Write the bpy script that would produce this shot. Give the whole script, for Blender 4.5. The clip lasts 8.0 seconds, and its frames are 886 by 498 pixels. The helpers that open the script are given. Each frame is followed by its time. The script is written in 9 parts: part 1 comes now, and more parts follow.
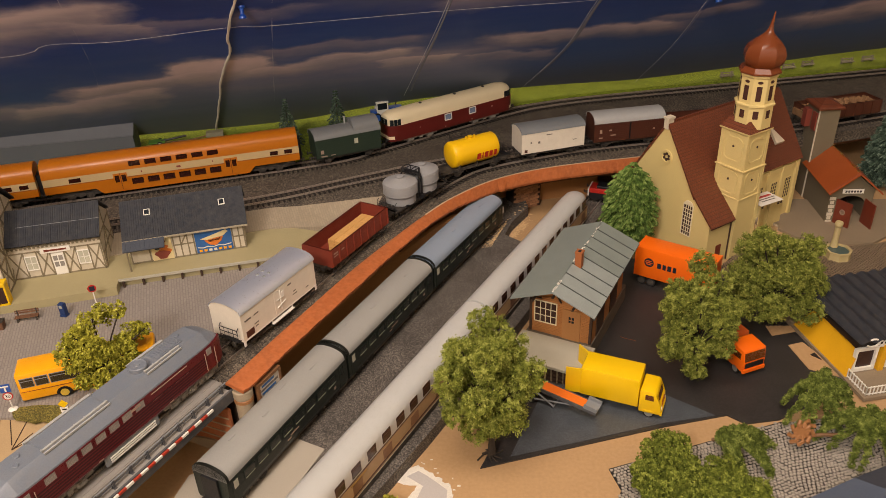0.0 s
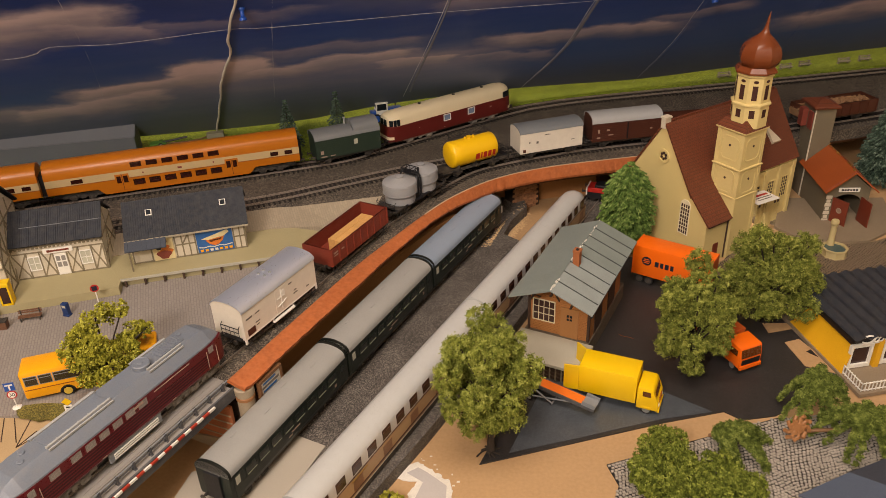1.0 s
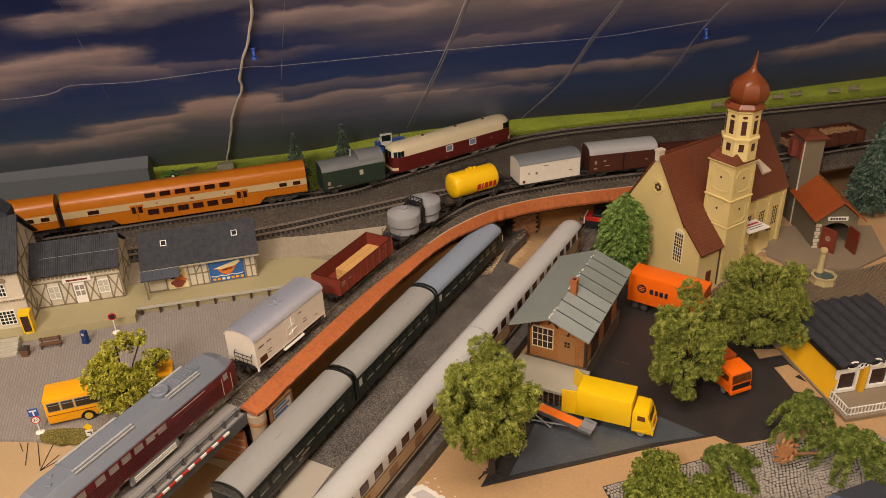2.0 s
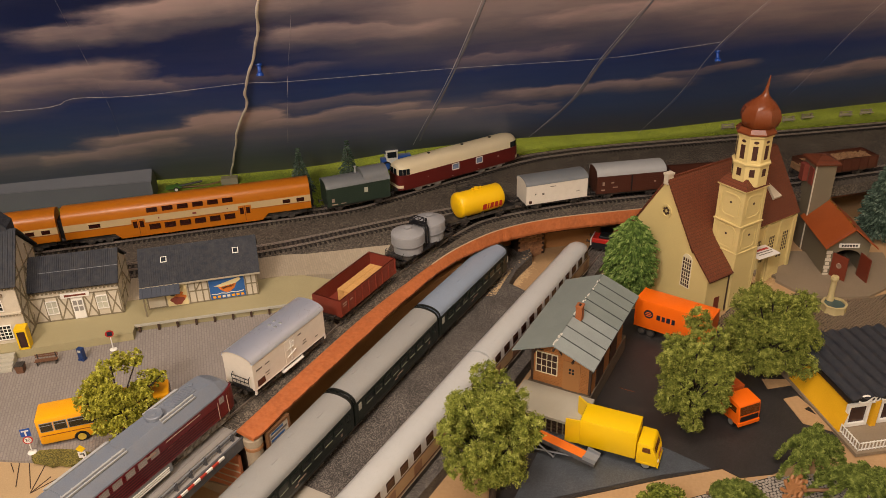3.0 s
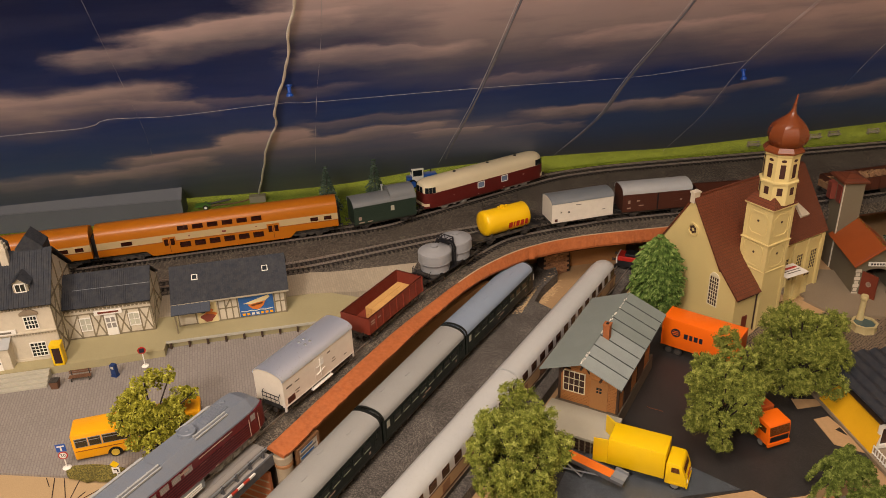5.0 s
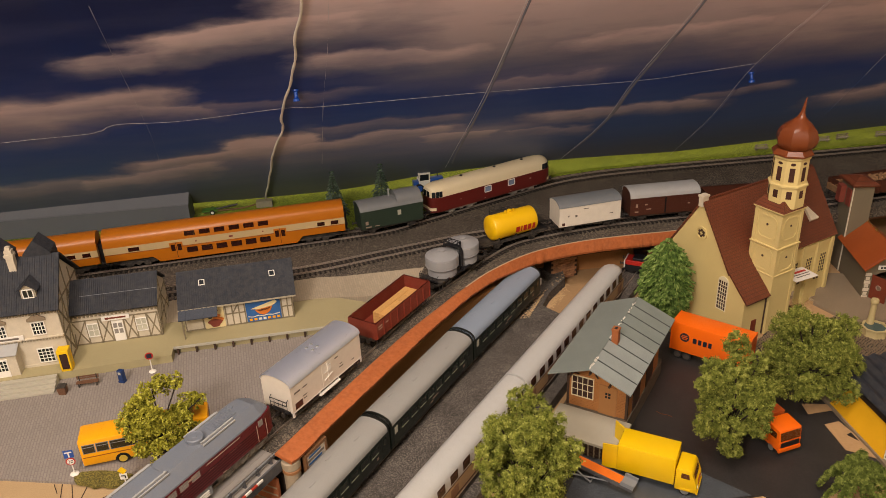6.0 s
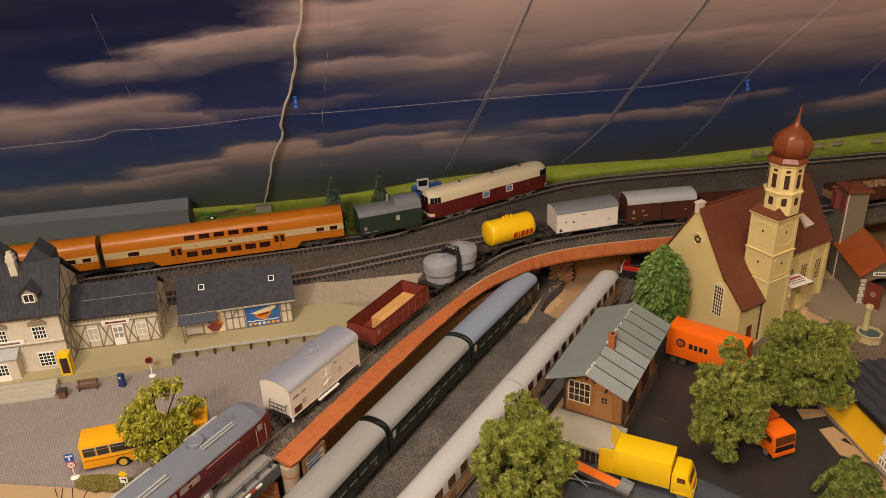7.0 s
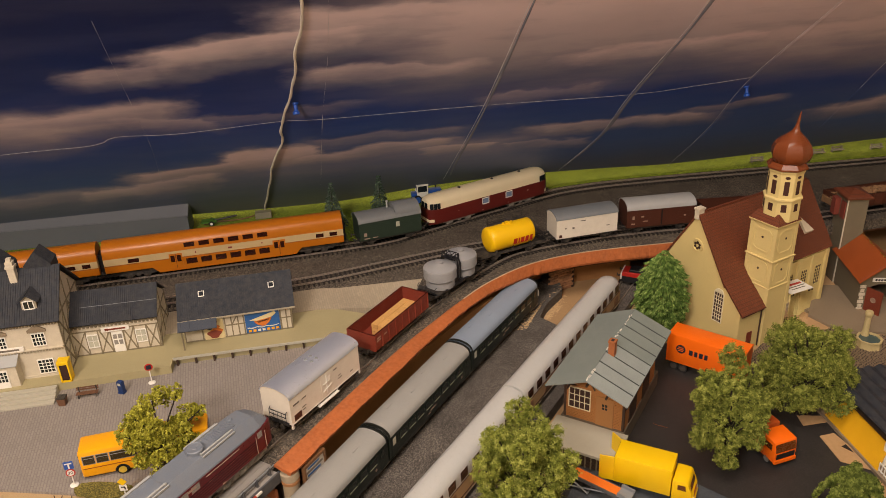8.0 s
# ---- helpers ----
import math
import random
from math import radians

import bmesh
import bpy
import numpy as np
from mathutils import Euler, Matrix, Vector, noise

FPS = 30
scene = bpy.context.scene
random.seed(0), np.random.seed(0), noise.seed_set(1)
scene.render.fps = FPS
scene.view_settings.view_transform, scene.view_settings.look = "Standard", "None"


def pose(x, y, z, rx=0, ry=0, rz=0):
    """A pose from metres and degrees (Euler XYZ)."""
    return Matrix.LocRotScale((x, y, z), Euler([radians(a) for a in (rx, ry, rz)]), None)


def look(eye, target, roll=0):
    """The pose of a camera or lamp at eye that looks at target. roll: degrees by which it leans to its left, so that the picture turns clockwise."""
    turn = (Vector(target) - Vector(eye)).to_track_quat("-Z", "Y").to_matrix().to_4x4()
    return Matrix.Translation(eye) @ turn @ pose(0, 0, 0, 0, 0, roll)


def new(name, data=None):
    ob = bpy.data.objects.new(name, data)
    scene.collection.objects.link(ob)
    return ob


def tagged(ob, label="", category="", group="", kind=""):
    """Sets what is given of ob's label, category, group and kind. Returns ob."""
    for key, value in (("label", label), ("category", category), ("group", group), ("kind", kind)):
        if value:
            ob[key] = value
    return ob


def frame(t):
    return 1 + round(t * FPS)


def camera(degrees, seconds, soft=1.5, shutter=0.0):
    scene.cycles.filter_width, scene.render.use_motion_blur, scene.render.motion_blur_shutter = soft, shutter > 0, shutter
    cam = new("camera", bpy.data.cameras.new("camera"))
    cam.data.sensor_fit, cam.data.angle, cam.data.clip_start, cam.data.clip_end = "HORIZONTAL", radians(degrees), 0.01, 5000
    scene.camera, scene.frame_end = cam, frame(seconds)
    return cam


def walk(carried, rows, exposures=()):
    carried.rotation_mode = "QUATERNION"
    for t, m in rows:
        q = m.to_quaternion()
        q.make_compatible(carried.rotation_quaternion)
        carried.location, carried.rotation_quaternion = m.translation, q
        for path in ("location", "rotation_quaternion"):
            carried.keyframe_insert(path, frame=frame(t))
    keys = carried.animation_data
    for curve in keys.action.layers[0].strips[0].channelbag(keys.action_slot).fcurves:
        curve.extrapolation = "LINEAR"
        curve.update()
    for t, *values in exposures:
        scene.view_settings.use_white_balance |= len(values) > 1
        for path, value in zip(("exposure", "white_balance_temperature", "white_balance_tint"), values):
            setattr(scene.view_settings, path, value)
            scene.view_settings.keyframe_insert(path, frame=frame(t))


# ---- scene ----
cam = camera(58.7, 8.0, soft=0.5)
PATH = [
    (0, (0.036, 0.06, 0.543), (-0.113, 1.784, -0.459), -2.2),
    (0.5, (0.039, 0.057, 0.543), (-0.107, 1.781, -0.459), -2.1),
    (1, (0.038, 0.052, 0.545), (-0.112, 1.778, -0.455), -2.4),
    (1.5, (0.039, 0.018, 0.569), (-0.113, 1.755, -0.411), -2.8),
    (3, (0.041, 0.044, 0.579), (-0.129, 1.805, -0.354), -1.7),
    (3.5, (0.036, 0.042, 0.584), (-0.15, 1.805, -0.341), -2.0),
    (4, (0.034, 0.036, 0.589), (-0.165, 1.804, -0.325), -2.2),
    (4.5, (0.034, 0.037, 0.586), (-0.177, 1.809, -0.318), -2.2),
    (6, (0.031, 0.042, 0.585), (-0.205, 1.818, -0.302), -2.7),
    (6.5, (0.029, 0.04, 0.589), (-0.205, 1.819, -0.295), -2.6),
    (7, (0.032, 0.036, 0.59), (-0.2, 1.818, -0.288), -2.5),
    (7.5, (0.034, 0.036, 0.589), (-0.198, 1.82, -0.284), -2.5),
    (8, (0.031, 0.037, 0.592), (-0.199, 1.825, -0.276), -2.5),
]
walk(cam, [(t, look(eye, target, roll)) for t, eye, target, roll in PATH])

# world and light: a closed attic room lit by warm ceiling lamps
world = bpy.data.worlds.new("room_air")
scene.world = world
world.use_nodes = True
world.node_tree.nodes["Background"].inputs[0].default_value = (1.0, 0.86, 0.7, 1)
world.node_tree.nodes["Background"].inputs[1].default_value = 0.12
scene.view_settings.exposure = 0.0


def area_lamp(name, eye, target, sx, sy, watts, colour):
    data = bpy.data.lights.new(name, "AREA")
    data.shape, data.size, data.size_y, data.energy, data.color = "RECTANGLE", sx, sy, watts, colour
    ob = new(name, data)
    ob.matrix_world = look(eye, target)
    return ob


WARM, MILD = (1.0, 0.815, 0.70), (1.0, 0.865, 0.80)
area_lamp("ceiling_lamp_front", (0.06, 0.22, 1.48), (0.02, 0.95, 0.1), 1.0, 0.5, 15.0, WARM)
bulb = bpy.data.lights.new("ceiling_bulb", "POINT")
bulb.energy, bulb.color, bulb.shadow_soft_size = 82.0, MILD, 0.16
new("ceiling_bulb", bulb).matrix_world = pose(-0.42, -0.75, 1.30)

# ---- materials ----
def srgb(h):
    c = [int(h[i:i + 2], 16) / 255 for i in (0, 2, 4)]
    return tuple(v / 12.92 if v <= 0.04045 else ((v + 0.055) / 1.055) ** 2.4 for v in c) + (1.0,)


def surface(name, colour, rough=0.5, metal=0.0, vary=0.14, fine=900.0, coarse=35.0, bump=0.0, bump_scale=1500.0, dust=0.0, second=None, spread=0.0, spec=0.5):
    """A painted, moulded or raw surface: two scales of variation, a little dust and relief."""
    m = bpy.data.materials.new(name)
    m.use_nodes = True
    nt = m.node_tree
    b = nt.nodes["Principled BSDF"]
    tc = nt.nodes.new("ShaderNodeTexCoord")

    def noise_node(scale, detail=4.0):
        n = nt.nodes.new("ShaderNodeTexNoise")
        n.inputs["Scale"].default_value, n.inputs["Detail"].default_value = scale, detail
        nt.links.new(tc.outputs["Object"], n.inputs["Vector"])
        return n

    def mixed(kind, fac, a, c):
        x = nt.nodes.new("ShaderNodeMix")
        x.data_type, x.blend_type = "RGBA", kind
        for slot, v in ((0, fac), (6, a), (7, c)):
            if isinstance(v, (float, int, tuple)):
                x.inputs[slot].default_value = v
            else:
                nt.links.new(v, x.inputs[slot])
        return x.outputs[2]

    def ramped(src, lo, hi, p0=0.3, p1=0.7):
        r = nt.nodes.new("ShaderNodeMapRange")
        r.inputs[1].default_value, r.inputs[2].default_value, r.inputs[3].default_value, r.inputs[4].default_value = p0, p1, lo, hi
        nt.links.new(src, r.inputs[0])
        return r.outputs[0]

    base = colour if isinstance(colour, tuple) else srgb(colour)
    big, small = noise_node(coarse), noise_node(fine, 6.0)
    col = base
    if second:
        two = second if isinstance(second, tuple) else srgb(second)
        col = mixed("MIX", ramped(big.outputs["Fac"], 0.0, 1.0, 0.4, 0.62), base, two)
    dark = tuple(v * (1 - 2.2 * vary) for v in base[:3]) + (1,)
    light = tuple(min(1, v * (1 + 1.3 * vary) + 0.02 * vary) for v in base[:3]) + (1,)
    col = mixed("MIX", ramped(small.outputs["Fac"], 0.0, 0.55), col, dark)
    col = mixed("MIX", ramped(big.outputs["Fac"], 0.0, 0.5, 0.45, 0.75), col, light)
    if spread:
        oi = nt.nodes.new("ShaderNodeObjectInfo")
        hs = nt.nodes.new("ShaderNodeHueSaturation")
        nt.links.new(ramped(oi.outputs["Random"], 1 - spread, 1 + spread, 0, 1), hs.inputs["Value"])
        nt.links.new(col, hs.inputs["Color"])
        col = hs.outputs[0]
    if dust:
        col = mixed("MIX", ramped(noise_node(160.0, 8.0).outputs["Fac"], 0.0, dust, 0.35, 0.75), col, srgb("8d8272"))
    nt.links.new(col, b.inputs["Base Color"]) if not isinstance(col, tuple) else None
    nt.links.new(ramped(small.outputs["Fac"], max(0.02, rough - 0.1), min(1, rough + 0.12)), b.inputs["Roughness"])
    b.inputs["Metallic"].default_value = metal
    b.inputs["Specular IOR Level"].default_value = spec
    if bump:
        bn = nt.nodes.new("ShaderNodeBump")
        bn.inputs["Strength"].default_value, bn.inputs["Distance"].default_value = bump, 0.0006
        nt.links.new(noise_node(bump_scale, 3.0).outputs["Fac"], bn.inputs["Height"])
        nt.links.new(bn.outputs[0], b.inputs["Normal"])
    return m


M = {}


def mat(name, *args, **kw):
    M[name] = surface(name, *args, **kw)
    return M[name]



def granular(name, dark, mid, light, scale, rough=0.85, relief=0.8):
    """Crushed stone, flock or grit: cells of their own shade with relief between them."""
    m = bpy.data.materials.new(name)
    m.use_nodes = True
    nt = m.node_tree
    b = nt.nodes["Principled BSDF"]
    tc = nt.nodes.new("ShaderNodeTexCoord")
    v = nt.nodes.new("ShaderNodeTexVoronoi")
    v.inputs["Scale"].default_value = scale
    nt.links.new(tc.outputs["Object"], v.inputs["Vector"])
    n = nt.nodes.new("ShaderNodeTexNoise")
    n.inputs["Scale"].default_value, n.inputs["Detail"].default_value = scale * 0.03, 5.0
    nt.links.new(tc.outputs["Object"], n.inputs["Vector"])
    sep = nt.nodes.new("ShaderNodeSeparateColor")
    nt.links.new(v.outputs["Color"], sep.inputs[0])
    mx = nt.nodes.new("ShaderNodeMix")
    mx.inputs[0].default_value = 0.4
    nt.links.new(sep.outputs[0], mx.inputs[2])
    nt.links.new(n.outputs["Fac"], mx.inputs[3])
    r = nt.nodes.new("ShaderNodeValToRGB")
    e = r.color_ramp.elements
    e[0].position, e[0].color = 0.15, srgb(dark)
    e[1].position, e[1].color = 0.85, srgb(light)
    e.new(0.5).color = srgb(mid)
    nt.links.new(mx.outputs[0], r.inputs["Fac"])
    nt.links.new(r.outputs["Color"], b.inputs["Base Color"])
    b.inputs["Roughness"].default_value = rough
    bn = nt.nodes.new("ShaderNodeBump")
    bn.invert = True
    bn.inputs["Strength"].default_value, bn.inputs["Distance"].default_value = relief, 0.7 / scale
    nt.links.new(v.outputs["Distance"], bn.inputs["Height"])
    nt.links.new(bn.outputs[0], b.inputs["Normal"])
    M[name] = m


mat("deck", "6b4428", 0.8)
granular("grass", "4c5c0e", "788c1a", "a2b43a", 800)
mat("cream", "d9cfae", 0.5, vary=0.06)
mat("white", "e3e0d6", 0.45, vary=0.06)
mat("black", "17171a", 0.5)
mat("dark_frame", "24211f", 0.6, dust=0.25)
mat("roof_grey", "6e7478", 0.5, vary=0.08, dust=0.15)
mat("truck_orange", "ee6a0e", 0.35, vary=0.05)
mat("bus_yellow", "eba30e", 0.35, vary=0.05)
mat("green_van", "27362a", 0.5, vary=0.1)
mat("brick_tan", "a8713c", 0.75, vary=0.15)
mat("glass", "20262a", 0.12)
mat("bark", "30271d", 0.85, bump=0.6)
mat("blue", "1e4fa0", 0.4)
mat("red", "b3261c", 0.45)
mat("steel_grey", "7d8286", 0.5, vary=0.1, dust=0.2)
mat("room_wall", "cbc2b0", 0.9)
mat("cream_van", "dcd4c4", 0.45, vary=0.05, dust=0.1)
mat("lettering_grey", "6a6258", 0.6)
mat("lettering_pale", "a48d7c", 0.6)
mat("wood_light", "c99a5a", 0.65, vary=0.12, fine=500, coarse=120, spread=0.1)
mat("silo_grey", "8e8f90", 0.5, vary=0.07, dust=0.12)
mat("tank_yellow", "e8b90a", 0.36, vary=0.04)
mat("roof_pale", "a3a5a4", 0.45, vary=0.06, dust=0.12)
mat("rubble", "8c6a48", 0.9, vary=0.3, fine=300, coarse=150)
mat("brown_orange", "8f4d14", 0.5)
mat("roof_van", "74787a", 0.5, vary=0.08, dust=0.15)
mat("pane_light", "b9b7a4", 0.3)
mat("pane_sky", "7d8da6", 0.2, vary=0.2)
mat("loco_maroon", "641f1a", 0.4, vary=0.07)
mat("loco_cream", "e2d4b0", 0.4, vary=0.05)
mat("green_black", "10140f", 0.5)
mat("pane_dark", "1c2420", 0.15)
# tan of the surroundings mirrored in the railcar's side, as plain colour
mat("car_tan_reflection", "a58a66", 0.4, vary=0.1)
mat("car_brown", "4a2a1c", 0.4)
mat("car_panel", "7d5a40", 0.4, vary=0.15)
mat("pane_brown", "3a2620", 0.15)
mat("brass", "b08c4a", 0.35, metal=0.7)
mat("poster_blue", "2f5f9a", 0.4, vary=0.1)
mat("poster_white", "d6d2c2", 0.45, vary=0.05)
mat("poster_orange", "c8702a", 0.45)
mat("gate_red", "6e2f1c", 0.5, vary=0.12)
mat("joint_dark", "2b2d2c", 0.8)
mat("chimney_brick", "9a5a30", 0.8, vary=0.15)
mat("dark_wood", "3f2c1e", 0.75, vary=0.15)
mat("base_dark", "5f5545", 0.8, vary=0.2, coarse=60, dust=0.2)
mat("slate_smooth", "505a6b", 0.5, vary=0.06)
# slate_smooth again with the shade of the hip slope in its colour
mat("slate_shaded", "3f434e", 0.55, vary=0.08)
mat("shutter_red", "7d3a2c", 0.6, vary=0.12)
mat("door_tan", "a0703f", 0.6, vary=0.08)
mat("felt_dark", "3c423f", 0.7)
mat("timber_pale", "a39a84", 0.6)
mat("wall_grey", "6c634f", 0.75, vary=0.1, coarse=25)
mat("kiosk_yellow", "d8a31a", 0.45, vary=0.06)
mat("tyre", "1a1918", 0.8)
mat("hub", "8a8a86", 0.4, metal=0.4)
mat("navy", "1c2030", 0.5)
mat("truck_rust", "b4501a", 0.5, vary=0.1)
mat("steel_dark", "4a4c50", 0.55, dust=0.2)
mat("belt_orange", "e0701a", 0.5)
mat("bench_brown", "6b4a34", 0.6, vary=0.15)
mat("blue_dark", "1b3566", 0.45)
mat("sandstone", "b8a878", 0.65, vary=0.1)
mat("water", "4c5c58", 0.08)
mat("timber_weathered", "85806c", 0.8, vary=0.15)
mat("hall_grey", "5c6066", 0.6, vary=0.06, coarse=15)
mat("hall_roof", "6e7176", 0.55, vary=0.06, coarse=15)
mat("green_bright", "4c7a2a", 0.6)
mat("warn_red", "a63420", 0.5, vary=0.12)
mat("raw_edge", "c2a586", 0.7)
mat("mortar_dark", "3a2a1e", 0.9)
mat("brick", "a87a56", 0.8, vary=0.2, spread=0.25)
mat("cord_white", "d2ccc0", 0.6)
mat("pin_blue", "1c4fb0", 0.3)
mat("paper_grey", "a79f90", 0.7, vary=0.05, coarse=20)
granular("moss", "3e3c14", "625a22", "857a38", 900)
mat("copper", "c27a4c", 0.3, metal=0.8)
mat("root_brown", "7a5a3c", 0.7)
mat("root_tan", "96683f", 0.55, vary=0.1)
granular("yard_blue", "383c41", "454a4f", "5a5f64", 1700, 0.36, 0.18)
mat("tile_orange", "94481c", 0.5, vary=0.12, coarse=30)
mat("roof_light", "959591", 0.40, vary=0.06, dust=0.07, bump=0.1, bump_scale=900)
mat("roof_blue_grey", "6d7580", 0.42, vary=0.08, dust=0.14)
mat("green_coach", "18211b", 0.42, vary=0.1)
mat("pane_grey", "8c8780", 0.25, vary=0.1)
mat("bogie_light", "8b857c", 0.55, vary=0.25, fine=400)
# body red darkened to the shade between the locomotive's ribs
mat("groove_shade", "35090e", 0.5)
mat("plaster_white", "d9d4c8", 0.7, bump=0.4, bump_scale=700)
mat("crumbs", "d8b98a", 0.8, vary=0.2)
mat("roof_black", "282c33", 0.42, vary=0.1, coarse=30, dust=0.08)


def ribbed(name, colour, pitch, turn, rough=0.8, depth=0.5, dark=0.75):
    """Moulded paving with fine parallel joints, pitch in metres."""
    m = surface(name, colour, rough, vary=0.07, fine=500, coarse=15)
    nt = m.node_tree
    b = nt.nodes["Principled BSDF"]
    src = b.inputs["Base Color"].links[0].from_socket
    tc = nt.nodes.new("ShaderNodeTexCoord")
    mp = nt.nodes.new("ShaderNodeMapping")
    mp.inputs["Rotation"].default_value = (0, 0, radians(turn))
    nt.links.new(tc.outputs["Object"], mp.inputs["Vector"])
    br = nt.nodes.new("ShaderNodeTexBrick")
    br.inputs["Scale"].default_value = 1.0
    br.inputs["Brick Width"].default_value, br.inputs["Row Height"].default_value, br.inputs["Mortar Size"].default_value = pitch * 3.0, pitch, pitch * 0.14
    br.inputs["Color1"].default_value = (1, 1, 1, 1)
    br.inputs["Color2"].default_value = (0.88, 0.88, 0.88, 1)
    br.inputs["Mortar"].default_value = (dark, dark, dark, 1)
    nt.links.new(mp.outputs[0], br.inputs["Vector"])
    mx = nt.nodes.new("ShaderNodeMix")
    mx.data_type, mx.blend_type = "RGBA", "MULTIPLY"
    mx.inputs[0].default_value = 1.0
    nt.links.new(src, mx.inputs[6])
    nt.links.new(br.outputs["Color"], mx.inputs[7])
    nt.links.new(mx.outputs[2], b.inputs["Base Color"])
    bn = nt.nodes.new("ShaderNodeBump")
    bn.invert = True
    bn.inputs["Strength"].default_value, bn.inputs["Distance"].default_value = depth, 0.0005
    nt.links.new(br.outputs["Fac"], bn.inputs["Height"])
    nt.links.new(bn.outputs[0], b.inputs["Normal"])
    M[name] = m


def tiled(name, colour, wide, tall, rough=0.55, dark=0.6):
    """Roof tiles in staggered courses on a roof whose ridge runs along x, sizes in metres."""
    m = surface(name, colour, rough, vary=0.16, fine=900, coarse=60)
    nt = m.node_tree
    b = nt.nodes["Principled BSDF"]
    src = b.inputs["Base Color"].links[0].from_socket
    tc = nt.nodes.new("ShaderNodeTexCoord")
    sep = nt.nodes.new("ShaderNodeSeparateXYZ")
    com = nt.nodes.new("ShaderNodeCombineXYZ")
    nt.links.new(tc.outputs["Object"], sep.inputs[0])
    nt.links.new(sep.outputs["X"], com.inputs[0])
    nt.links.new(sep.outputs["Z"], com.inputs[1])
    br = nt.nodes.new("ShaderNodeTexBrick")
    br.inputs["Scale"].default_value = 1.0
    br.inputs["Brick Width"].default_value, br.inputs["Row Height"].default_value = wide, tall
    br.inputs["Mortar Size"].default_value, br.inputs["Mortar Smooth"].default_value = tall * 0.13, 0.4
    br.inputs["Color1"].default_value, br.inputs["Color2"].default_value = (1, 1, 1, 1), (0.82, 0.8, 0.78, 1)
    br.inputs["Mortar"].default_value = (dark, dark, dark, 1)
    nt.links.new(com.outputs[0], br.inputs["Vector"])
    mx = nt.nodes.new("ShaderNodeMix")
    mx.data_type, mx.blend_type = "RGBA", "MULTIPLY"
    mx.inputs[0].default_value = 1.0
    nt.links.new(src, mx.inputs[6])
    nt.links.new(br.outputs["Color"], mx.inputs[7])
    nt.links.new(mx.outputs[2], b.inputs["Base Color"])
    bn = nt.nodes.new("ShaderNodeBump")
    bn.invert = True
    bn.inputs["Strength"].default_value, bn.inputs["Distance"].default_value = 0.7, 0.0006
    nt.links.new(br.outputs["Fac"], bn.inputs["Height"])
    nt.links.new(bn.outputs[0], b.inputs["Normal"])
    M[name] = m


tiled("tile_red", "70391f", 0.0036, 0.0034)
ribbed("plaza", "908880", 0.0030, 68, depth=0.5, dark=0.74)
mat("bridge_grey", "8b8781", 0.6, vary=0.08, dust=0.2)
mat("hub_yellow", "c8a83a", 0.5)
mat("board", "b08f66", 0.6, vary=0.09, coarse=12, fine=300, bump=0.1)
mat("mortar", "1f1d1b", 0.9)
mat("yellow", "e6bd08", 0.35, vary=0.05)
mat("loco_red", "5c131a", 0.34, vary=0.08)
mat("slate", "2b2f36", 0.7, vary=0.2, fine=500, spec=0.3, dust=0.1)
mat("slate_blue", "3c424c", 0.55, vary=0.1, coarse=30, bump=0.2, bump_scale=700)
mat("felt", "79827d", 0.55, vary=0.1, coarse=40, bump=0.15, bump_scale=500)
mat("felt_light", "8b9390", 0.55, vary=0.1, coarse=60, bump=0.15, bump_scale=500)
mat("terracotta", "ae602e", 0.7, vary=0.2, fine=250, coarse=28, bump=0.4, bump_scale=300, dust=0.06)
mat("church_wall", "ccb97c", 0.65, vary=0.06, coarse=25)
mat("dome_red", "6f381b", 0.26, vary=0.07, coarse=30)
mat("dd_beige", "bda57a", 0.42, vary=0.06)
mat("pane_red", "33160f", 0.18, vary=0.2)
mat("opening_brown", "3d1c10", 0.7)
granular("ballast_low", "282522", "4c4741", "8b8379", 1250, 0.85, 0.9)
granular("ballast", "292520", "4e463c", "7e7464", 750, 0.85, 0.8)
mat("sill_pale", "757864", 0.4)
mat("poster_worn", "c4bcae", 0.6, vary=0.15, coarse=90)
granular("asphalt", "211f1e", "2b2928", "3f3c3a", 1500, 0.45, 0.3)
mat("car_cream", "b4b5b2", 0.33, vary=0.04, dust=0.06)
mat("concrete_grey", "857660", 0.75, vary=0.1, coarse=20)
mat("sleeper", "241e19", 0.8)
mat("oxide", "7a2f1e", 0.5, vary=0.12, dust=0.06)
mat("brown_van", "4a2618", 0.5, vary=0.1)
mat("station_wall", "c9bfa9", 0.6, vary=0.08, coarse=30, dust=0.2)
mat("concrete", "aca897", 0.7, vary=0.08, coarse=25, dust=0.1)
mat("orange", "b4680c", 0.36, vary=0.08, coarse=20)
mat("timber", "82775f", 0.7, vary=0.15)
mat("plaza_light", "9f956f", 0.8, vary=0.08, coarse=20)
mat("rail", "a0958a", 0.3, metal=0.5, vary=0.05)
mat("crease_white", "cdced6", 0.5)
mat("crease_faint", "b4b4bc", 0.5)
# pale sheen of the backdrop's folds, put into the colour
mat("fold_sheen", "82848e", 0.5, vary=0.1, coarse=18, fine=120, second="4e5a74")
mat("poster_cream", "d9c896", 0.55, vary=0.06)
mat("pane_amber", "5e3416", 0.25)
mat("pane_bus", "39301f", 0.2, vary=0.2)
ribbed("plaza_rear", "a3967f", 0.0030, 68, depth=0.35, dark=0.84)
mat("roof_slate", "8592a2", 0.42, vary=0.05, dust=0.06)
mat("board_pale", "b0966f", 0.65, vary=0.1, coarse=15)
mat("plaster_grey", "b3aeaa", 0.75, vary=0.06, coarse=30)
mat("cobble", "a8a093", 0.7, vary=0.2)
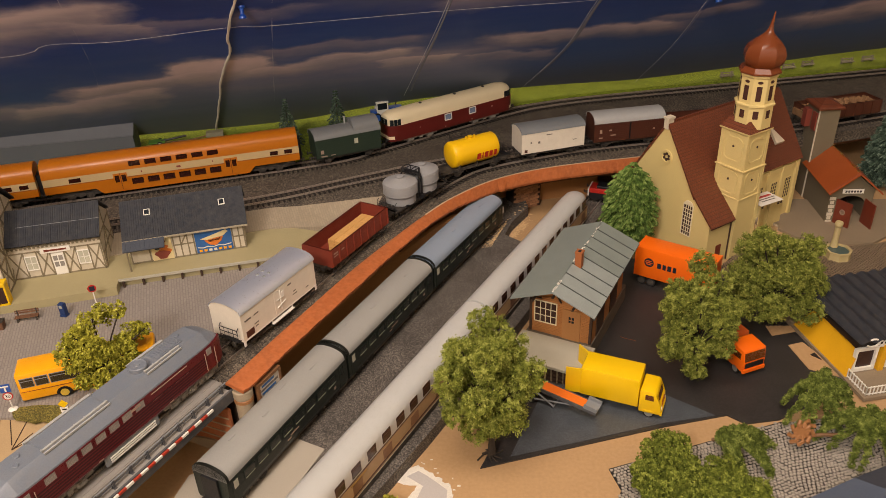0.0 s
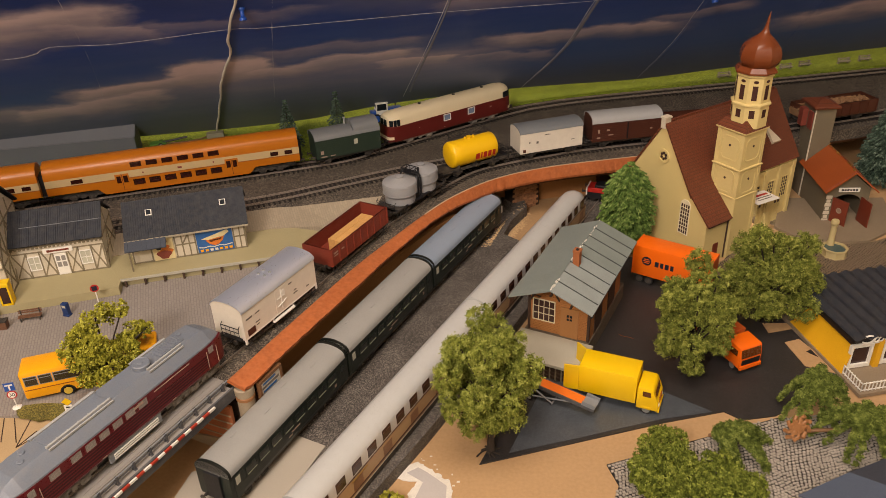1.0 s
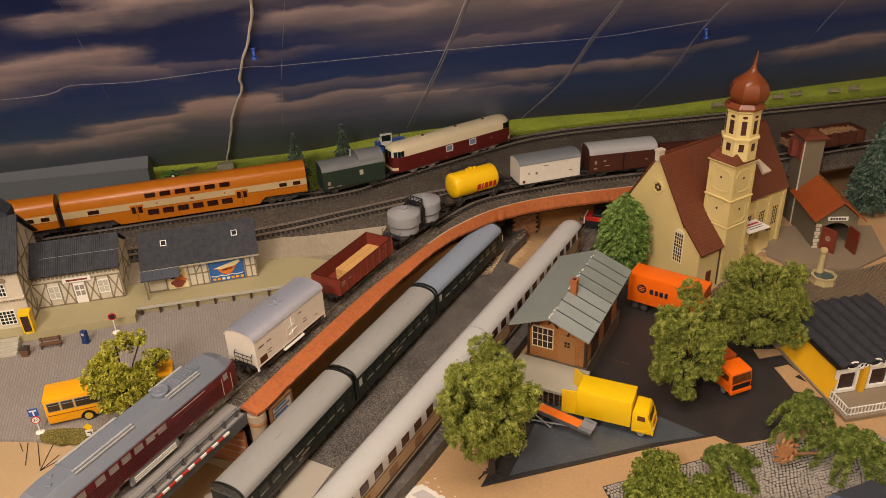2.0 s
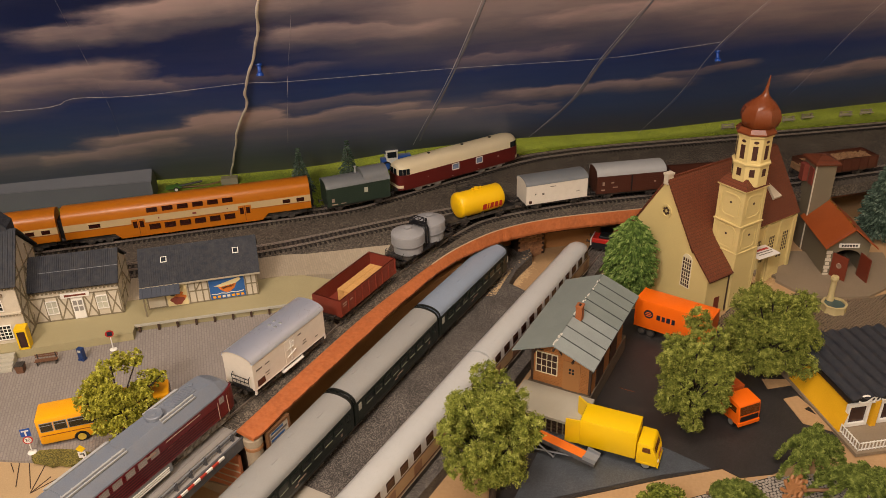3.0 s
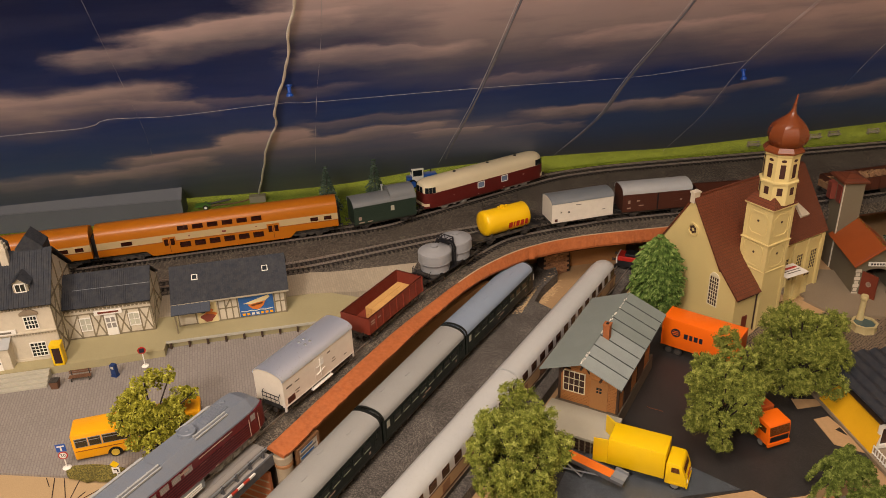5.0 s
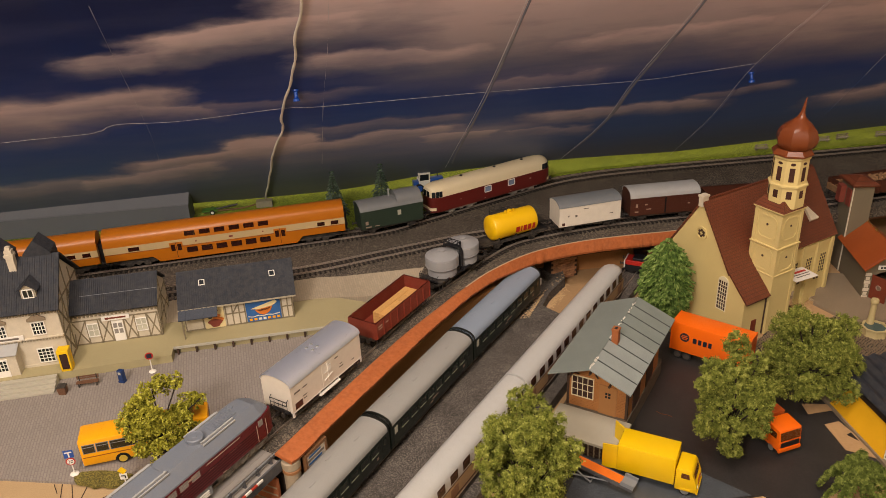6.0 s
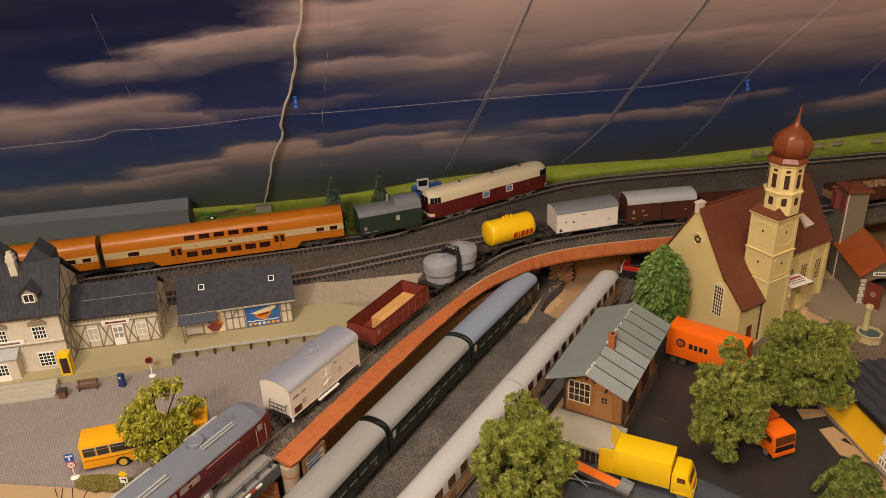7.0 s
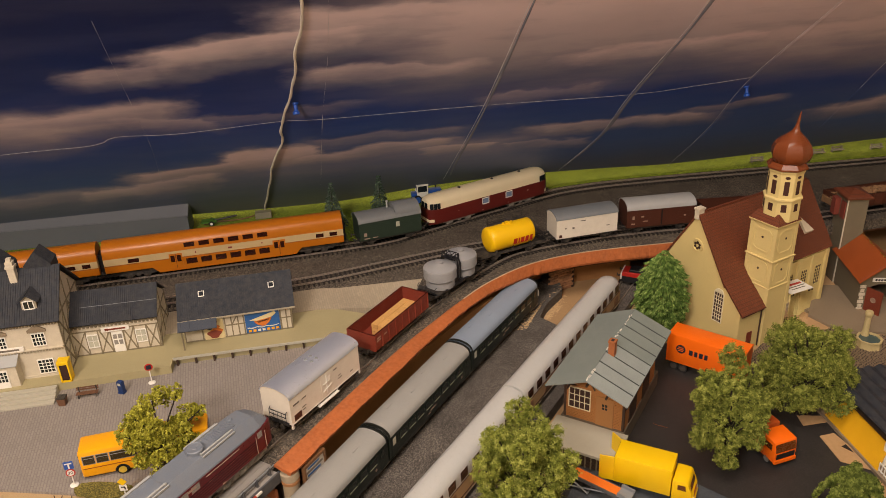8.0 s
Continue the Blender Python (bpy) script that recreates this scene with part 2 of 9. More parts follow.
mat("cobble_brown", "7b6953", 0.75, vary=0.2)
mat("pillar_cream", "a3937a", 0.6, vary=0.12, dust=0.25)
mat("silver", "e2eaf8", 0.36, metal=0.78, vary=0.004, coarse=20)
mat("support_brown", "a97846", 0.8, vary=0.15, coarse=20)
mat("poster_frame", "74502f", 0.7, vary=0.2)
mat("rust_panel", "a8643c", 0.75, vary=0.2, coarse=30)

# ---- builders: shapes are in millimetres, places in metres ----
MM = 0.001


def box(bm, x0, x1, y0, y1, z0, z1, bevel=0.0):
    vs = [bm.verts.new((x, y, z)) for x in (x0, x1) for y in (y0, y1) for z in (z0, z1)]
    fs = [bm.faces.new([vs[i] for i in q]) for q in ((0, 1, 3, 2), (4, 6, 7, 5), (0, 4, 5, 1), (2, 3, 7, 6), (0, 2, 6, 4), (1, 5, 7, 3))]
    if bevel:
        es = {e for f in fs for e in f.edges}
        bmesh.ops.bevel(bm, geom=list(es), offset=bevel, segments=2, affect="EDGES", profile=0.5)
    return vs


def cbox(bm, c, s, bevel=0.0):
    return box(bm, c[0] - s[0] / 2, c[0] + s[0] / 2, c[1] - s[1] / 2, c[1] + s[1] / 2, c[2] - s[2] / 2, c[2] + s[2] / 2, bevel)


def loft(bm, rings, caps=True, closed=True):
    """Skin a list of rings of equal length."""
    rr = [[bm.verts.new(p) for p in ring] for ring in rings]
    n = len(rr[0])
    for a, b in zip(rr, rr[1:]):
        for i in range(n if closed else n - 1):
            j = (i + 1) % n
            bm.faces.new((a[i], a[j], b[j], b[i]))
    if caps and closed:
        bm.faces.new(rr[0][::-1])
        bm.faces.new(rr[-1])
    return rr


def prism(bm, poly, x0, x1):
    """A profile of (y, z) points drawn out along x."""
    loft(bm, [[(x0, y, z) for y, z in poly], [(x1, y, z) for y, z in poly]])


def slab(bm, poly, z0, z1):
    """A plan of (x, y) points drawn out upwards."""
    loft(bm, [[(x, y, z0) for x, y in poly], [(x, y, z1) for x, y in poly]])


def cyl(bm, p0, p1, r0, r1=None, seg=12, caps=True):
    p0, p1 = Vector(p0), Vector(p1)
    r1 = r0 if r1 is None else r1
    q = (p1 - p0).to_track_quat("Z", "Y")
    rings = []
    for p, r in ((p0, r0), (p1, r1)):
        rings.append([p + q @ Vector((r * math.cos(2 * math.pi * i / seg), r * math.sin(2 * math.pi * i / seg), 0)) for i in range(seg)])
    loft(bm, rings, caps)


def tube(bm, pts, r, seg=6):
    pts = [Vector(p) for p in pts]
    rings = []
    for i, p in enumerate(pts):
        d = (pts[min(i + 1, len(pts) - 1)] - pts[max(i - 1, 0)]).normalized()
        q = d.to_track_quat("Z", "Y")
        rings.append([p + q @ Vector((r * math.cos(2 * math.pi * k / seg), r * math.sin(2 * math.pi * k / seg), 0)) for k in range(seg)])
    loft(bm, rings)


def lathe(bm, prof, seg=24, centre=(0, 0, 0)):
    cx, cy, cz = centre
    loft(bm, [[(cx + r * math.cos(2 * math.pi * i / seg), cy + r * math.sin(2 * math.pi * i / seg), cz + z) for i in range(seg)] for r, z in prof])


def sheet(bm, pts):
    bm.faces.new([bm.verts.new(p) for p in pts])


def part(name, bm, material, parent=None, label="", smooth=False, scale=MM, at=None, kind=""):
    """Link a bmesh as one mesh object under a thing or a part."""
    bmesh.ops.recalc_face_normals(bm, faces=bm.faces)
    if scale != 1:
        bmesh.ops.scale(bm, vec=(scale,) * 3, verts=bm.verts)
    me = bpy.data.meshes.new(name)
    bm.to_mesh(me)
    bm.free()
    me.materials.append(M[material] if isinstance(material, str) else material)
    if smooth:
        me.polygons.foreach_set("use_smooth", [True] * len(me.polygons))
        me.set_sharp_from_angle(angle=radians(smooth if smooth is not True else 35))
    ob = new(name, me)
    if parent is not None:
        ob.parent = parent
    if at is not None:
        ob.matrix_basis = at
    if label:
        ob["label"] = label
    if kind:
        ob["kind"] = kind
    return ob


def thing(name, m, label, category, group="", kind=""):
    ob = new(name)
    ob.empty_display_size = 0.01
    ob.matrix_basis = m
    return tagged(ob, label, category, group, kind)


def between(p0, p1, z, k=1.0):
    """A pose half-way between two plan points, x along the line from the first to the second; and the length in mm, both for a thing enlarged k times."""
    dx, dy = p1[0] - p0[0], p1[1] - p0[1]
    return pose((p0[0] + p1[0]) / 2, (p0[1] + p1[1]) / 2, z, 0, 0, math.degrees(math.atan2(dy, dx))) @ Matrix.Diagonal((k, k, k, 1)), math.hypot(dx, dy) * 1000 / k


def spline(pts, step=0.01):
    """A smooth line through plan points (Catmull-Rom), in even steps."""
    p = [Vector(q) for q in pts]
    p = [2 * p[0] - p[1]] + p + [2 * p[-1] - p[-2]]
    out = []
    for i in range(1, len(p) - 2):
        n = max(2, int((p[i + 1] - p[i]).length / step))
        for k in range(n):
            t = k / n
            a, b, c, d = p[i - 1], p[i], p[i + 1], p[i + 2]
            out.append(0.5 * ((2 * b) + (c - a) * t + (2 * a - 5 * b + 4 * c - d) * t * t + (3 * b - a - 3 * c + d) * t ** 3))
    out.append(p[-2])
    return out


def offset(line, d):
    """The line moved d to its left."""
    out = []
    for i, p in enumerate(line):
        t = (line[min(i + 1, len(line) - 1)] - line[max(i - 1, 0)]).normalized()
        out.append(p + Vector((-t.y, t.x)) * d)
    return out


def ribbon(bm, line, section):
    """Draw a section of (sideways, up) points along a plan line, in metres."""
    rings = []
    for i, p in enumerate(line):
        t = (line[min(i + 1, len(line) - 1)] - line[max(i - 1, 0)]).normalized()
        n = Vector((-t.y, t.x))
        rings.append([(p.x + n.x * s, p.y + n.y * s, z) for s, z in section])
    loft(bm, rings)


def again(ob, at, parent=None):
    """The same mesh once more, as an object of its own."""
    o = ob.copy()
    scene.collection.objects.link(o)
    o.matrix_basis = at
    if parent is not None:
        o.parent = parent
    return o


def mm(x, y, z, rx=0, ry=0, rz=0):
    return pose(x * MM, y * MM, z * MM, rx, ry, rz)

# ---- the setting ----
Z_UP, Z_RAIL, Z_PLAZA, Z_PLAT, Z_LOW = 0.0832, 0.088, 0.066, 0.076, 0.018

# centre lines of the tracks
FREIGHT = spline([(-0.465, 0.09), (-0.395, 0.252), (-0.322, 0.422), (-0.2755, 0.530), (-0.2253, 0.645), (-0.1752, 0.7529), (-0.1405, 0.838), (-0.1112, 0.902), (-0.0785, 0.958), (-0.048, 1.012), (-0.006, 1.066), (0.045, 1.0965), (0.101, 1.1205), (0.152, 1.1405), (0.2645, 1.1703), (0.42, 1.203), (0.50, 1.226), (0.58, 1.254), (0.65, 1.279), (1.0, 1.41)])
MAIN = spline([(-1.0, 0.811), (-0.80, 0.883), (-0.575, 0.964), (-0.41, 1.024), (-0.2536, 1.0813), (-0.19, 1.109), (-0.1385, 1.150), (0.0415, 1.2905), (0.12, 1.332), (0.215, 1.362), (0.417, 1.412), (0.7, 1.482), (1.05, 1.57)])
LOOP = spline([(-0.95, 0.725), (-0.70, 0.822), (-0.45, 0.912), (-0.29, 0.969), (-0.183, 1.024), (-0.11, 1.063), (-0.05, 1.092), (0.04, 1.122), (0.145, 1.148)])
COACHES = spline([(-0.30, 0.29), (-0.206, 0.515), (-0.135, 0.686), (-0.061, 0.855), (0.021, 1.030), (0.029, 1.046)])
EXPRESS = spline([(-0.215, 0.288), (-0.122, 0.486), (0.013, 0.773), (0.148, 1.060), (0.18, 1.13)])

# plateau of the upper level: plan of the deck, its outer edge under the parapet
EDGE = spline([(-0.2122, 0.6010), (-0.2025, 0.6242), (-0.1844, 0.6684), (-0.1686, 0.705), (-0.1401, 0.7715), (-0.1167, 0.822), (-0.0903, 0.8721), (-0.0625, 0.923), (-0.025, 0.980), (0.030, 1.034), (0.105, 1.072), (0.22, 1.104), (0.30, 1.122), (0.42, 1.150), (0.46, 1.172), (0.50, 1.190), (0.58, 1.217), (0.64, 1.240), (1.0, 1.37)], 0.0025)
bm = bmesh.new()
slab(bm, [(p.x, p.y) for p in offset(EDGE, 0.012)] + [(1.0, 1.75), (-1.0, 1.75), (-1.0, 0.575), (-0.30, 0.575)], 0.058, 0.0655)
part("upper_deck", bm, "deck", scale=1)
tagged(bpy.data.objects["upper_deck"], "brown plywood deck of the raised track level", "deck", kind="structure")
bm = bmesh.new()
slab(bm, [(-1.4, -0.2), (1.4, -0.2), (1.4, 2.0), (-1.4, 2.0)], -0.02, 0.0)
part("ground", bm, "board", scale=1)
tagged(bpy.data.objects["ground"], "tan bare board of the layout table", "ground", kind="structure")


def structure(name, bm, material, label, category, smooth=False):
    return tagged(part(name, bm, material, scale=1, smooth=smooth), label, category, kind="structure")


# ballast beds
def bed(name, line, top, half, foot, base, label):
    bm = bmesh.new()
    ribbon(bm, line, [(-foot, base), (-half, top), (half, top), (foot, base)])
    return structure(name, bm, "ballast", label, "ballast")


bm = bmesh.new()
left = offset(EDGE, 0.003)
far = [p for p in offset(MAIN, 0.03)]
slab(bm, [(p.x, p.y) for p in left] + [(1.0, 1.39)] + [(p.x, p.y) for p in reversed(far)] + [(-1.0, 0.70), (-0.45, 0.885), (-0.31, 0.942), (-0.2625, 0.9581), (-0.2294, 0.9621), (-0.1816, 0.9753), (-0.1393, 0.9873), (-0.122, 0.992), (-0.13, 0.92), (-0.185, 0.80), (-0.24, 0.70), (-0.285, 0.61)], 0.066, Z_UP)
structure("ballast_upper", bm, "ballast", "dark brown-grey ballast of the raised tracks", "ballast")
bm = bmesh.new()
slab(bm, [(-0.27, 0.36), (-0.158, 0.36), (-0.077, 0.534), (-0.033, 0.617), (0.03, 0.745), (0.115, 0.93), (0.19, 1.10), (0.165, 1.115), (0.092, 0.975), (0.066, 0.985), (0.040, 1.008), (0.050, 1.045), (0.074, 1.092), (0.070, 1.115), (0.052, 1.132), (0.03, 1.12), (-0.03, 1.01), (-0.15, 0.755), (-0.235, 0.56)], 0.0, 0.0156)
structure("ballast_lower", bm, "ballast_low", "dark grey ballast of the lower tracks", "ballast")


bed("ballast_bed", [p for p in FREIGHT if 0.60 < p.y < 0.99], 0.0856, 0.0172, 0.0205, 0.0825, "dark gravel heaped up to the rails of the front line")


# tracks
def track(name, line, z, label):
    t = thing(name, pose(0, 0, 0), label, "track", kind="structure")
    for d in (-0.009, 0.009):
        bm = bmesh.new()
        ribbon(bm, offset(line, d), [(-0.0006, z - 0.0028), (-0.0006, z), (0.0006, z), (0.0006, z - 0.0028)])
        part("rail", bm, "rail", t, scale=1)
    bm = bmesh.new()
    run, step = 0.0, 0.0068
    for a, b in zip(line, line[1:]):
        d = (b - a)
        u = d.normalized()
        n = Vector((-u.y, u.x))
        s = -run
        while s + step <= d.length:
            s += step
            p = a + u * s
            q = [p + u * i * 0.0013 + n * j * 0.0155 for i, j in ((-1, -1), (1, -1), (1, 1), (-1, 1))]
            loft(bm, [[(v.x, v.y, z - 0.0075) for v in q], [(v.x, v.y, z - 0.0028) for v in q]])
        run = d.length - s
    part("sleepers", bm, "sleeper", t, "dark brown plastic sleepers", scale=1, kind="stuff")


track("track_freight", FREIGHT, Z_RAIL, "curved model track with dark sleepers along the parapet")
track("track_main", MAIN, Z_RAIL, "rear model track with dark sleepers below the backdrop")
track("track_loop", LOOP, Z_RAIL, "empty model track behind the station joining the curve")
track("track_coaches", COACHES, Z_LOW, "lower model track in dark ballast")
track("track_express", EXPRESS, Z_LOW, "lower model track beside the goods shed")

# painted fascia board leaning out along the edge of the deck
bm = bmesh.new()
line = [p for p in EDGE if p.x < 0.40]
rings = []
for i, p in enumerate(line):
    d = (line[min(i + 1, len(line) - 1)] - line[max(i - 1, 0)]).normalized()
    n = Vector((d.y, -d.x))
    f = min(1.0, max(0.0, (p.y - 0.79) / 0.145))
    g = min(1.0, max(0.0, (p.y - 0.93) / 0.11))
    out, drop = 0.0205 - 0.0105 * f - 0.006 * g, 0.0030 + 0.0045 * f + 0.0085 * g
    worn = 0.0011 * noise.noise(Vector((p.x * 90, p.y * 90, 0))) + 0.0007 * noise.noise(Vector((p.x * 500, p.y * 500, 4))) - 0.004 * max(0.0, noise.noise(Vector((p.x * 130, p.y * 130, 9))) - 0.22)
    q = [(-0.002, 0.0845), (-0.001, 0.0870), (0.001, 0.0872), (out + worn, 0.0872 - drop), (out - 0.0012 + worn, 0.0872 - drop - 0.0035), (out - 0.004, 0.0872 - drop - 0.0035)]
    rings.append([(p.x + n.x * s, p.y + n.y * s, z) for s, z in q])
loft(bm, rings)
structure("parapet", bm, "terracotta", "orange-brown painted fascia board with worn edges", "parapet")
bm = bmesh.new()
line = [p for p in EDGE if -0.06 < p.x < 0.40]
ribbon(bm, offset(line, 0.0006), [(-0.0009, 0.0866), (-0.0009, 0.0876), (0.0009, 0.0876), (0.0009, 0.0866)])
structure("parapet_edge", bm, "raw_edge", "pale raw edge of the fascia board", "parapet")

# brick piers below the deck, each brick a piece of its own
brick_mesh = None
for x, y, r, w, back in ((-0.1930, 0.6300, 67, 0.060, 0.0), (-0.0745, 0.9190, 68.9, 0.072, 0.004), (0.0735, 1.1145, 35.5, 0.050, 0.002)):
    bm = bmesh.new()
    cbox(bm, (0, 0.010, 0.029), (w - 0.001, 0.019, 0.058))
    pier = structure("brick_pier", bm, "mortar_dark", "brick support pier below the raised deck", "pier")
    pier.matrix_basis = pose(x, y, 0, 0, 0, r)
    rows = 14
    for k in range(rows):
        n = int(w / 0.0088)
        for q in range(n):
            bx = -w / 2 + 0.0088 * (q + 0.5 + (0.4 if k % 2 else 0))
            if bx > w / 2 - 0.003:
                continue
            if brick_mesh is None:
                bm = bmesh.new()
                cbox(bm, (0, 0, 0), (0.0080, 0.0016, 0.0034))
                brick_mesh = part("brick", bm, "brick", pier, scale=1)
                brick_mesh.matrix_basis = pose(bx, 0.0002, 0.0024 + 0.0041 * k)
            else:
                again(brick_mesh, pose(bx, 0.0002 + random.uniform(-0.0003, 0.0002), 0.0024 + 0.0041 * k), pier)

# brown boards that carry the deck, set back from its edge
line = [p for p in EDGE if 0.64 < p.y < 0.985]
bm = bmesh.new()
ribbon(bm, offset(line, 0.004), [(-0.003, 0.0), (-0.003, 0.058), (0.003, 0.058), (0.003, 0.0)])
structure("deck_support", bm, "support_brown", "brown board carrying the edge of the raised deck", "board")
# board added under the curve, standing in for the lit table top there
line = [p for p in EDGE if p.y > 0.985 and p.x < 0.20]
bm = bmesh.new()
ribbon(bm, offset(line, 0.075), [(-0.003, 0.0), (-0.003, 0.058), (0.003, 0.058), (0.003, 0.0)])
structure("deck_back_board", bm, "support_brown", "brown board added under the deck's curve in place of lit table", "board")
# abutment at the end of the fascia: rounded pillar, framed poster and painted end wall
abut = thing("abutment", pose(-0.1950, 0.5945, 0.0, 0, 0, 67), "cream bridge abutment with a framed poster and rusty end wall", "abutment", kind="structure")
bm = bmesh.new()
lathe(bm, [(9, 0), (8.6, 4), (8.2, 70), (9.2, 71), (9.4, 78), (8.4, 79)], 20)
pil = part("pillar", bm, "pillar_cream", abut, at=mm(7, 8.5, 0), smooth=40)
bm = bmesh.new()
lathe(bm, [(8.3, 65), (9.0, 65.4), (9.0, 68.4), (8.3, 69)], 20)
part("band", bm, "root_tan", pil, "tan band round the pillar")
for a, b, c, d in ((16, 18.5, 4, 78), (47, 49.5, 4, 78), (18.5, 47, 75, 78), (18.5, 47, 37, 40)):
    bm = bmesh.new()
    box(bm, a, b, -2.4, 2, c, d)
    part("poster_frame", bm, "poster_frame", abut)
bm = bmesh.new()
box(bm, 18.5, 47, -1.2, 0.6, 40, 75)
pos = part("poster", bm, "poster_worn", abut, "torn white and blue poster")
for k in range(8):
    w = (24, 17, 22, 26, 14, 20, 25, 18)[k]
    bm = bmesh.new()
    cbox(bm, (20 + w / 2 + (k * 5) % 3, -1.3, 43.5 + 4.0 * k), (w, 0.3, 2.3))
    part("lettering", bm, ("shutter_red", "poster_blue", "lettering_grey", "poster_blue")[k % 4], pos)
bm = bmesh.new()
box(bm, -7, -4, 17, 78, 0, 60)
wall = part("end_wall", bm, "rust_panel", abut)
for k in range(5):
    bm = bmesh.new()
    loft(bm, [[(-7.5, 18, 12 + 9 * k), (-6.8, 18, 12 + 9 * k), (-6.8, 18, 13.6 + 9 * k), (-7.5, 18, 13.6 + 9 * k)], [(-7.5, 76, 8 + 9 * k), (-6.8, 76, 8 + 9 * k), (-6.8, 76, 9.6 + 9 * k), (-7.5, 76, 9.6 + 9 * k)]])
    part("pale_line", bm, "pillar_cream", wall)
bm = bmesh.new()
arcp = [(17 + 62 * math.sin(a), 16 * math.cos(a)) for a in [math.pi / 2 * i / 10 for i in range(11)]]
loft(bm, [[(x, y, z) for y, z in arcp + [(79, -0.1), (17, -0.1)]] for x in (-9, -7)])
part("arch_foot", bm, "pillar_cream", abut)

# plaza and platform
bm = bmesh.new()
slab(bm, [(-0.36, 0.572), (-0.285, 0.60), (-0.24, 0.70), (-0.185, 0.80), (-0.13, 0.92), (-0.105, 0.985), (-0.20, 0.97), (-0.31, 0.945), (-0.45, 0.89), (-0.95, 0.72), (-0.95, 0.575)], 0.060, Z_PLAZA)
structure("plaza", bm, "plaza", "grey-brown paved station square with fine setts", "pavement")
bm = bmesh.new()
slab(bm, [(-0.95, 0.585), (-0.542, 0.722), (-0.394, 0.774), (-0.399, 0.792), (-0.20, 0.853), (-0.165, 0.90), (-0.31, 0.935), (-0.45, 0.885), (-0.95, 0.71)], 0.0662, Z_PLAT)
structure("platform", bm, "plaza_light", "olive-grey concrete station platform", "platform")

# the paving rises gently to the ballast of the loop
bm = bmesh.new()
rear = [(-0.52, 0.857), (-0.45, 0.884), (-0.31, 0.941), (-0.2625, 0.9573), (-0.2294, 0.9613), (-0.1816, 0.9745), (-0.1393, 0.9865), (-0.121, 0.991)]
rings = []
for x, y in rear:
    low = 0.0768 if x < -0.20 else 0.0768 - 0.0100 * min(1, (x + 0.20) / 0.04)
    rings.append([(x, y, 0.060), (x, y, 0.0828), (x + 0.010, y - 0.046, low), (x + 0.010, y - 0.046, 0.060)])
loft(bm, rings)
structure("paved_slope", bm, "plaza_rear", "ribbed grey-brown paving rising to the loop track", "pavement")

# grass strip below the backdrop
bm = bmesh.new()
slab(bm, [(p.x, p.y) for p in offset(MAIN, 0.024)] + [(1.1, 1.72), (-1.0, 1.10)], 0.066, 0.088)
structure("grass_strip", bm, "grass", "bright green flocked grass strip", "grass")

# yard
bm = bmesh.new()
slab(bm, [(0.017, 0.589), (0.196, 0.650), (0.259, 0.668), (0.274, 0.656), (0.308, 0.663), (0.382, 0.708), (0.398, 0.73), (0.375, 0.81), (0.375, 0.84), (0.45, 0.90), (0.30, 0.96), (0.20, 0.97), (0.06, 0.70)], 0.0, 0.0016)
structure("yard", bm, "asphalt", "dark grey asphalt sheet of the goods yard", "pavement")
bm = bmesh.new()
slab(bm, [(0.045, 0.604), (0.123, 0.6295), (0.196, 0.6545), (0.2472, 0.6663), (0.2007, 0.6982), (0.15, 0.735), (0.08, 0.70)], 0.0016, 0.0022)
structure("yard_sheet", bm, "yard_blue", "smoother blue-grey asphalt sheet overlapping the yard", "pavement")
for pts, c, lab in (([(0.3378, 0.8188), (0.3397, 0.8001), (0.3697, 0.809), (0.3669, 0.8194)], "board", "tan strip of bare board"), ([(0.3521, 0.7824), (0.3692, 0.7887), (0.398, 0.725), (0.3608, 0.7411)], "board", "tan strip of bare board beside the kiosk"), ([(0.3698, 0.7654), (0.3756, 0.7693), (0.3792, 0.7562)], "black", "black cut-out triangle in the board")):
    bm = bmesh.new()
    slab(bm, pts, 0.0017, 0.0025 if c == "board" else 0.0030)
    structure("bare_board", bm, c, lab, "board")
bm = bmesh.new()
slab(bm, [(0.135, 0.592), (0.219, 0.625), (0.307, 0.659), (0.42, 0.66), (0.50, 0.60), (0.50, 0.45), (0.10, 0.45), (0.143, 0.567)], 0.0, 0.0016)
structure("cobbles", bm, "mortar", "light grey cobblestone sheet", "pavement")

# backdrop: a printed sky leaning forward with the roof slope
BASE, ALONG = Vector((-0.459, 1.221)), Vector((0.9604, 0.2786))
OUT, LEAN_F = Vector((0.2786, -0.9604)), 1.05
RISE = math.hypot(1, LEAN_F)
UPWARD = Vector((OUT.x * LEAN_F, OUT.y * LEAN_F, 1.0)) / RISE
ACROSS = Vector((ALONG.x, ALONG.y, 0.0))
FACING = ACROSS.cross(UPWARD)
SHEET = Matrix((
    (ACROSS.x, UPWARD.x, FACING.x, BASE.x),
    (ACROSS.y, UPWARD.y, FACING.y, BASE.y),
    (ACROSS.z, UPWARD.z, FACING.z, 0.07),
    (0, 0, 0, 1)))


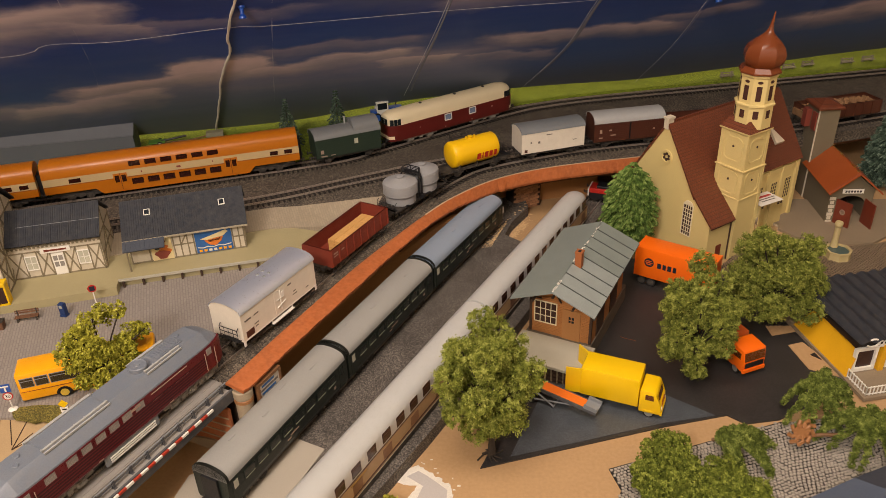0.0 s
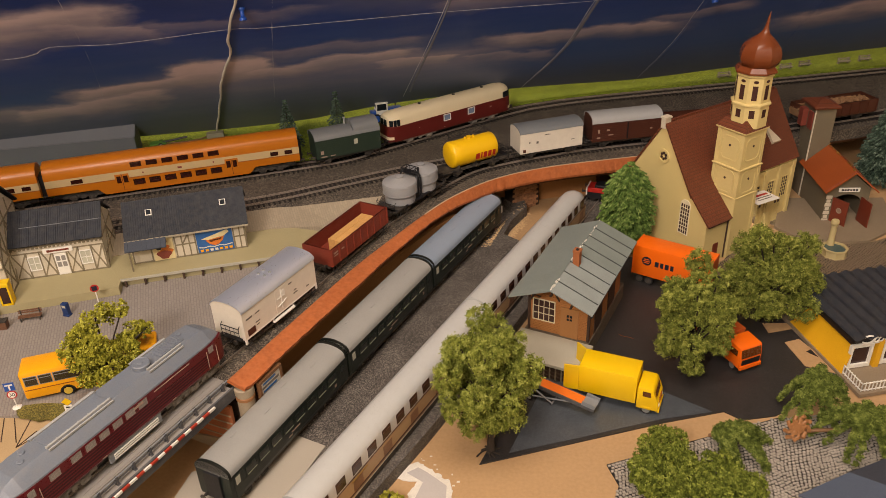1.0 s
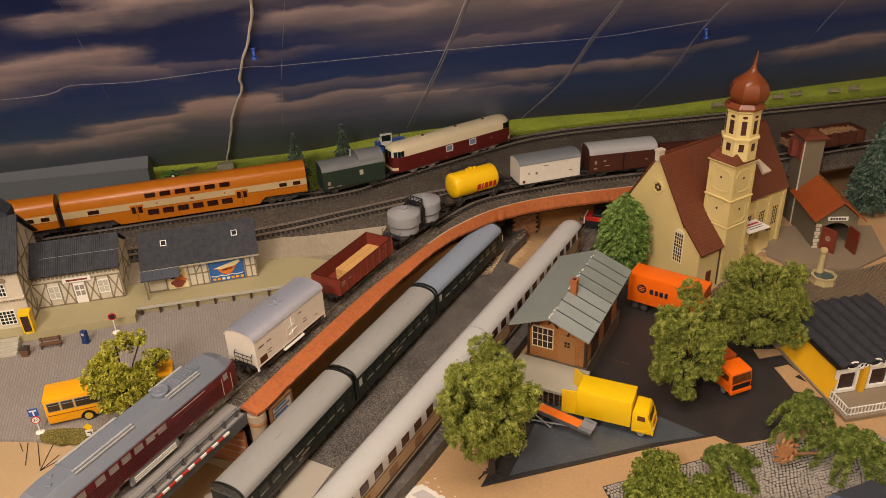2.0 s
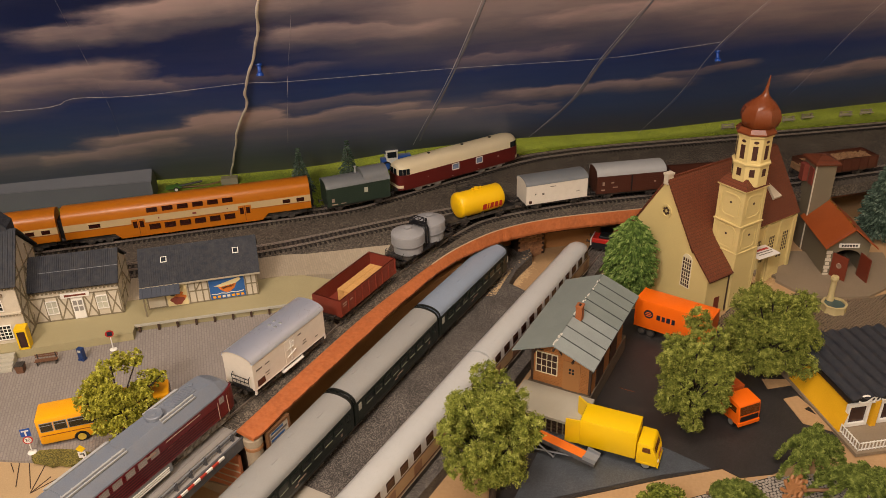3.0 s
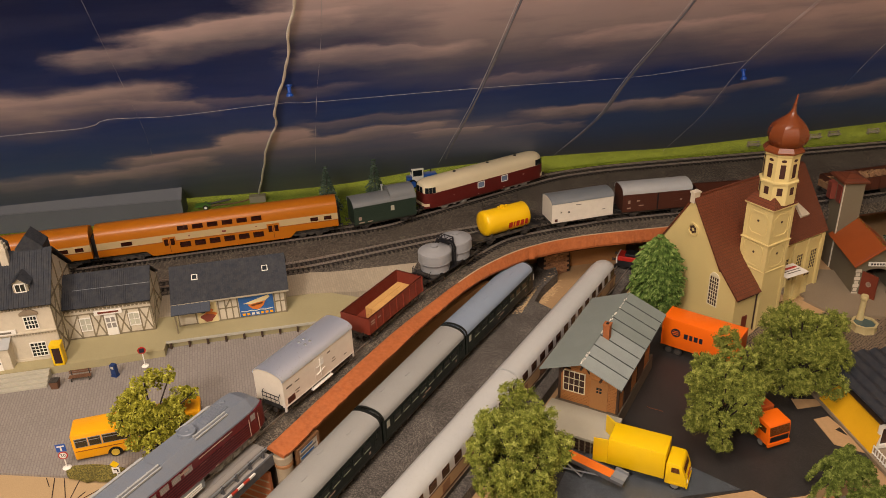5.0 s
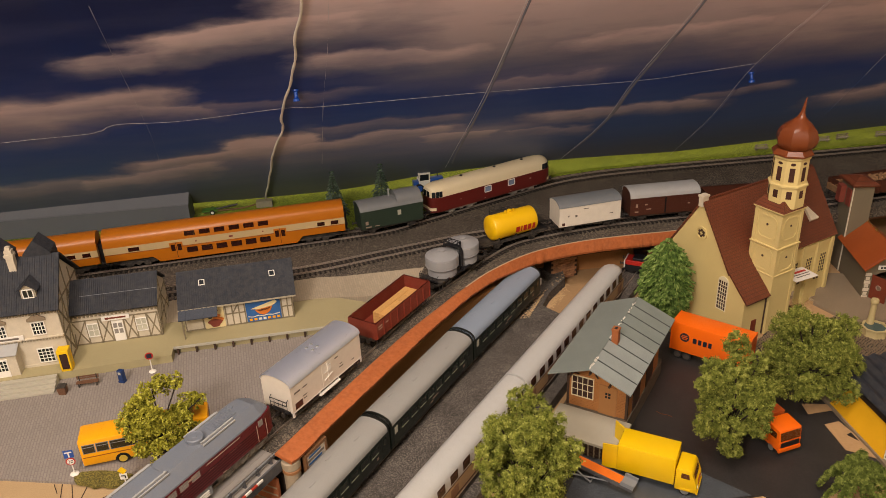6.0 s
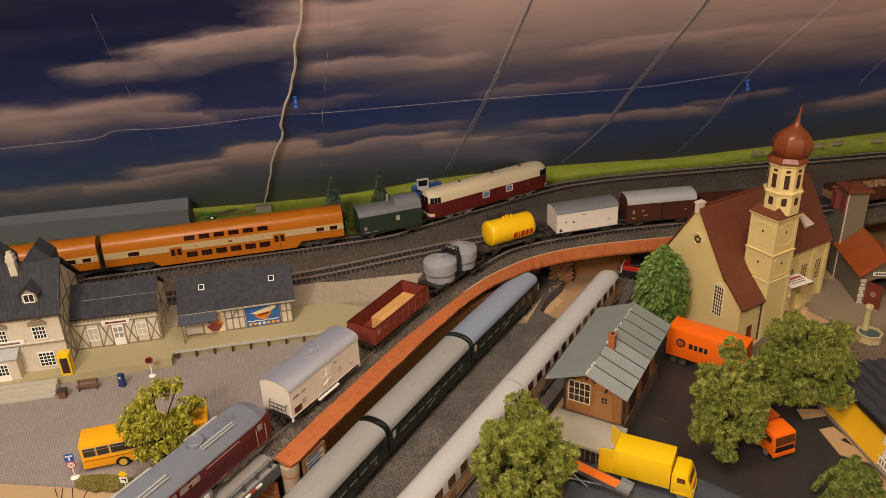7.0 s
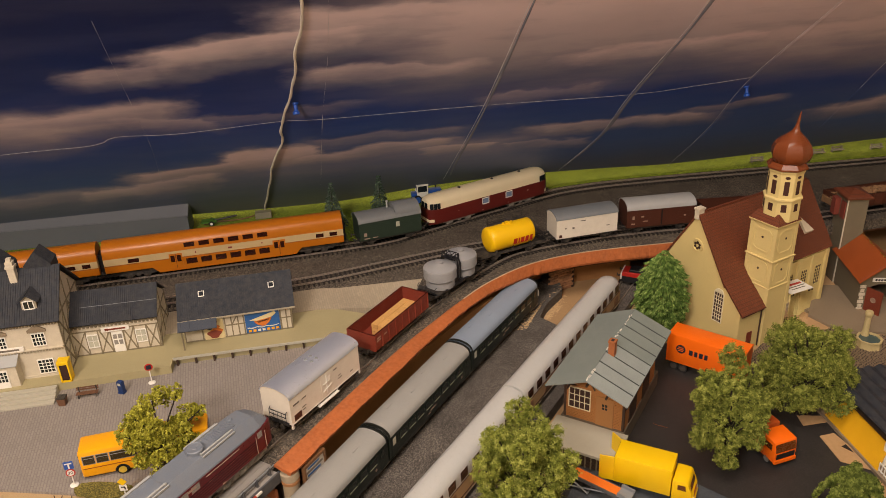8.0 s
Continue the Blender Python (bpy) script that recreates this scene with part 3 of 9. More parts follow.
def sky_print(banks):
    """Printed clouds: banks with a lit upper rim that fade downwards, over navy, in the sheet's own metres."""
    m = bpy.data.materials.new("sky_print")
    m.use_nodes = True
    nt = m.node_tree
    b = nt.nodes["Principled BSDF"]
    tc = nt.nodes.new("ShaderNodeTexCoord")

    def put(v, socket):
        if isinstance(v, (int, float, tuple)):
            socket.default_value = v
        else:
            nt.links.new(v, socket)

    def math_node(op, a, c=0.0, clamp=False):
        n = nt.nodes.new("ShaderNodeMath")
        n.operation, n.use_clamp = op, clamp
        put(a, n.inputs[0])
        put(c, n.inputs[1])
        return n.outputs[0]

    def vec_node(op, a, c):
        n = nt.nodes.new("ShaderNodeVectorMath")
        n.operation = op
        put(a, n.inputs[0])
        put(c, n.inputs[1])
        return n.outputs[0]

    def stretched(sx, sy, detail, rough=0.55):
        n = nt.nodes.new("ShaderNodeTexNoise")
        n.inputs["Scale"].default_value, n.inputs["Detail"].default_value, n.inputs["Roughness"].default_value = 1.0, detail, rough
        put(vec_node("MULTIPLY", tc.outputs["Object"], (sx, sy, 1.0)), n.inputs["Vector"])
        return n

    def ramp_node(src, stops):
        r = nt.nodes.new("ShaderNodeValToRGB")
        e = r.color_ramp.elements
        e[0].position, e[0].color = stops[0][0], stops[0][1]
        e[1].position, e[1].color = stops[-1][0], stops[-1][1]
        for pos, c in stops[1:-1]:
            e.new(pos).color = c
        put(src, r.inputs["Fac"])
        return r.outputs["Color"]

    def mixed(fac, a, c):
        x = nt.nodes.new("ShaderNodeMix")
        x.data_type = "RGBA"
        for slot, v in ((0, fac), (6, a), (7, c)):
            put(v, x.inputs[slot])
        return x.outputs[2]

    big = vec_node("MULTIPLY", vec_node("SUBTRACT", stretched(8, 13, 3).outputs["Color"], (0.5, 0.5, 0.5)), (0.10, 0.055, 0.0))
    fine = vec_node("MULTIPLY", vec_node("SUBTRACT", stretched(30, 60, 6, 0.6).outputs["Color"], (0.5, 0.5, 0.5)), (0.05, 0.018, 0.0))
    place = vec_node("ADD", tc.outputs["Object"], vec_node("ADD", big, fine))
    grey = lambda v: (v, v, v, 1.0)
    cover, rim = None, None
    for along, up, half, tall, turn, strength in banks:
        mp = nt.nodes.new("ShaderNodeMapping")
        mp.vector_type = "TEXTURE"
        mp.inputs["Location"].default_value = (along, up * RISE, 0)
        mp.inputs["Rotation"].default_value = (0, 0, radians(turn))
        mp.inputs["Scale"].default_value = (half, tall * RISE, 1)
        put(place, mp.inputs["Vector"])
        sep = nt.nodes.new("ShaderNodeSeparateXYZ")
        put(mp.outputs[0], sep.inputs[0])
        ends = math_node("MULTIPLY", math_node("SUBTRACT", 1.0, math_node("MULTIPLY", sep.outputs["X"], sep.outputs["X"])), 1.7, True)
        height = math_node("MULTIPLY_ADD", sep.outputs["Y"], 0.5, True)
        height.node.inputs[2].default_value = 0.5
        body = ramp_node(height, [(0.0, grey(0.0)), (0.2, grey(0.5)), (0.45, grey(0.92)), (0.78, grey(1.0)), (0.90, grey(0.35)), (1.0, grey(0.0))])
        d = math_node("MULTIPLY", math_node("MULTIPLY", body, ends), strength, True)
        lit = math_node("MULTIPLY", d, ramp_node(height, [(0.25, grey(0.0)), (0.75, grey(1.0))]))
        cover = d if cover is None else math_node("MAXIMUM", cover, d)
        rim = lit if rim is None else math_node("MAXIMUM", rim, lit)
    wisp = stretched(7, 34, 8, 0.6).outputs["Fac"]
    streak = math_node("MULTIPLY", math_node("SUBTRACT", wisp, 0.40), 0.9)
    cover = math_node("ADD", math_node("MULTIPLY", cover, math_node("ADD", 0.62, wisp)), math_node("MULTIPLY", streak, 0.3), True)
    sep = nt.nodes.new("ShaderNodeSeparateXYZ")
    put(place, sep.inputs[0])
    tall = math_node("DIVIDE", sep.outputs["Y"], 0.6)
    navy = ramp_node(tall, [(0.0, srgb("76766f")), (0.16, srgb("5c6679")), (0.30, srgb("4a6496")), (0.55, srgb("2a4488")), (0.78, srgb("142c64")), (1.0, srgb("101f4e"))])
    cloud = mixed(rim, srgb("84828f"), srgb("d2c0c4"))
    put(mixed(cover, navy, cloud), b.inputs["Base Color"])
    b.inputs["Roughness"].default_value = 0.5
    b.inputs["Specular IOR Level"].default_value = 0.3
    bn = nt.nodes.new("ShaderNodeBump")
    bn.inputs["Strength"].default_value, bn.inputs["Distance"].default_value = 0.5, 0.01
    put(stretched(5, 3, 2).outputs["Fac"], bn.inputs["Height"])
    put(bn.outputs[0], b.inputs["Normal"])
    M["sky_print"] = m


# banks of cloud: along, up, half length, half height, turn, strength
UPPER_CLOUDS = [
    (-0.04, 0.330, 0.11, 0.019, 9, 0.62), (0.09, 0.346, 0.15, 0.031, 8, 0.9), (0.27, 0.362, 0.20, 0.050, 0, 0.9), (0.24, 0.298, 0.13, 0.026, 0, 0.75),
    (-0.14, 0.256, 0.14, 0.036, 3, 0.75), (-0.30, 0.245, 0.17, 0.050, 0, 0.75), (-0.05, 0.240, 0.08, 0.020, -12, 0.6), (0.64, 0.325, 0.50, 0.100, -2, 0.95),
    (0.95, 0.290, 0.30, 0.070, 3, 0.75), (0.45, 0.240, 0.10, 0.018, 6, 0.5), (0.52, 0.430, 0.42, 0.070, 0, 0.9), (0.60, 0.300, 0.18, 0.025, 4, 0.85)]
LOWER_CLOUDS = [
    (0.075, 0.153, 0.085, 0.032, 3, 1.1), (-0.02, 0.141, 0.13, 0.026, 8, 0.9), (-0.12, 0.106, 0.14, 0.030, 5, 0.85), (0.21, 0.150, 0.15, 0.021, 4, 0.85),
    (0.07, 0.244, 0.17, 0.013, 5, 0.35), (0.23, 0.182, 0.14, 0.017, 2, 0.45), (0.60, 0.160, 0.18, 0.018, -1, 0.8), (0.48, 0.130, 0.08, 0.014, 0, 0.6),
    (0.34, 0.134, 0.08, 0.020, 0, 0.8), (1.03, 0.150, 0.13, 0.026, 8, 0.75), (-0.28, 0.10, 0.16, 0.035, 0, 0.6), (0.75, 0.18, 0.10, 0.012, 6, 0.5), (0.20, 0.12, 0.34, 0.06, 0, 0.45)]
sky_print(UPPER_CLOUDS + LOWER_CLOUDS)
bm = bmesh.new()
foot = [(-0.75, 0.026), (-0.5, 0.025), (-0.086, 0.030), (0.0, 0.026), (0.157, 0.025), (0.25, 0.036), (0.33, 0.046), (0.49, 0.050), (0.625, 0.045), (0.743, 0.038), (0.891, 0.042), (1.014, 0.047), (1.14, 0.052), (1.45, 0.056)]
slab(bm, [(q.x, q.y * RISE) for q in spline(foot, 0.03)] + [(1.45, 0.47 * RISE), (-0.75, 0.47 * RISE)], -0.003, 0.0)
backdrop = structure("backdrop", bm, "sky_print", "printed dark blue evening sky with brown-pink clouds", "backdrop")
backdrop.matrix_basis = SHEET

# soft folds where the sheet was once creased
for pts, w, lift in (
        ([(0.345, 0.07), (0.349, 0.101), (0.371, 0.229), (0.389, 0.39), (0.396, 0.46)], 0.0026, 0.0009), ([(0.541, 0.06), (0.575, 0.138), (0.584, 0.225), (0.605, 0.343), (0.609, 0.46)], 0.0032, 0.0010),
        ([(0.750, 0.05), (0.762, 0.127), (0.758, 0.239), (0.788, 0.36), (0.800, 0.46)], 0.004, 0.0008), ([(0.977, 0.10), (0.962, 0.247), (0.956, 0.44)], 0.0030, 0.0008)):
    line = spline([(s, h * RISE) for s, h in pts], 0.012)
    rings = []
    for i, p in enumerate(line):
        q = w * (0.75 + 0.6 * noise.noise(Vector((p.x * 9, p.y * 14, w * 700))))
        rings.append([(p.x - q, p.y, 0.0), (p.x - 0.1 * q, p.y, lift), (p.x + q, p.y, 0.0), (p.x, p.y, -0.001)])
    bm = bmesh.new()
    loft(bm, rings)
    # the two higher ridges carry their sheen as a paler colour
    part("fold_ridge", bm, "sky_print" if lift < 0.0009 else "fold_sheen", backdrop, scale=1, smooth=60)


# folds worn white in the printed sheet
for pts, w in (
        ([(-0.60, 0.20), (-0.266, 0.214), (-0.15, 0.217), (-0.117, 0.229), (-0.037, 0.225), (0.095, 0.232), (0.147, 0.229), (0.367, 0.229), (0.579, 0.225), (0.68, 0.232), (0.753, 0.239)], 0.0006),
        ([(0.335, 0.06), (0.343, 0.101), (0.367, 0.229), (0.385, 0.39), (0.392, 0.46)], 0.0006), ([(0.535, 0.05), (0.571, 0.138), (0.579, 0.225), (0.600, 0.343), (0.604, 0.46)], 0.0006),
        ([(0.743, 0.03), (0.757, 0.127), (0.753, 0.239), (0.783, 0.36), (0.795, 0.46)], 0.0006), ([(0.134, 0.074), (0.147, 0.229), (0.16, 0.334), (0.168, 0.46)], 0.0005),
        ([(-0.098, 0.107), (-0.086, 0.175), (-0.08, 0.227), (-0.07, 0.4)], 0.0004), ([(0.971, 0.165), (0.956, 0.247), (0.95, 0.4)], 0.0006)):
    line = spline([(s, h * RISE) for s, h in pts], 0.012)
    bm = bmesh.new()
    rings = []
    for i, p in enumerate(line):
        q = w * (1.0 if w > 0.00055 else max(0.02, 0.3 + 2.2 * noise.noise(Vector((p.x * 25, p.y * 25, 3))))) * (0.45 + 0.75 * noise.noise(Vector((p.x * 40, p.y * 40, w * 9000))) ** 2 + 0.35 * random.random())
        d = (line[min(i + 1, len(line) - 1)] - line[max(i - 1, 0)]).normalized()
        n = Vector((-d.y, d.x)) * q
        rings.append([(p.x - n.x, p.y - n.y, 0.0001), (p.x, p.y, 0.0003), (p.x + n.x, p.y + n.y, 0.0001)])
    loft(bm, rings)
    part("fold_crease", bm, "crease_white" if w > 0.00055 else "crease_faint", backdrop, scale=1)

# the room around, never in view
bm = bmesh.new()
box(bm, -1.9, 1.9, -1.7, 2.0, -0.8, 1.75)
bmesh.ops.reverse_faces(bm, faces=bm.faces)
structure("room_shell", bm, "room_wall", "plain cream walls of the attic room", "wall")

# ---- rolling stock: x runs along the car, its right side lies at minus y ----
STOCK = 1.085


def arch(w, z_eave, z_top, n=10, power=0.8):
    return [(w / 2 * math.cos(math.pi * i / n), z_eave + (z_top - z_eave) * math.sin(math.pi * i / n) ** power) for i in range(n + 1)]


def wheelsets(t, xs, r=5.6, material="dark_frame"):
    bm = bmesh.new()
    cyl(bm, (0, -8, 0), (0, 8, 0), 1.0, seg=6)
    for y in (-8.2, 8.2):
        cyl(bm, (0, y - 1.3, 0), (0, y + 1.3, 0), r, seg=16)
    w = part("wheelset", bm, material, t, at=mm(xs[0], 0, r), smooth=True)
    for x in xs[1:]:
        again(w, mm(x, 0, r))


def buffers(t, h, z=11.5, y=10):
    bm = bmesh.new()
    cyl(bm, (0, 0, 0), (3, 0, 0), 1.3, seg=8)
    cyl(bm, (3, 0, 0), (5.2, 0, 0), 0.7, seg=8)
    cyl(bm, (5.2, 0, 0), (6, 0, 0), 2.6, seg=12)
    b = part("buffer", bm, "dark_frame", t, at=mm(h, y, z))
    again(b, mm(h, -y, z))
    again(b, mm(-h, y, z, 0, 0, 180))
    again(b, mm(-h, -y, z, 0, 0, 180))
    bm = bmesh.new()
    tube(bm, [(0, -2, 0), (6, -2.4, 0), (6, 2.4, 0), (0, 2, 0)], 0.5, 5)
    c = part("coupling", bm, "dark_frame", t, at=mm(h, 0, 8))
    again(c, mm(-h, 0, 8, 0, 0, 180))


def chassis(t, length, base, width=33, steps=True):
    """A two-axle underframe."""
    h = length / 2
    bm = bmesh.new()
    for y in (-1, 1):
        box(bm, -h, h, y * (width / 2 - 4) - 1, y * (width / 2 - 4) + 1, 8.5, 12)
        for x in (-base / 2, base / 2):
            prism(bm, [(y * (width / 2 - 3.2), 9), (y * (width / 2 - 1.8), 9), (y * (width / 2 - 1.8), 4), (y * (width / 2 - 3.2), 4)], x - 2, x + 2)
            for k in (-1, 1):
                cyl(bm, (x + k * 2, y * (width / 2 - 2.5), 5), (x + k * 6, y * (width / 2 - 2.5), 9), 0.6, seg=5)
            cbox(bm, (x, y * (width / 2 - 1.6), 7.4), (12, 1.0, 1.0))
    for x in (-h + 1, h - 1, -6, 6):
        box(bm, x - 1, x + 1, -width / 2 + 3, width / 2 - 3, 8.5, 12)
    cbox(bm, (8, 0, 7), (10, 12, 5))
    part("underframe", bm, "dark_frame", t)
    wheelsets(t, (-base / 2, base / 2))
    buffers(t, h)
    if steps:
        bm = bmesh.new()
        box(bm, -3, 3, -0.9, 0.9, 0, 0.6)
        box(bm, -3, -2.5, -0.4, 0.4, 0, 5)
        box(bm, 2.5, 3, -0.4, 0.4, 0, 5)
        s = part("step", bm, "dark_frame", t, at=mm(h - 5, -width / 2 + 1, 4.5))
        for x, y in ((-h + 5, -1), (h - 5, 1), (-h + 5, 1)):
            again(s, mm(x, y * (width / 2 - 1), 4.5))


def bogie(t, x, axles=(-11, 11), material="dark_frame", length=34, r=5.4):
    b = part("bogie", bogie_mesh(axles, length, r), material, t, at=mm(x, 0, 0))
    return b


def bogie_mesh(axles, length, r):
    bm = bmesh.new()
    for y in (-1, 1):
        box(bm, -length / 2, length / 2, y * 12 - 0.9, y * 12 + 0.9, 5.5, 8.5)
        for a in axles:
            cbox(bm, (a, y * 12.6, 5.4), (6, 2.2, 5))
            cyl(bm, (a, y * 13, 5.4), (a, y * 14.6, 5.4), 1.8, seg=8)
            for k in (-3.6, 3.6):
                cyl(bm, (a + k, y * 13, 3.6), (a + k, y * 13, 8.5), 1.1, seg=6)
            cyl(bm, (a, y * 7, r), (a, y * 9.6, r), r, seg=14)
        for k in range(len(axles) - 1):
            cbox(bm, ((axles[k] + axles[k + 1]) / 2, y * 12.8, 6.5), (5, 2, 4.5))
    box(bm, -4, 4, -12, 12, 6, 9)
    return bm


def marks(t, rows, y, material="black"):
    """Illegible lettering as small bars: x, z, width, height on the side at y."""
    for x, z, w, h in rows:
        bm = bmesh.new()
        cbox(bm, (0, 0, 0), (w, 0.16, h))
        part("lettering", bm, material, t, at=mm(x, y, z))


def van_body(t, length, width, bottom, eave, top, body, roof, power=0.8, lip=0.7):
    h = length / 2
    bm = bmesh.new()
    a = arch(width, eave, top, 12, power)
    prism(bm, [(-width / 2, bottom)] + [(width / 2, bottom)] + a, -h, h)
    b = part("body", bm, body, t)
    bm = bmesh.new()
    outer = arch(width + 2 * lip, eave, top + 0.9, 12, power)
    inner = arch(width + 0.1, eave, top + 0.05, 12, power)[::-1]
    prism(bm, outer + inner, -h - lip, h + lip)
    r = part("roof", bm, roof, t, smooth=50)
    return b, r


def plank_lines(b, length, width, z0, z1, step, material, x0=None, x1=None):
    """Raised battens on both sides of a body, one mesh each side."""
    h = length / 2
    first = None
    for y in (-1, 1):
        z = z0
        while z < z1:
            if first is None:
                bm = bmesh.new()
                box(bm, (x0 if x0 is not None else -h), (x1 if x1 is not None else h), -0.18, 0.18, 0, step * 0.86)
                first = part("plank", bm, material, b, at=mm(0, y * width / 2, z))
            else:
                again(first, mm(0, y * width / 2, z))
            z += step


def end_railing(t, x, y0, y1, z0, z1, material="black", depth=5):
    bm = bmesh.new()
    s = 1 if x > 0 else -1
    for y in (y0, y1):
        tube(bm, [(x, y, z0), (x + s * depth, y, z0), (x + s * depth, y, z1), (x + s * depth * 0.4, y, z1 + 2)], 0.45, 5)
    for z in (z0 + 0.3 * (z1 - z0), z0 + 0.65 * (z1 - z0), z1):
        tube(bm, [(x + s * depth, y0, z), (x + s * depth, y1, z)], 0.4, 5)
    for k in range(1, 4):
        y = y0 + (y1 - y0) * k / 4
        tube(bm, [(x + s * depth, y, z0), (x + s * depth, y, z1)], 0.3, 4)
    box(bm, min(x, x + s * depth), max(x, x + s * depth), y0, y1, z0 - 0.8, z0)
    part("end_railing", bm, material, t)


def refrigerator_van(p0, p1):
    m, length = between(p0, p1, Z_RAIL, STOCK)
    t = thing("refrigerator_van", m, "cream refrigerator van with a shiny silver barrel roof", "railway wagon")
    h, w = length / 2, 35
    b, r = van_body(t, length, w, 11.5, 40, 47, "cream_van", "silver")
    for y in (-1, 1):
        bm = bmesh.new()
        box(bm, -h, h, y * w / 2 - 0.2, y * w / 2 + 0.9, 39, 40.2)
        box(bm, -h, h, y * w / 2 - 0.2, y * w / 2 + 0.5, 11.5, 13)
        part("side_trim", bm, "white", t)
        bm = bmesh.new()
        box(bm, -8, 8, y * w / 2 - 0.2, y * w / 2 + 0.5, 14, 37.5)
        d = part("door", bm, "cream_van", t)
        bm = bmesh.new()
        box(bm, -0.4, 0.4, y * w / 2, y * w / 2 + y * 1.0, 16, 36)
        tube(bm, [(-6, y * (w / 2 + 0.9), 20), (6, y * (w / 2 + 0.9), 23)], 0.5, 5)
        tube(bm, [(-6, y * (w / 2 + 0.9), 28), (4, y * (w / 2 + 0.9), 28)], 0.4, 5)
        cbox(bm, (3, y * (w / 2 + 0.6), 31), (4, 0.5, 5))
        part("latch", bm, "white", d)
        bm = bmesh.new()
        box(bm, -15, 15, y * (w / 2 + 0.5) - 1.6, y * (w / 2 + 0.5) + 1.6, 8.0, 9.0)
        for k in (-14, 14):
            box(bm, k - 0.4, k + 0.4, y * (w / 2) - 0.4, y * (w / 2) + 0.4, 9, 12)
        part("footboard", bm, "white", t)
        bm = bmesh.new()
        cbox(bm, (-h + 9, y * (w / 2 + 0.1), 17), (10, 0.3, 6.5))
        part("vent_grille", bm, "brown_van", t)
        marks(t, [(-h + 8, 31, 8, 1.6), (-h + 19, 31, 6, 1.2), (-h + 18, 22, 6, 1.0), (-h + 18, 19, 4, 1.0), (20, 24, 4, 1.0), (20, 21, 6, 1.0), (14, 34, 5, 1.4), (38, 18, 4, 1)], y * (w / 2 + 0.12), "lettering_grey")
    for x, y in ((-2, 3), (5, 3), (-2, -3), (5, -3)):
        bm = bmesh.new()
        lathe(bm, [(1.7, -0.6), (1.7, 0.4), (1.3, 0.9), (0.4, 1.1)], 12)
        part("roof_vent", bm, "steel_grey", t, at=mm(x, y * 1.2, 47.4), smooth=True)
    chassis(t, length, 58, w)
    end_railing(t, -h, -14, 6, 13, 25, depth=3.5)
    for x in (-h + 1, h - 1):
        for y in (-1, 1):
            bm = bmesh.new()
            box(bm, x - 1, x + 1, y * (w / 2 - 0.6) - 0.7, y * (w / 2 - 0.6) + 0.7, 7, 12)
            part("corner_step", bm, "white", t)
    return t


refrigerator_van((-0.2223, 0.6512), (-0.1752, 0.7529))


def gondola(name, p0, p1, label, wall_top=31, material="oxide", inner="oxide"):
    m, length = between(p0, p1, Z_RAIL, STOCK)
    t = thing(name, m, label, "railway wagon")
    h, w = length / 2, 35
    bm = bmesh.new()
    box(bm, -h, h, -w / 2, w / 2, 11.5, 13.5)
    part("floor", bm, inner, t)
    for y in (-1, 1):
        bm = bmesh.new()
        box(bm, -h, h, y * (w / 2 - 0.6) - 0.6, y * (w / 2 - 0.6) + 0.6, 13.5, wall_top)
        box(bm, -h - 0.3, h + 0.3, y * (w / 2 - 0.6) - 0.9, y * (w / 2 - 0.6) + 0.9, wall_top - 1.2, wall_top)
        s = part("side_wall", bm, material, t)
        n = 9
        for k in range(n):
            x = -h + 1 + (length - 2) * k / (n - 1)
            bm = bmesh.new()
            prism(bm, [(y * w / 2, 11.5), (y * (w / 2 + 1.3), 12.5), (y * (w / 2 + 1.1), wall_top - 1), (y * w / 2, wall_top)], x - 0.8, x + 0.8)
            part("stanchion", bm, material, s)
        
        for k, (x, z, u, v) in enumerate(((-h + 8, 25, 7, 1.6), (-h + 8, 22, 7, 1.2), (-h + 20, 24, 5, 1.4))):
            marks(t, [(x, z, u, v)], y * (w / 2 + 0.12), "lettering_pale")
    for x in (-1, 1):
        bm = bmesh.new()
        box(bm, x * (h - 0.6) - 0.6, x * (h - 0.6) + 0.6, -w / 2 + 1.2, w / 2 - 1.2, 13.5, wall_top)
        box(bm, x * (h - 0.6) - 0.9, x * (h - 0.6) + 0.9, -w / 2 + 1.2, w / 2 - 1.2, wall_top - 1.2, wall_top)
        part("end_wall", bm, material, t)
    bm = bmesh.new()
    for y in (-w / 2 + 3, -w / 2 + 8):
        tube(bm, [(h + 1.6, y, 12), (h + 1.6, y, wall_top)], 0.4, 5)
    for k in range(5):
        tube(bm, [(h + 1.6, -w / 2 + 3, 14 + k * 3.6), (h + 1.6, -w / 2 + 8, 14 + k * 3.6)], 0.35, 5)
    part("ladder", bm, material, t)
    chassis(t, length, 62, w)
    return t, m, length


t, m, length = gondola("gondola_wagon", (-0.1643, 0.7865), (-0.1168, 0.8898), "oxide-red open gondola wagon with ribbed side walls")
lum = thing("lumber_stack", m @ mm(6, -4, 13.6), "light wooden blocks stacked in the open wagon", "lumber")
for lay in range(3):
    for k in range(4):
        for j in range(2):
            bm = bmesh.new()
            cbox(bm, (0, 0, 0), (15.4, 8.0, 4.4), 0.3)
            part("timber_block", bm, "wood_light", lum, at=mm(-26 + 15.8 * k, -4.2 + 8.4 * j, 2.2 + 4.6 * lay, 0, 0, random.uniform(-1.2, 1.2)))


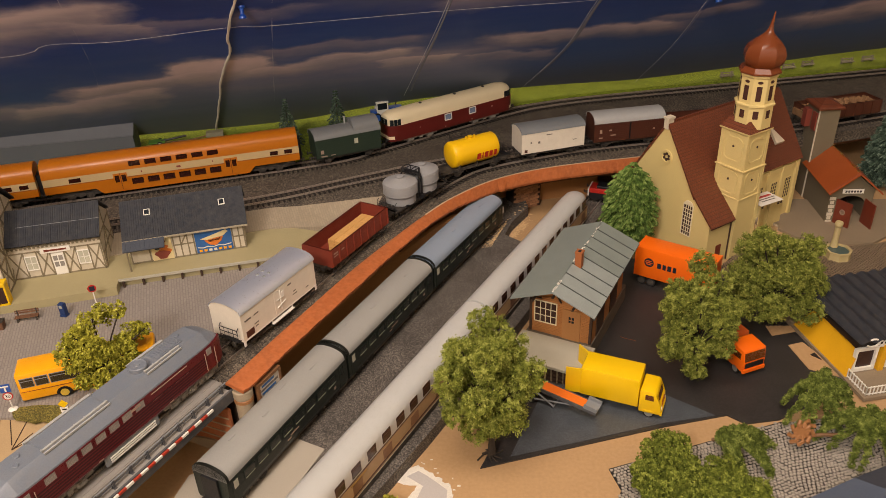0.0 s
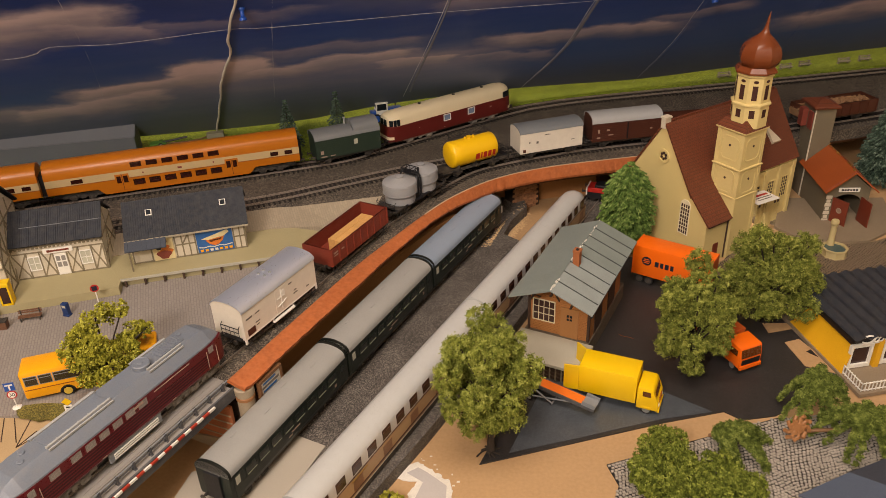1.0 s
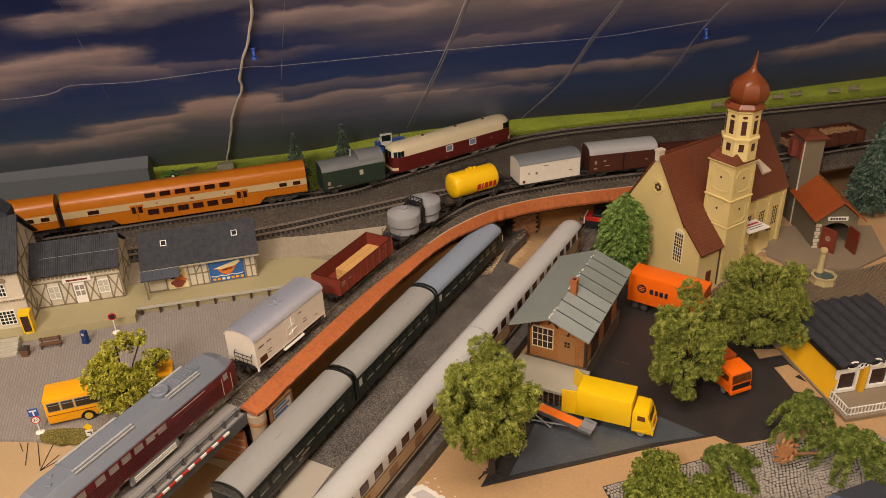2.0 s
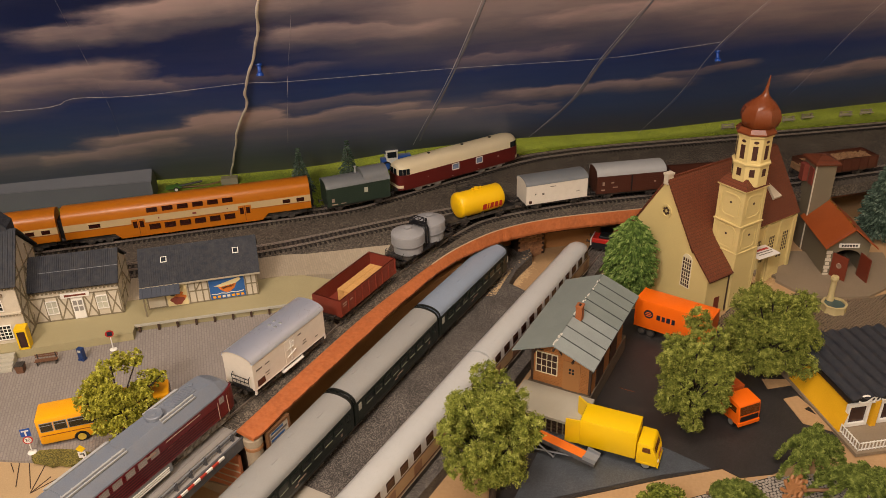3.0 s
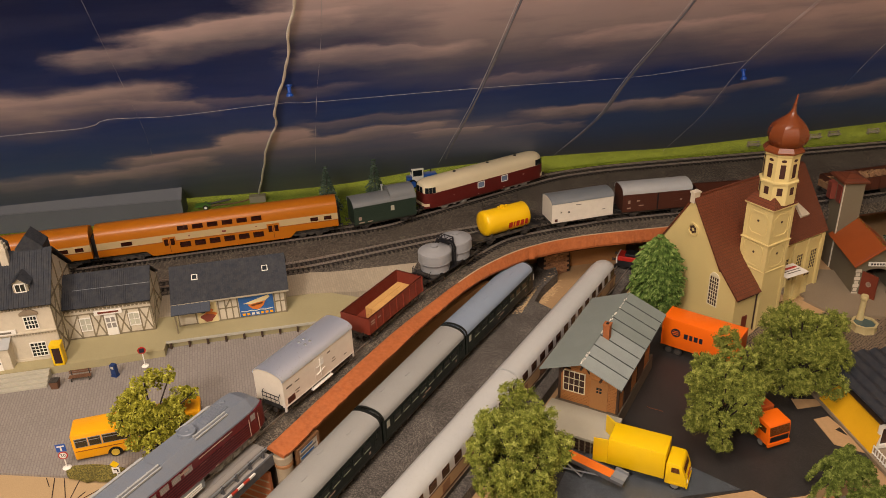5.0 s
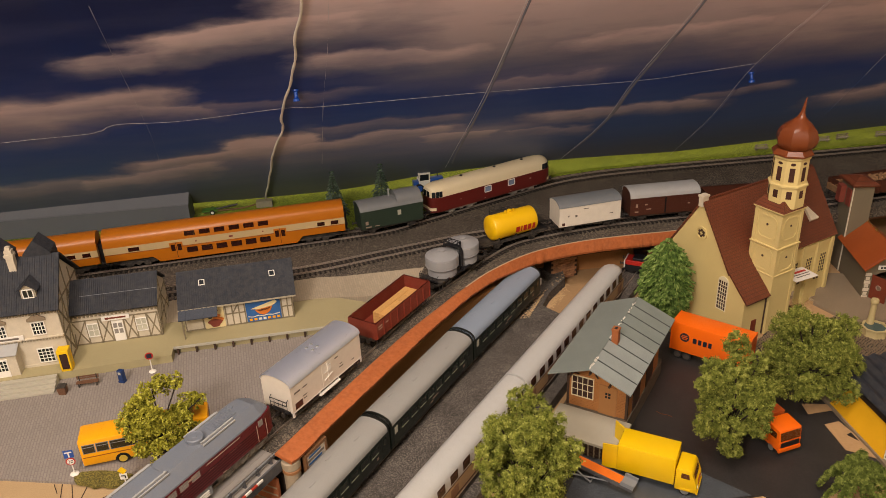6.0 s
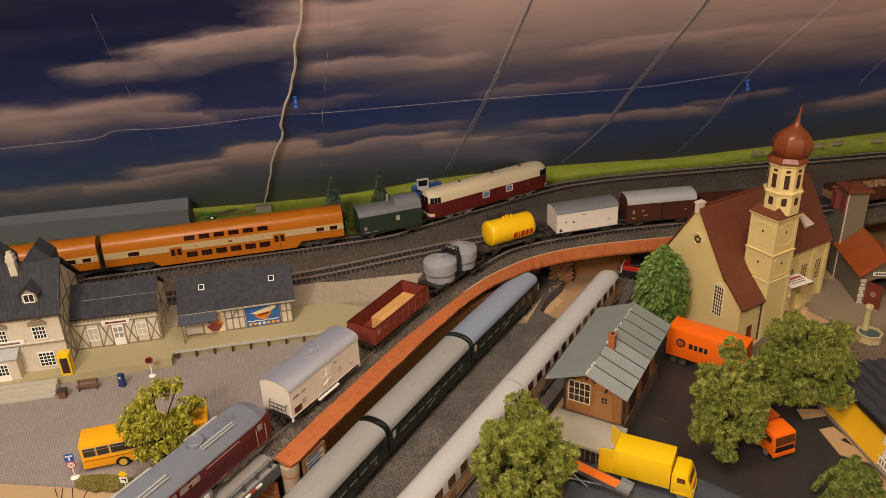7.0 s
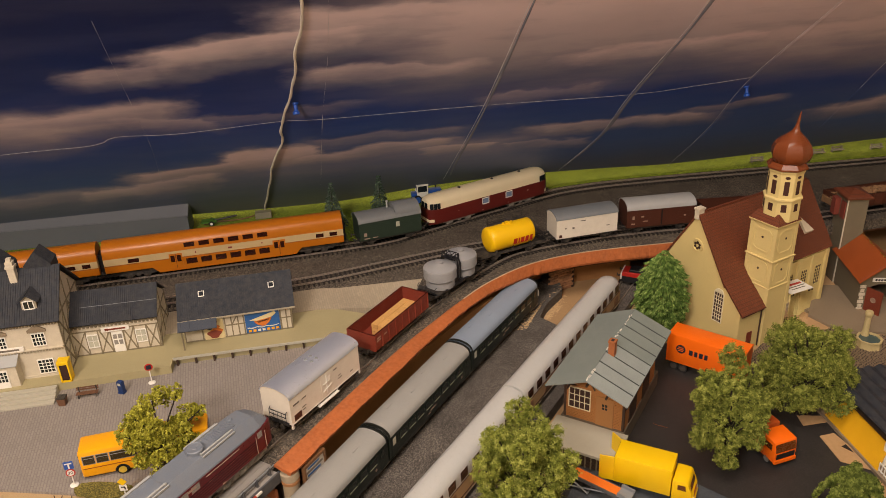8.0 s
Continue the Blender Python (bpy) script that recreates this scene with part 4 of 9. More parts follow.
def silo_wagon(p0, p1):
    m, length = between(p0, p1, Z_RAIL, STOCK)
    t = thing("silo_wagon", m, "grey two-silo cement wagon with black pipework", "railway wagon")
    h = length / 2
    bm = bmesh.new()
    box(bm, -h, h, -15, 15, 11.5, 13.2)
    part("deck", bm, "dark_frame", t)
    for x in (-20.5, 20.5):
        bm = bmesh.new()
        lathe(bm, [(15, 12), (17.6, 14), (17.6, 22), (19.6, 24.5), (19.8, 25.2), (19.8, 37.0), (19.5, 37.8), (12, 40.6), (5.5, 42.4), (4.5, 42.8)], 36)
        s = part("silo", bm, "silo_grey", t, at=mm(x, 0, 0), smooth=30)
        for z in (25.6, 35.6):
            bm = bmesh.new()
            lathe(bm, [(19.4, z - 0.4), (20.2, z - 0.3), (20.2, z + 0.3), (19.4, z + 0.4)], 36)
            part("seam", bm, "silo_grey", s, smooth=30)
        bm = bmesh.new()
        lathe(bm, [(4.6, 42), (4.6, 43.6), (5.0, 43.6), (5.0, 44.4), (2.6, 44.8), (1.2, 45.2)], 16)
        part("hatch", bm, "silo_grey", s, smooth=30)
        bm = bmesh.new()
        for k in range(4):
            a = math.pi / 4 + k * math.pi / 2
            cyl(bm, (15 * math.cos(a), 13 * math.sin(a), 13), (15 * math.cos(a), 13 * math.sin(a), 24), 1.1, seg=6)
        part("leg", bm, "silo_grey", s)
    bm = bmesh.new()
    box(bm, -5, 5, -10, 10, 41, 41.7)
    for y in (-9, -4, 4, 9):
        tube(bm, [(-5, y, 41), (-5, y, 47), (5, y, 47), (5, y, 41)], 0.6, 5)
    tube(bm, [(-5, -9, 47), (-5, 9, 47)], 0.6, 5)
    tube(bm, [(5, -9, 47), (5, 9, 47)], 0.6, 5)
    part("catwalk", bm, "black", t)
    bm = bmesh.new()
    for x, y in ((-2, -13), (2, -13.5), (-2, 13)):
        tube(bm, [(x, y, 12), (x, y, 36), (x * 0.7, y * 0.85, 42), (x * 3, y * 0.5, 45)], 1.1, 7)
    tube(bm, [(-30, -15.5, 14), (30, -15.5, 14)], 1.2, 7)
    for x in (-18, 0, 18):
        cyl(bm, (x, -15.5, 12), (x, -15.5, 17), 2, seg=8)
    part("pipework", bm, "black", t, smooth=True)
    end_railing(t, -h + 5, -13, 13, 13.2, 21)
    end_railing(t, h - 5, -13, 13, 13.2, 21)
    chassis(t, length, 52, 31)


silo_wagon((-0.1057, 0.9142), (-0.0513, 1.0018))


def tank_wagon(p0, p1):
    m, length = between(p0, p1, Z_RAIL, STOCK)
    t = thing("tank_wagon", m, "bright yellow tank wagon with red lettering", "railway wagon")
    h, r, zc = 31.5, 16.8, 27.5
    bm = bmesh.new()
    prof = [(0.1, -h - 3.4), (7, -h - 3.2), (13, -h - 2.2), (16, -h - 0.4), (r, -h + 1.5)] + [(r, x) for x in (-20, 0, 20)] + [(r, h - 1.5), (16, h + 0.4), (13, h + 2.2), (7, h + 3.2), (0.1, h + 3.4)]
    loft(bm, [[(x, q * math.cos(2 * math.pi * i / 40), zc + q * math.sin(2 * math.pi * i / 40)) for i in range(40)] for q, x in prof])
    part("tank", bm, "tank_yellow", t, smooth=40)
    bm = bmesh.new()
    lathe(bm, [(3, 0), (3, 2.4), (3.5, 2.4), (3.5, 3.2), (2, 3.8), (0.6, 4.2)], 16)
    part("dome", bm, "tank_yellow", t, at=mm(-2, 0, zc + r - 1), smooth=40)
    for x in (-8, 4):
        bm = bmesh.new()
        lathe(bm, [(1.6, 0), (1.6, 2.4), (0.8, 3)], 10)
        part("valve", bm, "tank_yellow", t, at=mm(x, 0, zc + r - 0.4))
    bm = bmesh.new()
    for x in (-26, -8, 10, 28):
        tube(bm, [(x, 10, zc + 14), (x, 10, zc + 24)], 0.5, 5)
    for z in (19, 24):
        tube(bm, [(-27, 10, zc + z), (29, 10, zc + z)], 0.5, 5)
    box(bm, -27, 29, 4, 11, zc + r - 0.6, zc + r + 0.2)
    part("roof_walkway", bm, "dark_frame", t)
    bm = bmesh.new()
    for x in (-26, 0, 26):
        prism(bm, [(-13, 10), (13, 10), (13, 18), (10, 14), (0, 10.8), (-10, 14), (-13, 18)], x - 1, x + 1)
    part("saddle", bm, "dark_frame", t)
    bm = bmesh.new()
    box(bm, -50, 50, -13, 13, 9.0, 10.2)
    part("deck", bm, "dark_frame", t)
    # red lettering: five upright bars on the curve of the tank
    a = math.radians(-12)
    for k, w in enumerate((6.4, 2.0, 5.6, 5.4, 4.6)):
        x = (0.5, 6.2, 11.6, 18.4, 25.0)[k]
        for s in (-1, 1):
            bm = bmesh.new()
            cbox(bm, (0, 0, 0), (w * 0.86, 0.4, 8.0))
            part("lettering", bm, "red", t, "red upright bars in place of lettering" if k == 0 and s == -1 else "", at=mm(x if s < 0 else -x, s * 16.55, zc - 3.5, -s * 12, 0, 0))
    chassis(t, 104, 54, 30)
    end_railing(t, 46, -11, 11, 12, 21)


tank_wagon((-0.047, 1.0352), (0.035, 1.0928))


def white_van(p0, p1):
    m, length = between(p0, p1, Z_RAIL, STOCK)
    t = thing("white_van", m, "off-white covered van with a low grey roof", "railway wagon")
    h, w = length / 2, 34
    b, r = van_body(t, length, w, 11.5, 38.5, 45, "cream_van", "roof_grey", power=1.0)
    for y in (-1, 1):
        bm = bmesh.new()
        cbox(bm, (-h + 6, y * (w / 2 + 0.1), 15), (4, 0.3, 4))
        part("vent_grille", bm, "brown_van", t)
        bm = bmesh.new()
        box(bm, -9, 9, y * w / 2 - 0.2, y * w / 2 + 0.35, 14, 37)
        part("door", bm, "cream_van", t)
        marks(t, [(-h + 13, 26, 2, 2), (-h + 24, 25, 3, 3), (-h + 38, 34, 8, 1.0), (30, 22, 5, 1)], y * (w / 2 + 0.4), "lettering_grey")
    chassis(t, length, 56, w)


white_van((0.0562, 1.1018), (0.1457, 1.1376))


def brown_van(p0, p1):
    m, length = between(p0, p1, Z_RAIL, STOCK)
    t = thing("brown_van", m, "dark brown covered goods van with a light grey roof", "railway wagon")
    h, w = length / 2, 34
    b, r = van_body(t, length, w, 11.5, 37, 46.5, "brown_van", "roof_pale", power=0.7)
    plank_lines(b, length, w, 12, 36, 2.6, "brown_van")
    for y in (-1, 1):
        bm = bmesh.new()
        box(bm, 2, 22, y * w / 2 - 0.2, y * w / 2 + 1.1, 13, 36)
        d = part("door", bm, "brown_van", t)
        bm = bmesh.new()
        box(bm, 0, 1.6, y * w / 2, y * (w / 2 + 0.9), 13, 36)
        part("door_gap", bm, "black", d)
        marks(t, [(-h + 9, 26, 3, 5), (-h + 22, 27, 4, 2), (-h + 26, 20, 7, 1.5), (-h + 9, 17, 5, 2), (34, 24, 3, 2)], y * (w / 2 + 0.45), "lettering_pale")
    chassis(t, length, 60, w)


brown_van((0.1625, 1.1450), (0.2645, 1.1703))
gondola("gondola_wagon", (0.2790, 1.1738), (0.3850, 1.1945), "dark red-brown open wagon standing behind the church roof", wall_top=31, material="brown_van", inner="brown_van")
gondola("coal_wagon", (0.484, 1.220), (0.602, 1.261), "dark oxide-red open wagon heaped with light rubble", wall_top=30, material="brown_van", inner="brown_van")
heap = thing("rubble_load", between((0.484, 1.220), (0.602, 1.261), Z_RAIL, STOCK)[0] @ mm(0, 0, 13.6), "light brown stone rubble heaped in the open wagon", "rubble")
bm = bmesh.new()
for k in range(420):
    x, y = random.uniform(-58, 58), random.uniform(-15, 15)
    z = 10 + 5 * (1 - (x / 62) ** 2) * (1 - (y / 17) ** 2) + random.uniform(-1, 1)
    s = random.uniform(1.4, 2.6)
    mtx = Matrix.Translation((x, y, z)) @ Euler([random.uniform(0, 6) for _ in range(3)]).to_matrix().to_4x4() @ Matrix.Diagonal((s, s * 0.8, s * 0.7, 1))
    bmesh.ops.create_icosphere(bm, subdivisions=1, radius=1, matrix=mtx)
box(bm, -60, 60, -16, 16, 0, 9)
part("rubble", bm, "rubble", heap, kind="stuff")


def coach_windows(t, xs, z0, z1, w, y, glass="glass", frame_mat=None, proud=0.25, tilt=0.0):
    """Window panes with frames on the side at y; w is the width of a pane."""
    for x in xs:
        bm = bmesh.new()
        cbox(bm, (0, 0, 0), (w, 0.5, z1 - z0))
        win = part("window", bm, glass, t, at=mm(x, y, (z0 + z1) / 2))
        if frame_mat:
            s = 1 if y > 0 else -1
            bm = bmesh.new()
            H = (z1 - z0) / 2
            for a, b, c, d in ((-w / 2 - 0.5, w / 2 + 0.5, H, H + 0.6), (-w / 2 - 0.5, w / 2 + 0.5, -H - 0.6, -H), (-w / 2 - 0.6, -w / 2, -H, H), (w / 2, w / 2 + 0.6, -H, H)):
                box(bm, a, b, min(0, s * 0.5), max(0, s * 0.5), c, d)
            part("window_frame", bm, frame_mat, win)


def double_deck_coach(p0, p1, group="double-deck train"):
    m, length = between(p0, p1, Z_RAIL, STOCK)
    t = thing("double_deck_coach", m, "orange and beige double-deck passenger coach", "railway coach", group)
    h, w = length / 2, 34
    k = length / 338
    # lower body with the skirt lifted over the bogies
    cut = h - 72 * k
    low = [(-w / 2, 24), (-w / 2 + 0.4, 14), (w / 2 - 0.4, 14), (w / 2, 24)]
    deep = [(-w / 2, 24), (-w / 2 + 0.4, 6), (w / 2 - 0.4, 6), (w / 2, 24)]
    bm = bmesh.new()
    loft(bm, [[(x, y, z) for y, z in ring] for x, ring in ((-h, low), (-cut - 8, low), (-cut, deep), (cut, deep), (cut + 8, low), (h, low))])
    part("lower_body", bm, "orange", t)
    bm = bmesh.new()
    prism(bm, [(-w / 2, 24), (w / 2, 24), (w / 2, 33.5), (-w / 2, 33.5)], -h, h)
    part("middle_body", bm, "dd_beige", t)
    bm = bmesh.new()
    prof = [(-w / 2, 33.5), (w / 2, 33.5), (w / 2 - 0.6, 39)] + [((w / 2 - 0.9) * math.cos(a), 41 + 11.5 * math.sin(a)) for a in [math.pi * i / 14 for i in range(1, 14)]] + [(-w / 2 + 0.6, 39)]
    loft(bm, [[(x, y * q, 33.5 + (z - 33.5) * q2) for y, z in prof] for x, q, q2 in ((-h, 0.99, 0.985), (-h + 1, 1, 1), (h - 1, 1, 1), (h, 0.99, 0.985))])
    part("roof", bm, "orange", t, smooth=30)
    for y in (-1, 1):
        side = y * w / 2
        coach_windows(t, [(-51 + 20.6 * i) * k for i in range(6)], 38 - 0.8, 43.5, 14.5 * k, side - y * 0.45, "pane_red")
        coach_windows(t, [(-51 + 20.6 * i) * k for i in range(6)], 13.5, 21.0, 15 * k, side - y * 0.0, "pane_red")
        coach_windows(t, [-h + 40 * k], 25.5, 31.0, 15 * k, side, "pane_red", "dd_beige")
        coach_windows(t, [h - 35 * k, h - 15 * k], 25.5, 31.0, 11 * k, side, "pane_red", "dd_beige")
        for x in (-72 * k, 74 * k):
            bm = bmesh.new()
            box(bm, x - 9 * k, x + 9 * k, side - 0.3, side + 0.3, 9, 30)
            d = part("door", bm, "orange", t)
            for q in (-4.4 * k, 4.4 * k):
                bm = bmesh.new()
                cbox(bm, (x + q, side + y * 0.2, 23), (5.6 * k, 0.5, 9))
                part("door_window", bm, "pane_red", d)
            bm = bmesh.new()
            box(bm, x - 0.3, x + 0.3, side - 0.4, side + 0.45, 9, 30)
            part("door_joint", bm, "brown_van", d)
        marks(t, [(4, 28.5, 5, 2.4), (-44 * k, 28.5, 1.6, 2.2), (50 * k, 29, 1.6, 2.0)], side + y * 0.15, "oxide")
        bm = bmesh.new()
        box(bm, -h, h, side - 0.25, side + 0.25, 23.6, 24.2)
        part("waist_line", bm, "brown_orange", t)
        for x in (-h + 45 * k, h - 40 * k):
            bm = bmesh.new()
            box(bm, x - 18 * k, x + 18 * k, side * 0.80 - 0.7, side * 0.80 + 0.7, 44.6, 46.6, 0.4)
            part("roof_vent", bm, "orange", t)
    for x in (-h - 1.5, h + 1.5):
        bm = bmesh.new()
        cbox(bm, (x, 0, 23.5), (4, 18, 29))
        part("gangway", bm, "black", t)
    bm = bmesh.new()
    box(bm, -h + 6, h - 6, -11, 11, 7, 13)
    part("underframe", bm, "dark_frame", t)
    for x in (-h + 42 * k, h - 42 * k):
        bogie(t, x, length=46)
    buffers(t, h)


double_deck_coach((-0.5665, 0.9674), (-0.2536, 1.0813))
double_deck_coach((-0.889, 0.851), (-0.5735, 0.9649))


def green_van(p0, p1):
    m, length = between(p0, p1, Z_RAIL, STOCK)
    t = thing("green_van", m, "dark green luggage van with a raised roof cupola", "railway wagon")
    h, w = length / 2, 34
    b, r = van_body(t, length, w, 11.5, 37, 45, "green_van", "roof_van", power=0.75)
    bm = bmesh.new()
    prism(bm, arch(w - 0.4, 37.5, 53, 12, 0.62), 8, h - 0.5)
    part("cupola", bm, "roof_van", t, smooth=40)
    plank_lines(b, length, w, 12, 36, 2.8, "green_van")
    for y in (-1, 1):
        bm = bmesh.new()
        box(bm, -2, 17, y * w / 2 - 0.2, y * w / 2 + 1.0, 13, 36)
        part("door", bm, "green_van", t)
        bm = bmesh.new()
        cbox(bm, (10, y * (w / 2 + 1.0), 28), (5, 0.4, 7))
        part("window", bm, "pane_light", t)
        marks(t, [(-h + 8, 20, 4, 5), (-h + 10, 14, 8, 1.6), (-h + 22, 14, 7, 1.2)], y * (w / 2 + 0.4), "lettering_pale")
    bm = bmesh.new()
    cyl(bm, (3, 5, 43), (3, 5, 54), 1.2, seg=8)
    cyl(bm, (3, 5, 54), (3, 5, 55), 2, seg=8)
    part("stove_pipe", bm, "roof_pale", t)
    chassis(t, length, 56, w)


green_van((-0.2331, 1.087), (-0.1475, 1.1315))


def nose_rings(prof, h, tip, shrink, drop, z0):
    """Sections of a body whose two ends are rounded in plan and fall at the roof."""
    out = []
    for s in (-1, 1):
        part_rings = []
        for i in range(7):
            a = i / 6 * math.pi / 2
            x = h - tip * (1 - math.sin(a)) if s > 0 else -h + tip * (1 - math.sin(a))
            q = 1 - shrink * (1 - math.cos(a))
            d = 1 - drop * (1 - math.cos(a))
            part_rings.append([(x, y * q, z0 + (z - z0) * d) for y, z in prof])
        out.append(part_rings)
    return out[0][::-1] + out[1]


def express_locomotive(p0, p1):
    m, length = between(p0, p1, Z_RAIL, STOCK)
    t = thing("express_locomotive", m, "dark red diesel locomotive with cream roof and cab bands", "locomotive")
    h, w = length / 2, 34
    bm = bmesh.new()
    prof = [(-w / 2 + 1, 9), (w / 2 - 1, 9), (w / 2, 16), (w / 2, 31.5), (-w / 2, 31.5), (-w / 2, 16)]
    loft(bm, nose_rings(prof, h, 14, 0.42, 0.0, 9))
    part("lower_body", bm, "loco_maroon", t, smooth=40)
    bm = bmesh.new()
    prof = [(-w / 2, 31.5), (w / 2, 31.5), (w / 2 - 0.8, 38)] + [((w / 2 - 1.2) * math.cos(a), 40 + 8.5 * math.sin(a)) for a in [math.pi * i / 12 for i in range(1, 12)]] + [(-w / 2 + 0.8, 38)]
    rings = nose_rings(prof, h - 1, 17, 0.50, 0.30, 31.5)
    loft(bm, rings)
    part("roof", bm, "loco_cream", t, smooth=40)
    for s in (-1, 1):
        for y in (-1, 1):
            for a, wd in ((84, 6.6), (52, 5.2), (30, 4.5), (12, 4.5)):
                a = math.radians(a)
                x, q = h - 1 - 17 * (1 - math.sin(a)), (w / 2) * (1 - 0.5 * (1 - math.cos(a)))
                q = q if a < 1.3 else 4.3
                tx, ty = 17 * math.cos(a), -(w / 2) * 0.5 * math.sin(a)
                face = math.degrees(math.atan2(tx, -ty)) if a < 1.3 else 0
                bm = bmesh.new()
                cbox(bm, (0.3, 0, 0), (1.2, wd, 8.6), 0.2)
                part("cab_window", bm, "glass", t, at=mm(s * x, y * q * 0.985, 35.6, 0, 0, (face if y > 0 else -face) if s > 0 else (180 - face if y > 0 else 180 + face)))
        bm = bmesh.new()
        band = nose_rings([(-w / 2 - 0.3, 12.5), (w / 2 + 0.3, 12.5), (w / 2 + 0.4, 16.6), (-w / 2 - 0.4, 16.6)], h + 0.5, 14, 0.42, 0.0, 9)
        loft(bm, band[:5] if s < 0 else band[-5:])
        part("nose_stripe", bm, "loco_cream", t, smooth=40)
        for y in (-7.5, 7.5):
            bm = bmesh.new()
            cyl(bm, (s * (h - 2.2), y, 19), (s * (h - 0.6), y, 19), 1.8, seg=12)
            part("headlight", bm, "white", t)
    for y in (-1, 1):
        for x in (-6, 36):
            bm = bmesh.new()
            cbox(bm, (0, 0, 0), (11, 0.5, 8))
            wd = part("window", bm, "pane_sky", t, at=mm(x - 5, y * w / 2, 25))
            bm = bmesh.new()
            for a, b in ((-5.6, 0), (5.6, 0)):
                cbox(bm, (a, y * 0.3, b), (1.2, 0.4, 9))
            for z in (-4.4, 4.4):
                cbox(bm, (0, y * 0.3, z), (11, 0.4, 1.2))
            part("window_frame", bm, "white", wd)
        marks(t, [(-58, 21, 1.5, 1.2), (-16, 12, 2, 1.2), (30, 12, 2, 1.2), (66, 23, 3, 2)], y * (w / 2 + 0.12), "lettering_pale")
        bm = bmesh.new()
        box(bm, -h + 12, h - 12, y * w / 2 - 0.25, y * w / 2 + 0.25, 31.1, 31.7)
        part("waist_line", bm, "loco_cream", t)
    for x in (-46, 12, 62):
        bm = bmesh.new()
        cyl(bm, (x, 0, 48), (x, 0, 49.6), 2.2, seg=12)
        part("exhaust", bm, "dark_frame", t)
    for x in (-h + 50, h - 50):
        bogie(t, x, axles=(-16, 16), length=54, r=5.8, material="bogie_light")
    bm = bmesh.new()
    box(bm, -h + 12, h - 12, -12, 12, 5.5, 9.5)
    part("underframe", bm, "dark_frame", t)
    buffers(t, h - 1)


express_locomotive((-0.1385, 1.1500), (0.0415, 1.2905))


def diesel_locomotive(p0, p1):
    m, length = between(p0, p1, Z_RAIL, STOCK)
    t = thing("diesel_locomotive", m, "wine-red six-axle diesel locomotive with a grey roof", "locomotive")
    h, w = length / 2, 35
    prof = [(-w / 2 + 1, 12), (w / 2 - 1, 12), (w / 2, 14), (w / 2, 36.0), (-w / 2, 36.0), (-w / 2, 14)]
    bm = bmesh.new()
    loft(bm, [[(x, y * q, z) for y, z in prof] for x, q in ((-h, 0.80), (-h + 6, 0.95), (-h + 14, 1), (h - 14, 1), (h - 6, 0.95), (h, 0.80))])
    part("body", bm, "loco_red", t, smooth=20)
    bm = bmesh.new()
    rp = [(-w / 2, 35.4), (w / 2, 35.4), (w / 2 - 0.2, 37.4), (w / 2 - 6.8, 45.4), (w / 2 - 8.2, 46.6), (-w / 2 + 8.2, 46.6), (-w / 2 + 6.8, 45.4), (-w / 2 + 0.2, 37.4)]
    loft(bm, [[(x, y * q, 36 + (z - 36) * d) for y, z in rp] for x, q, d in ((-h + 1, 0.74, 0.18), (-h + 6, 0.86, 0.55), (-h + 14, 0.97, 0.90), (-h + 24, 1, 1), (h - 24, 1, 1), (h - 14, 0.97, 0.90), (h - 6, 0.86, 0.55), (h - 1, 0.74, 0.18))])
    part("roof", bm, "roof_blue_grey", t, smooth=14)
    for y in (-1, 1):
        side = y * w / 2
        for z in (15.5, 18, 20.5, 23, 25.5):
            bm = bmesh.new()
            box(bm, -h + 22, h - 22, side - 0.35, side + 0.55, z, z + 1.0)
            part("side_rib", bm, "loco_red", t)
            # dark red strip painting the shade between two ribs
            bm = bmesh.new()
            box(bm, -h + 22, h - 22, side - 0.3, side + 0.12, z + 1.1, z + 2.2)
            part("side_groove", bm, "groove_shade", t)
        coach_windows(t, [-67.6, -49.8, -37.2, -25.0, -12.6, -0.6, 11.8], 28.6, 35.0, 9.0, side, "pane_grey", "loco_red")
        for z in (26.6, 33.2):
            bm = bmesh.new()
            box(bm, 24, 62, side - 0.3, side + 0.6, z, z + 0.6)
            part("trim_strip", bm, "lettering_pale", t)
        for x in (-h + 17, h - 17):
            bm = bmesh.new()
            box(bm, x - 4.5, x + 4.5, side - 0.3, side + 0.4, 14, 35)
            d = part("cab_door", bm, "loco_red", t)
            bm = bmesh.new()
            cbox(bm, (x, side + y * 0.3, 31), (5.5, 0.5, 6))
            part("door_window", bm, "pane_grey", d)
            bm = bmesh.new()
            for q in (-5.6, 5.6):
                tube(bm, [(x + q, side + y * 1.2, 15), (x + q, side + y * 1.2, 32)], 0.35, 5)
            part("handrail", bm, "lettering_pale", d)
        marks(t, [(8, 33, 9, 2.0), (-30, 14.5, 4, 1), (40, 14.5, 4, 1)], side + y * 0.5, "lettering_pale")
        bm = bmesh.new()
        box(bm, -26, 26, side - 0.4 - y * 4, side + 0.4 - y * 1, 2.5, 11.5, 0.5)
        part("fuel_tank", bm, "steel_grey", t)
        for z in (4.2, 6.2, 8.2):
            bm = bmesh.new()
            box(bm, -22, 22, side - y * 0.9 - 0.3, side - y * 0.9 + 0.5, z, z + 0.9)
            part("tank_rib", bm, "white", t)
        # raised runs along the roof
        for a, b in ((-62, -6), (30, 66)):
            bm = bmesh.new()
            box(bm, a, b, y * 11 - 0.5, y * 11 + 0.5, 45.6, 47.0)
            box(bm, a, b, y * 8.5 - 0.8, y * 8.5 + 0.8, 46.4, 48.2)
            for q in range(int(a), int(b), 9):
                box(bm, q, q + 0.8, y * 8.5 - 1.0, y * 8.5 + 1.0, 46.4, 48.6)
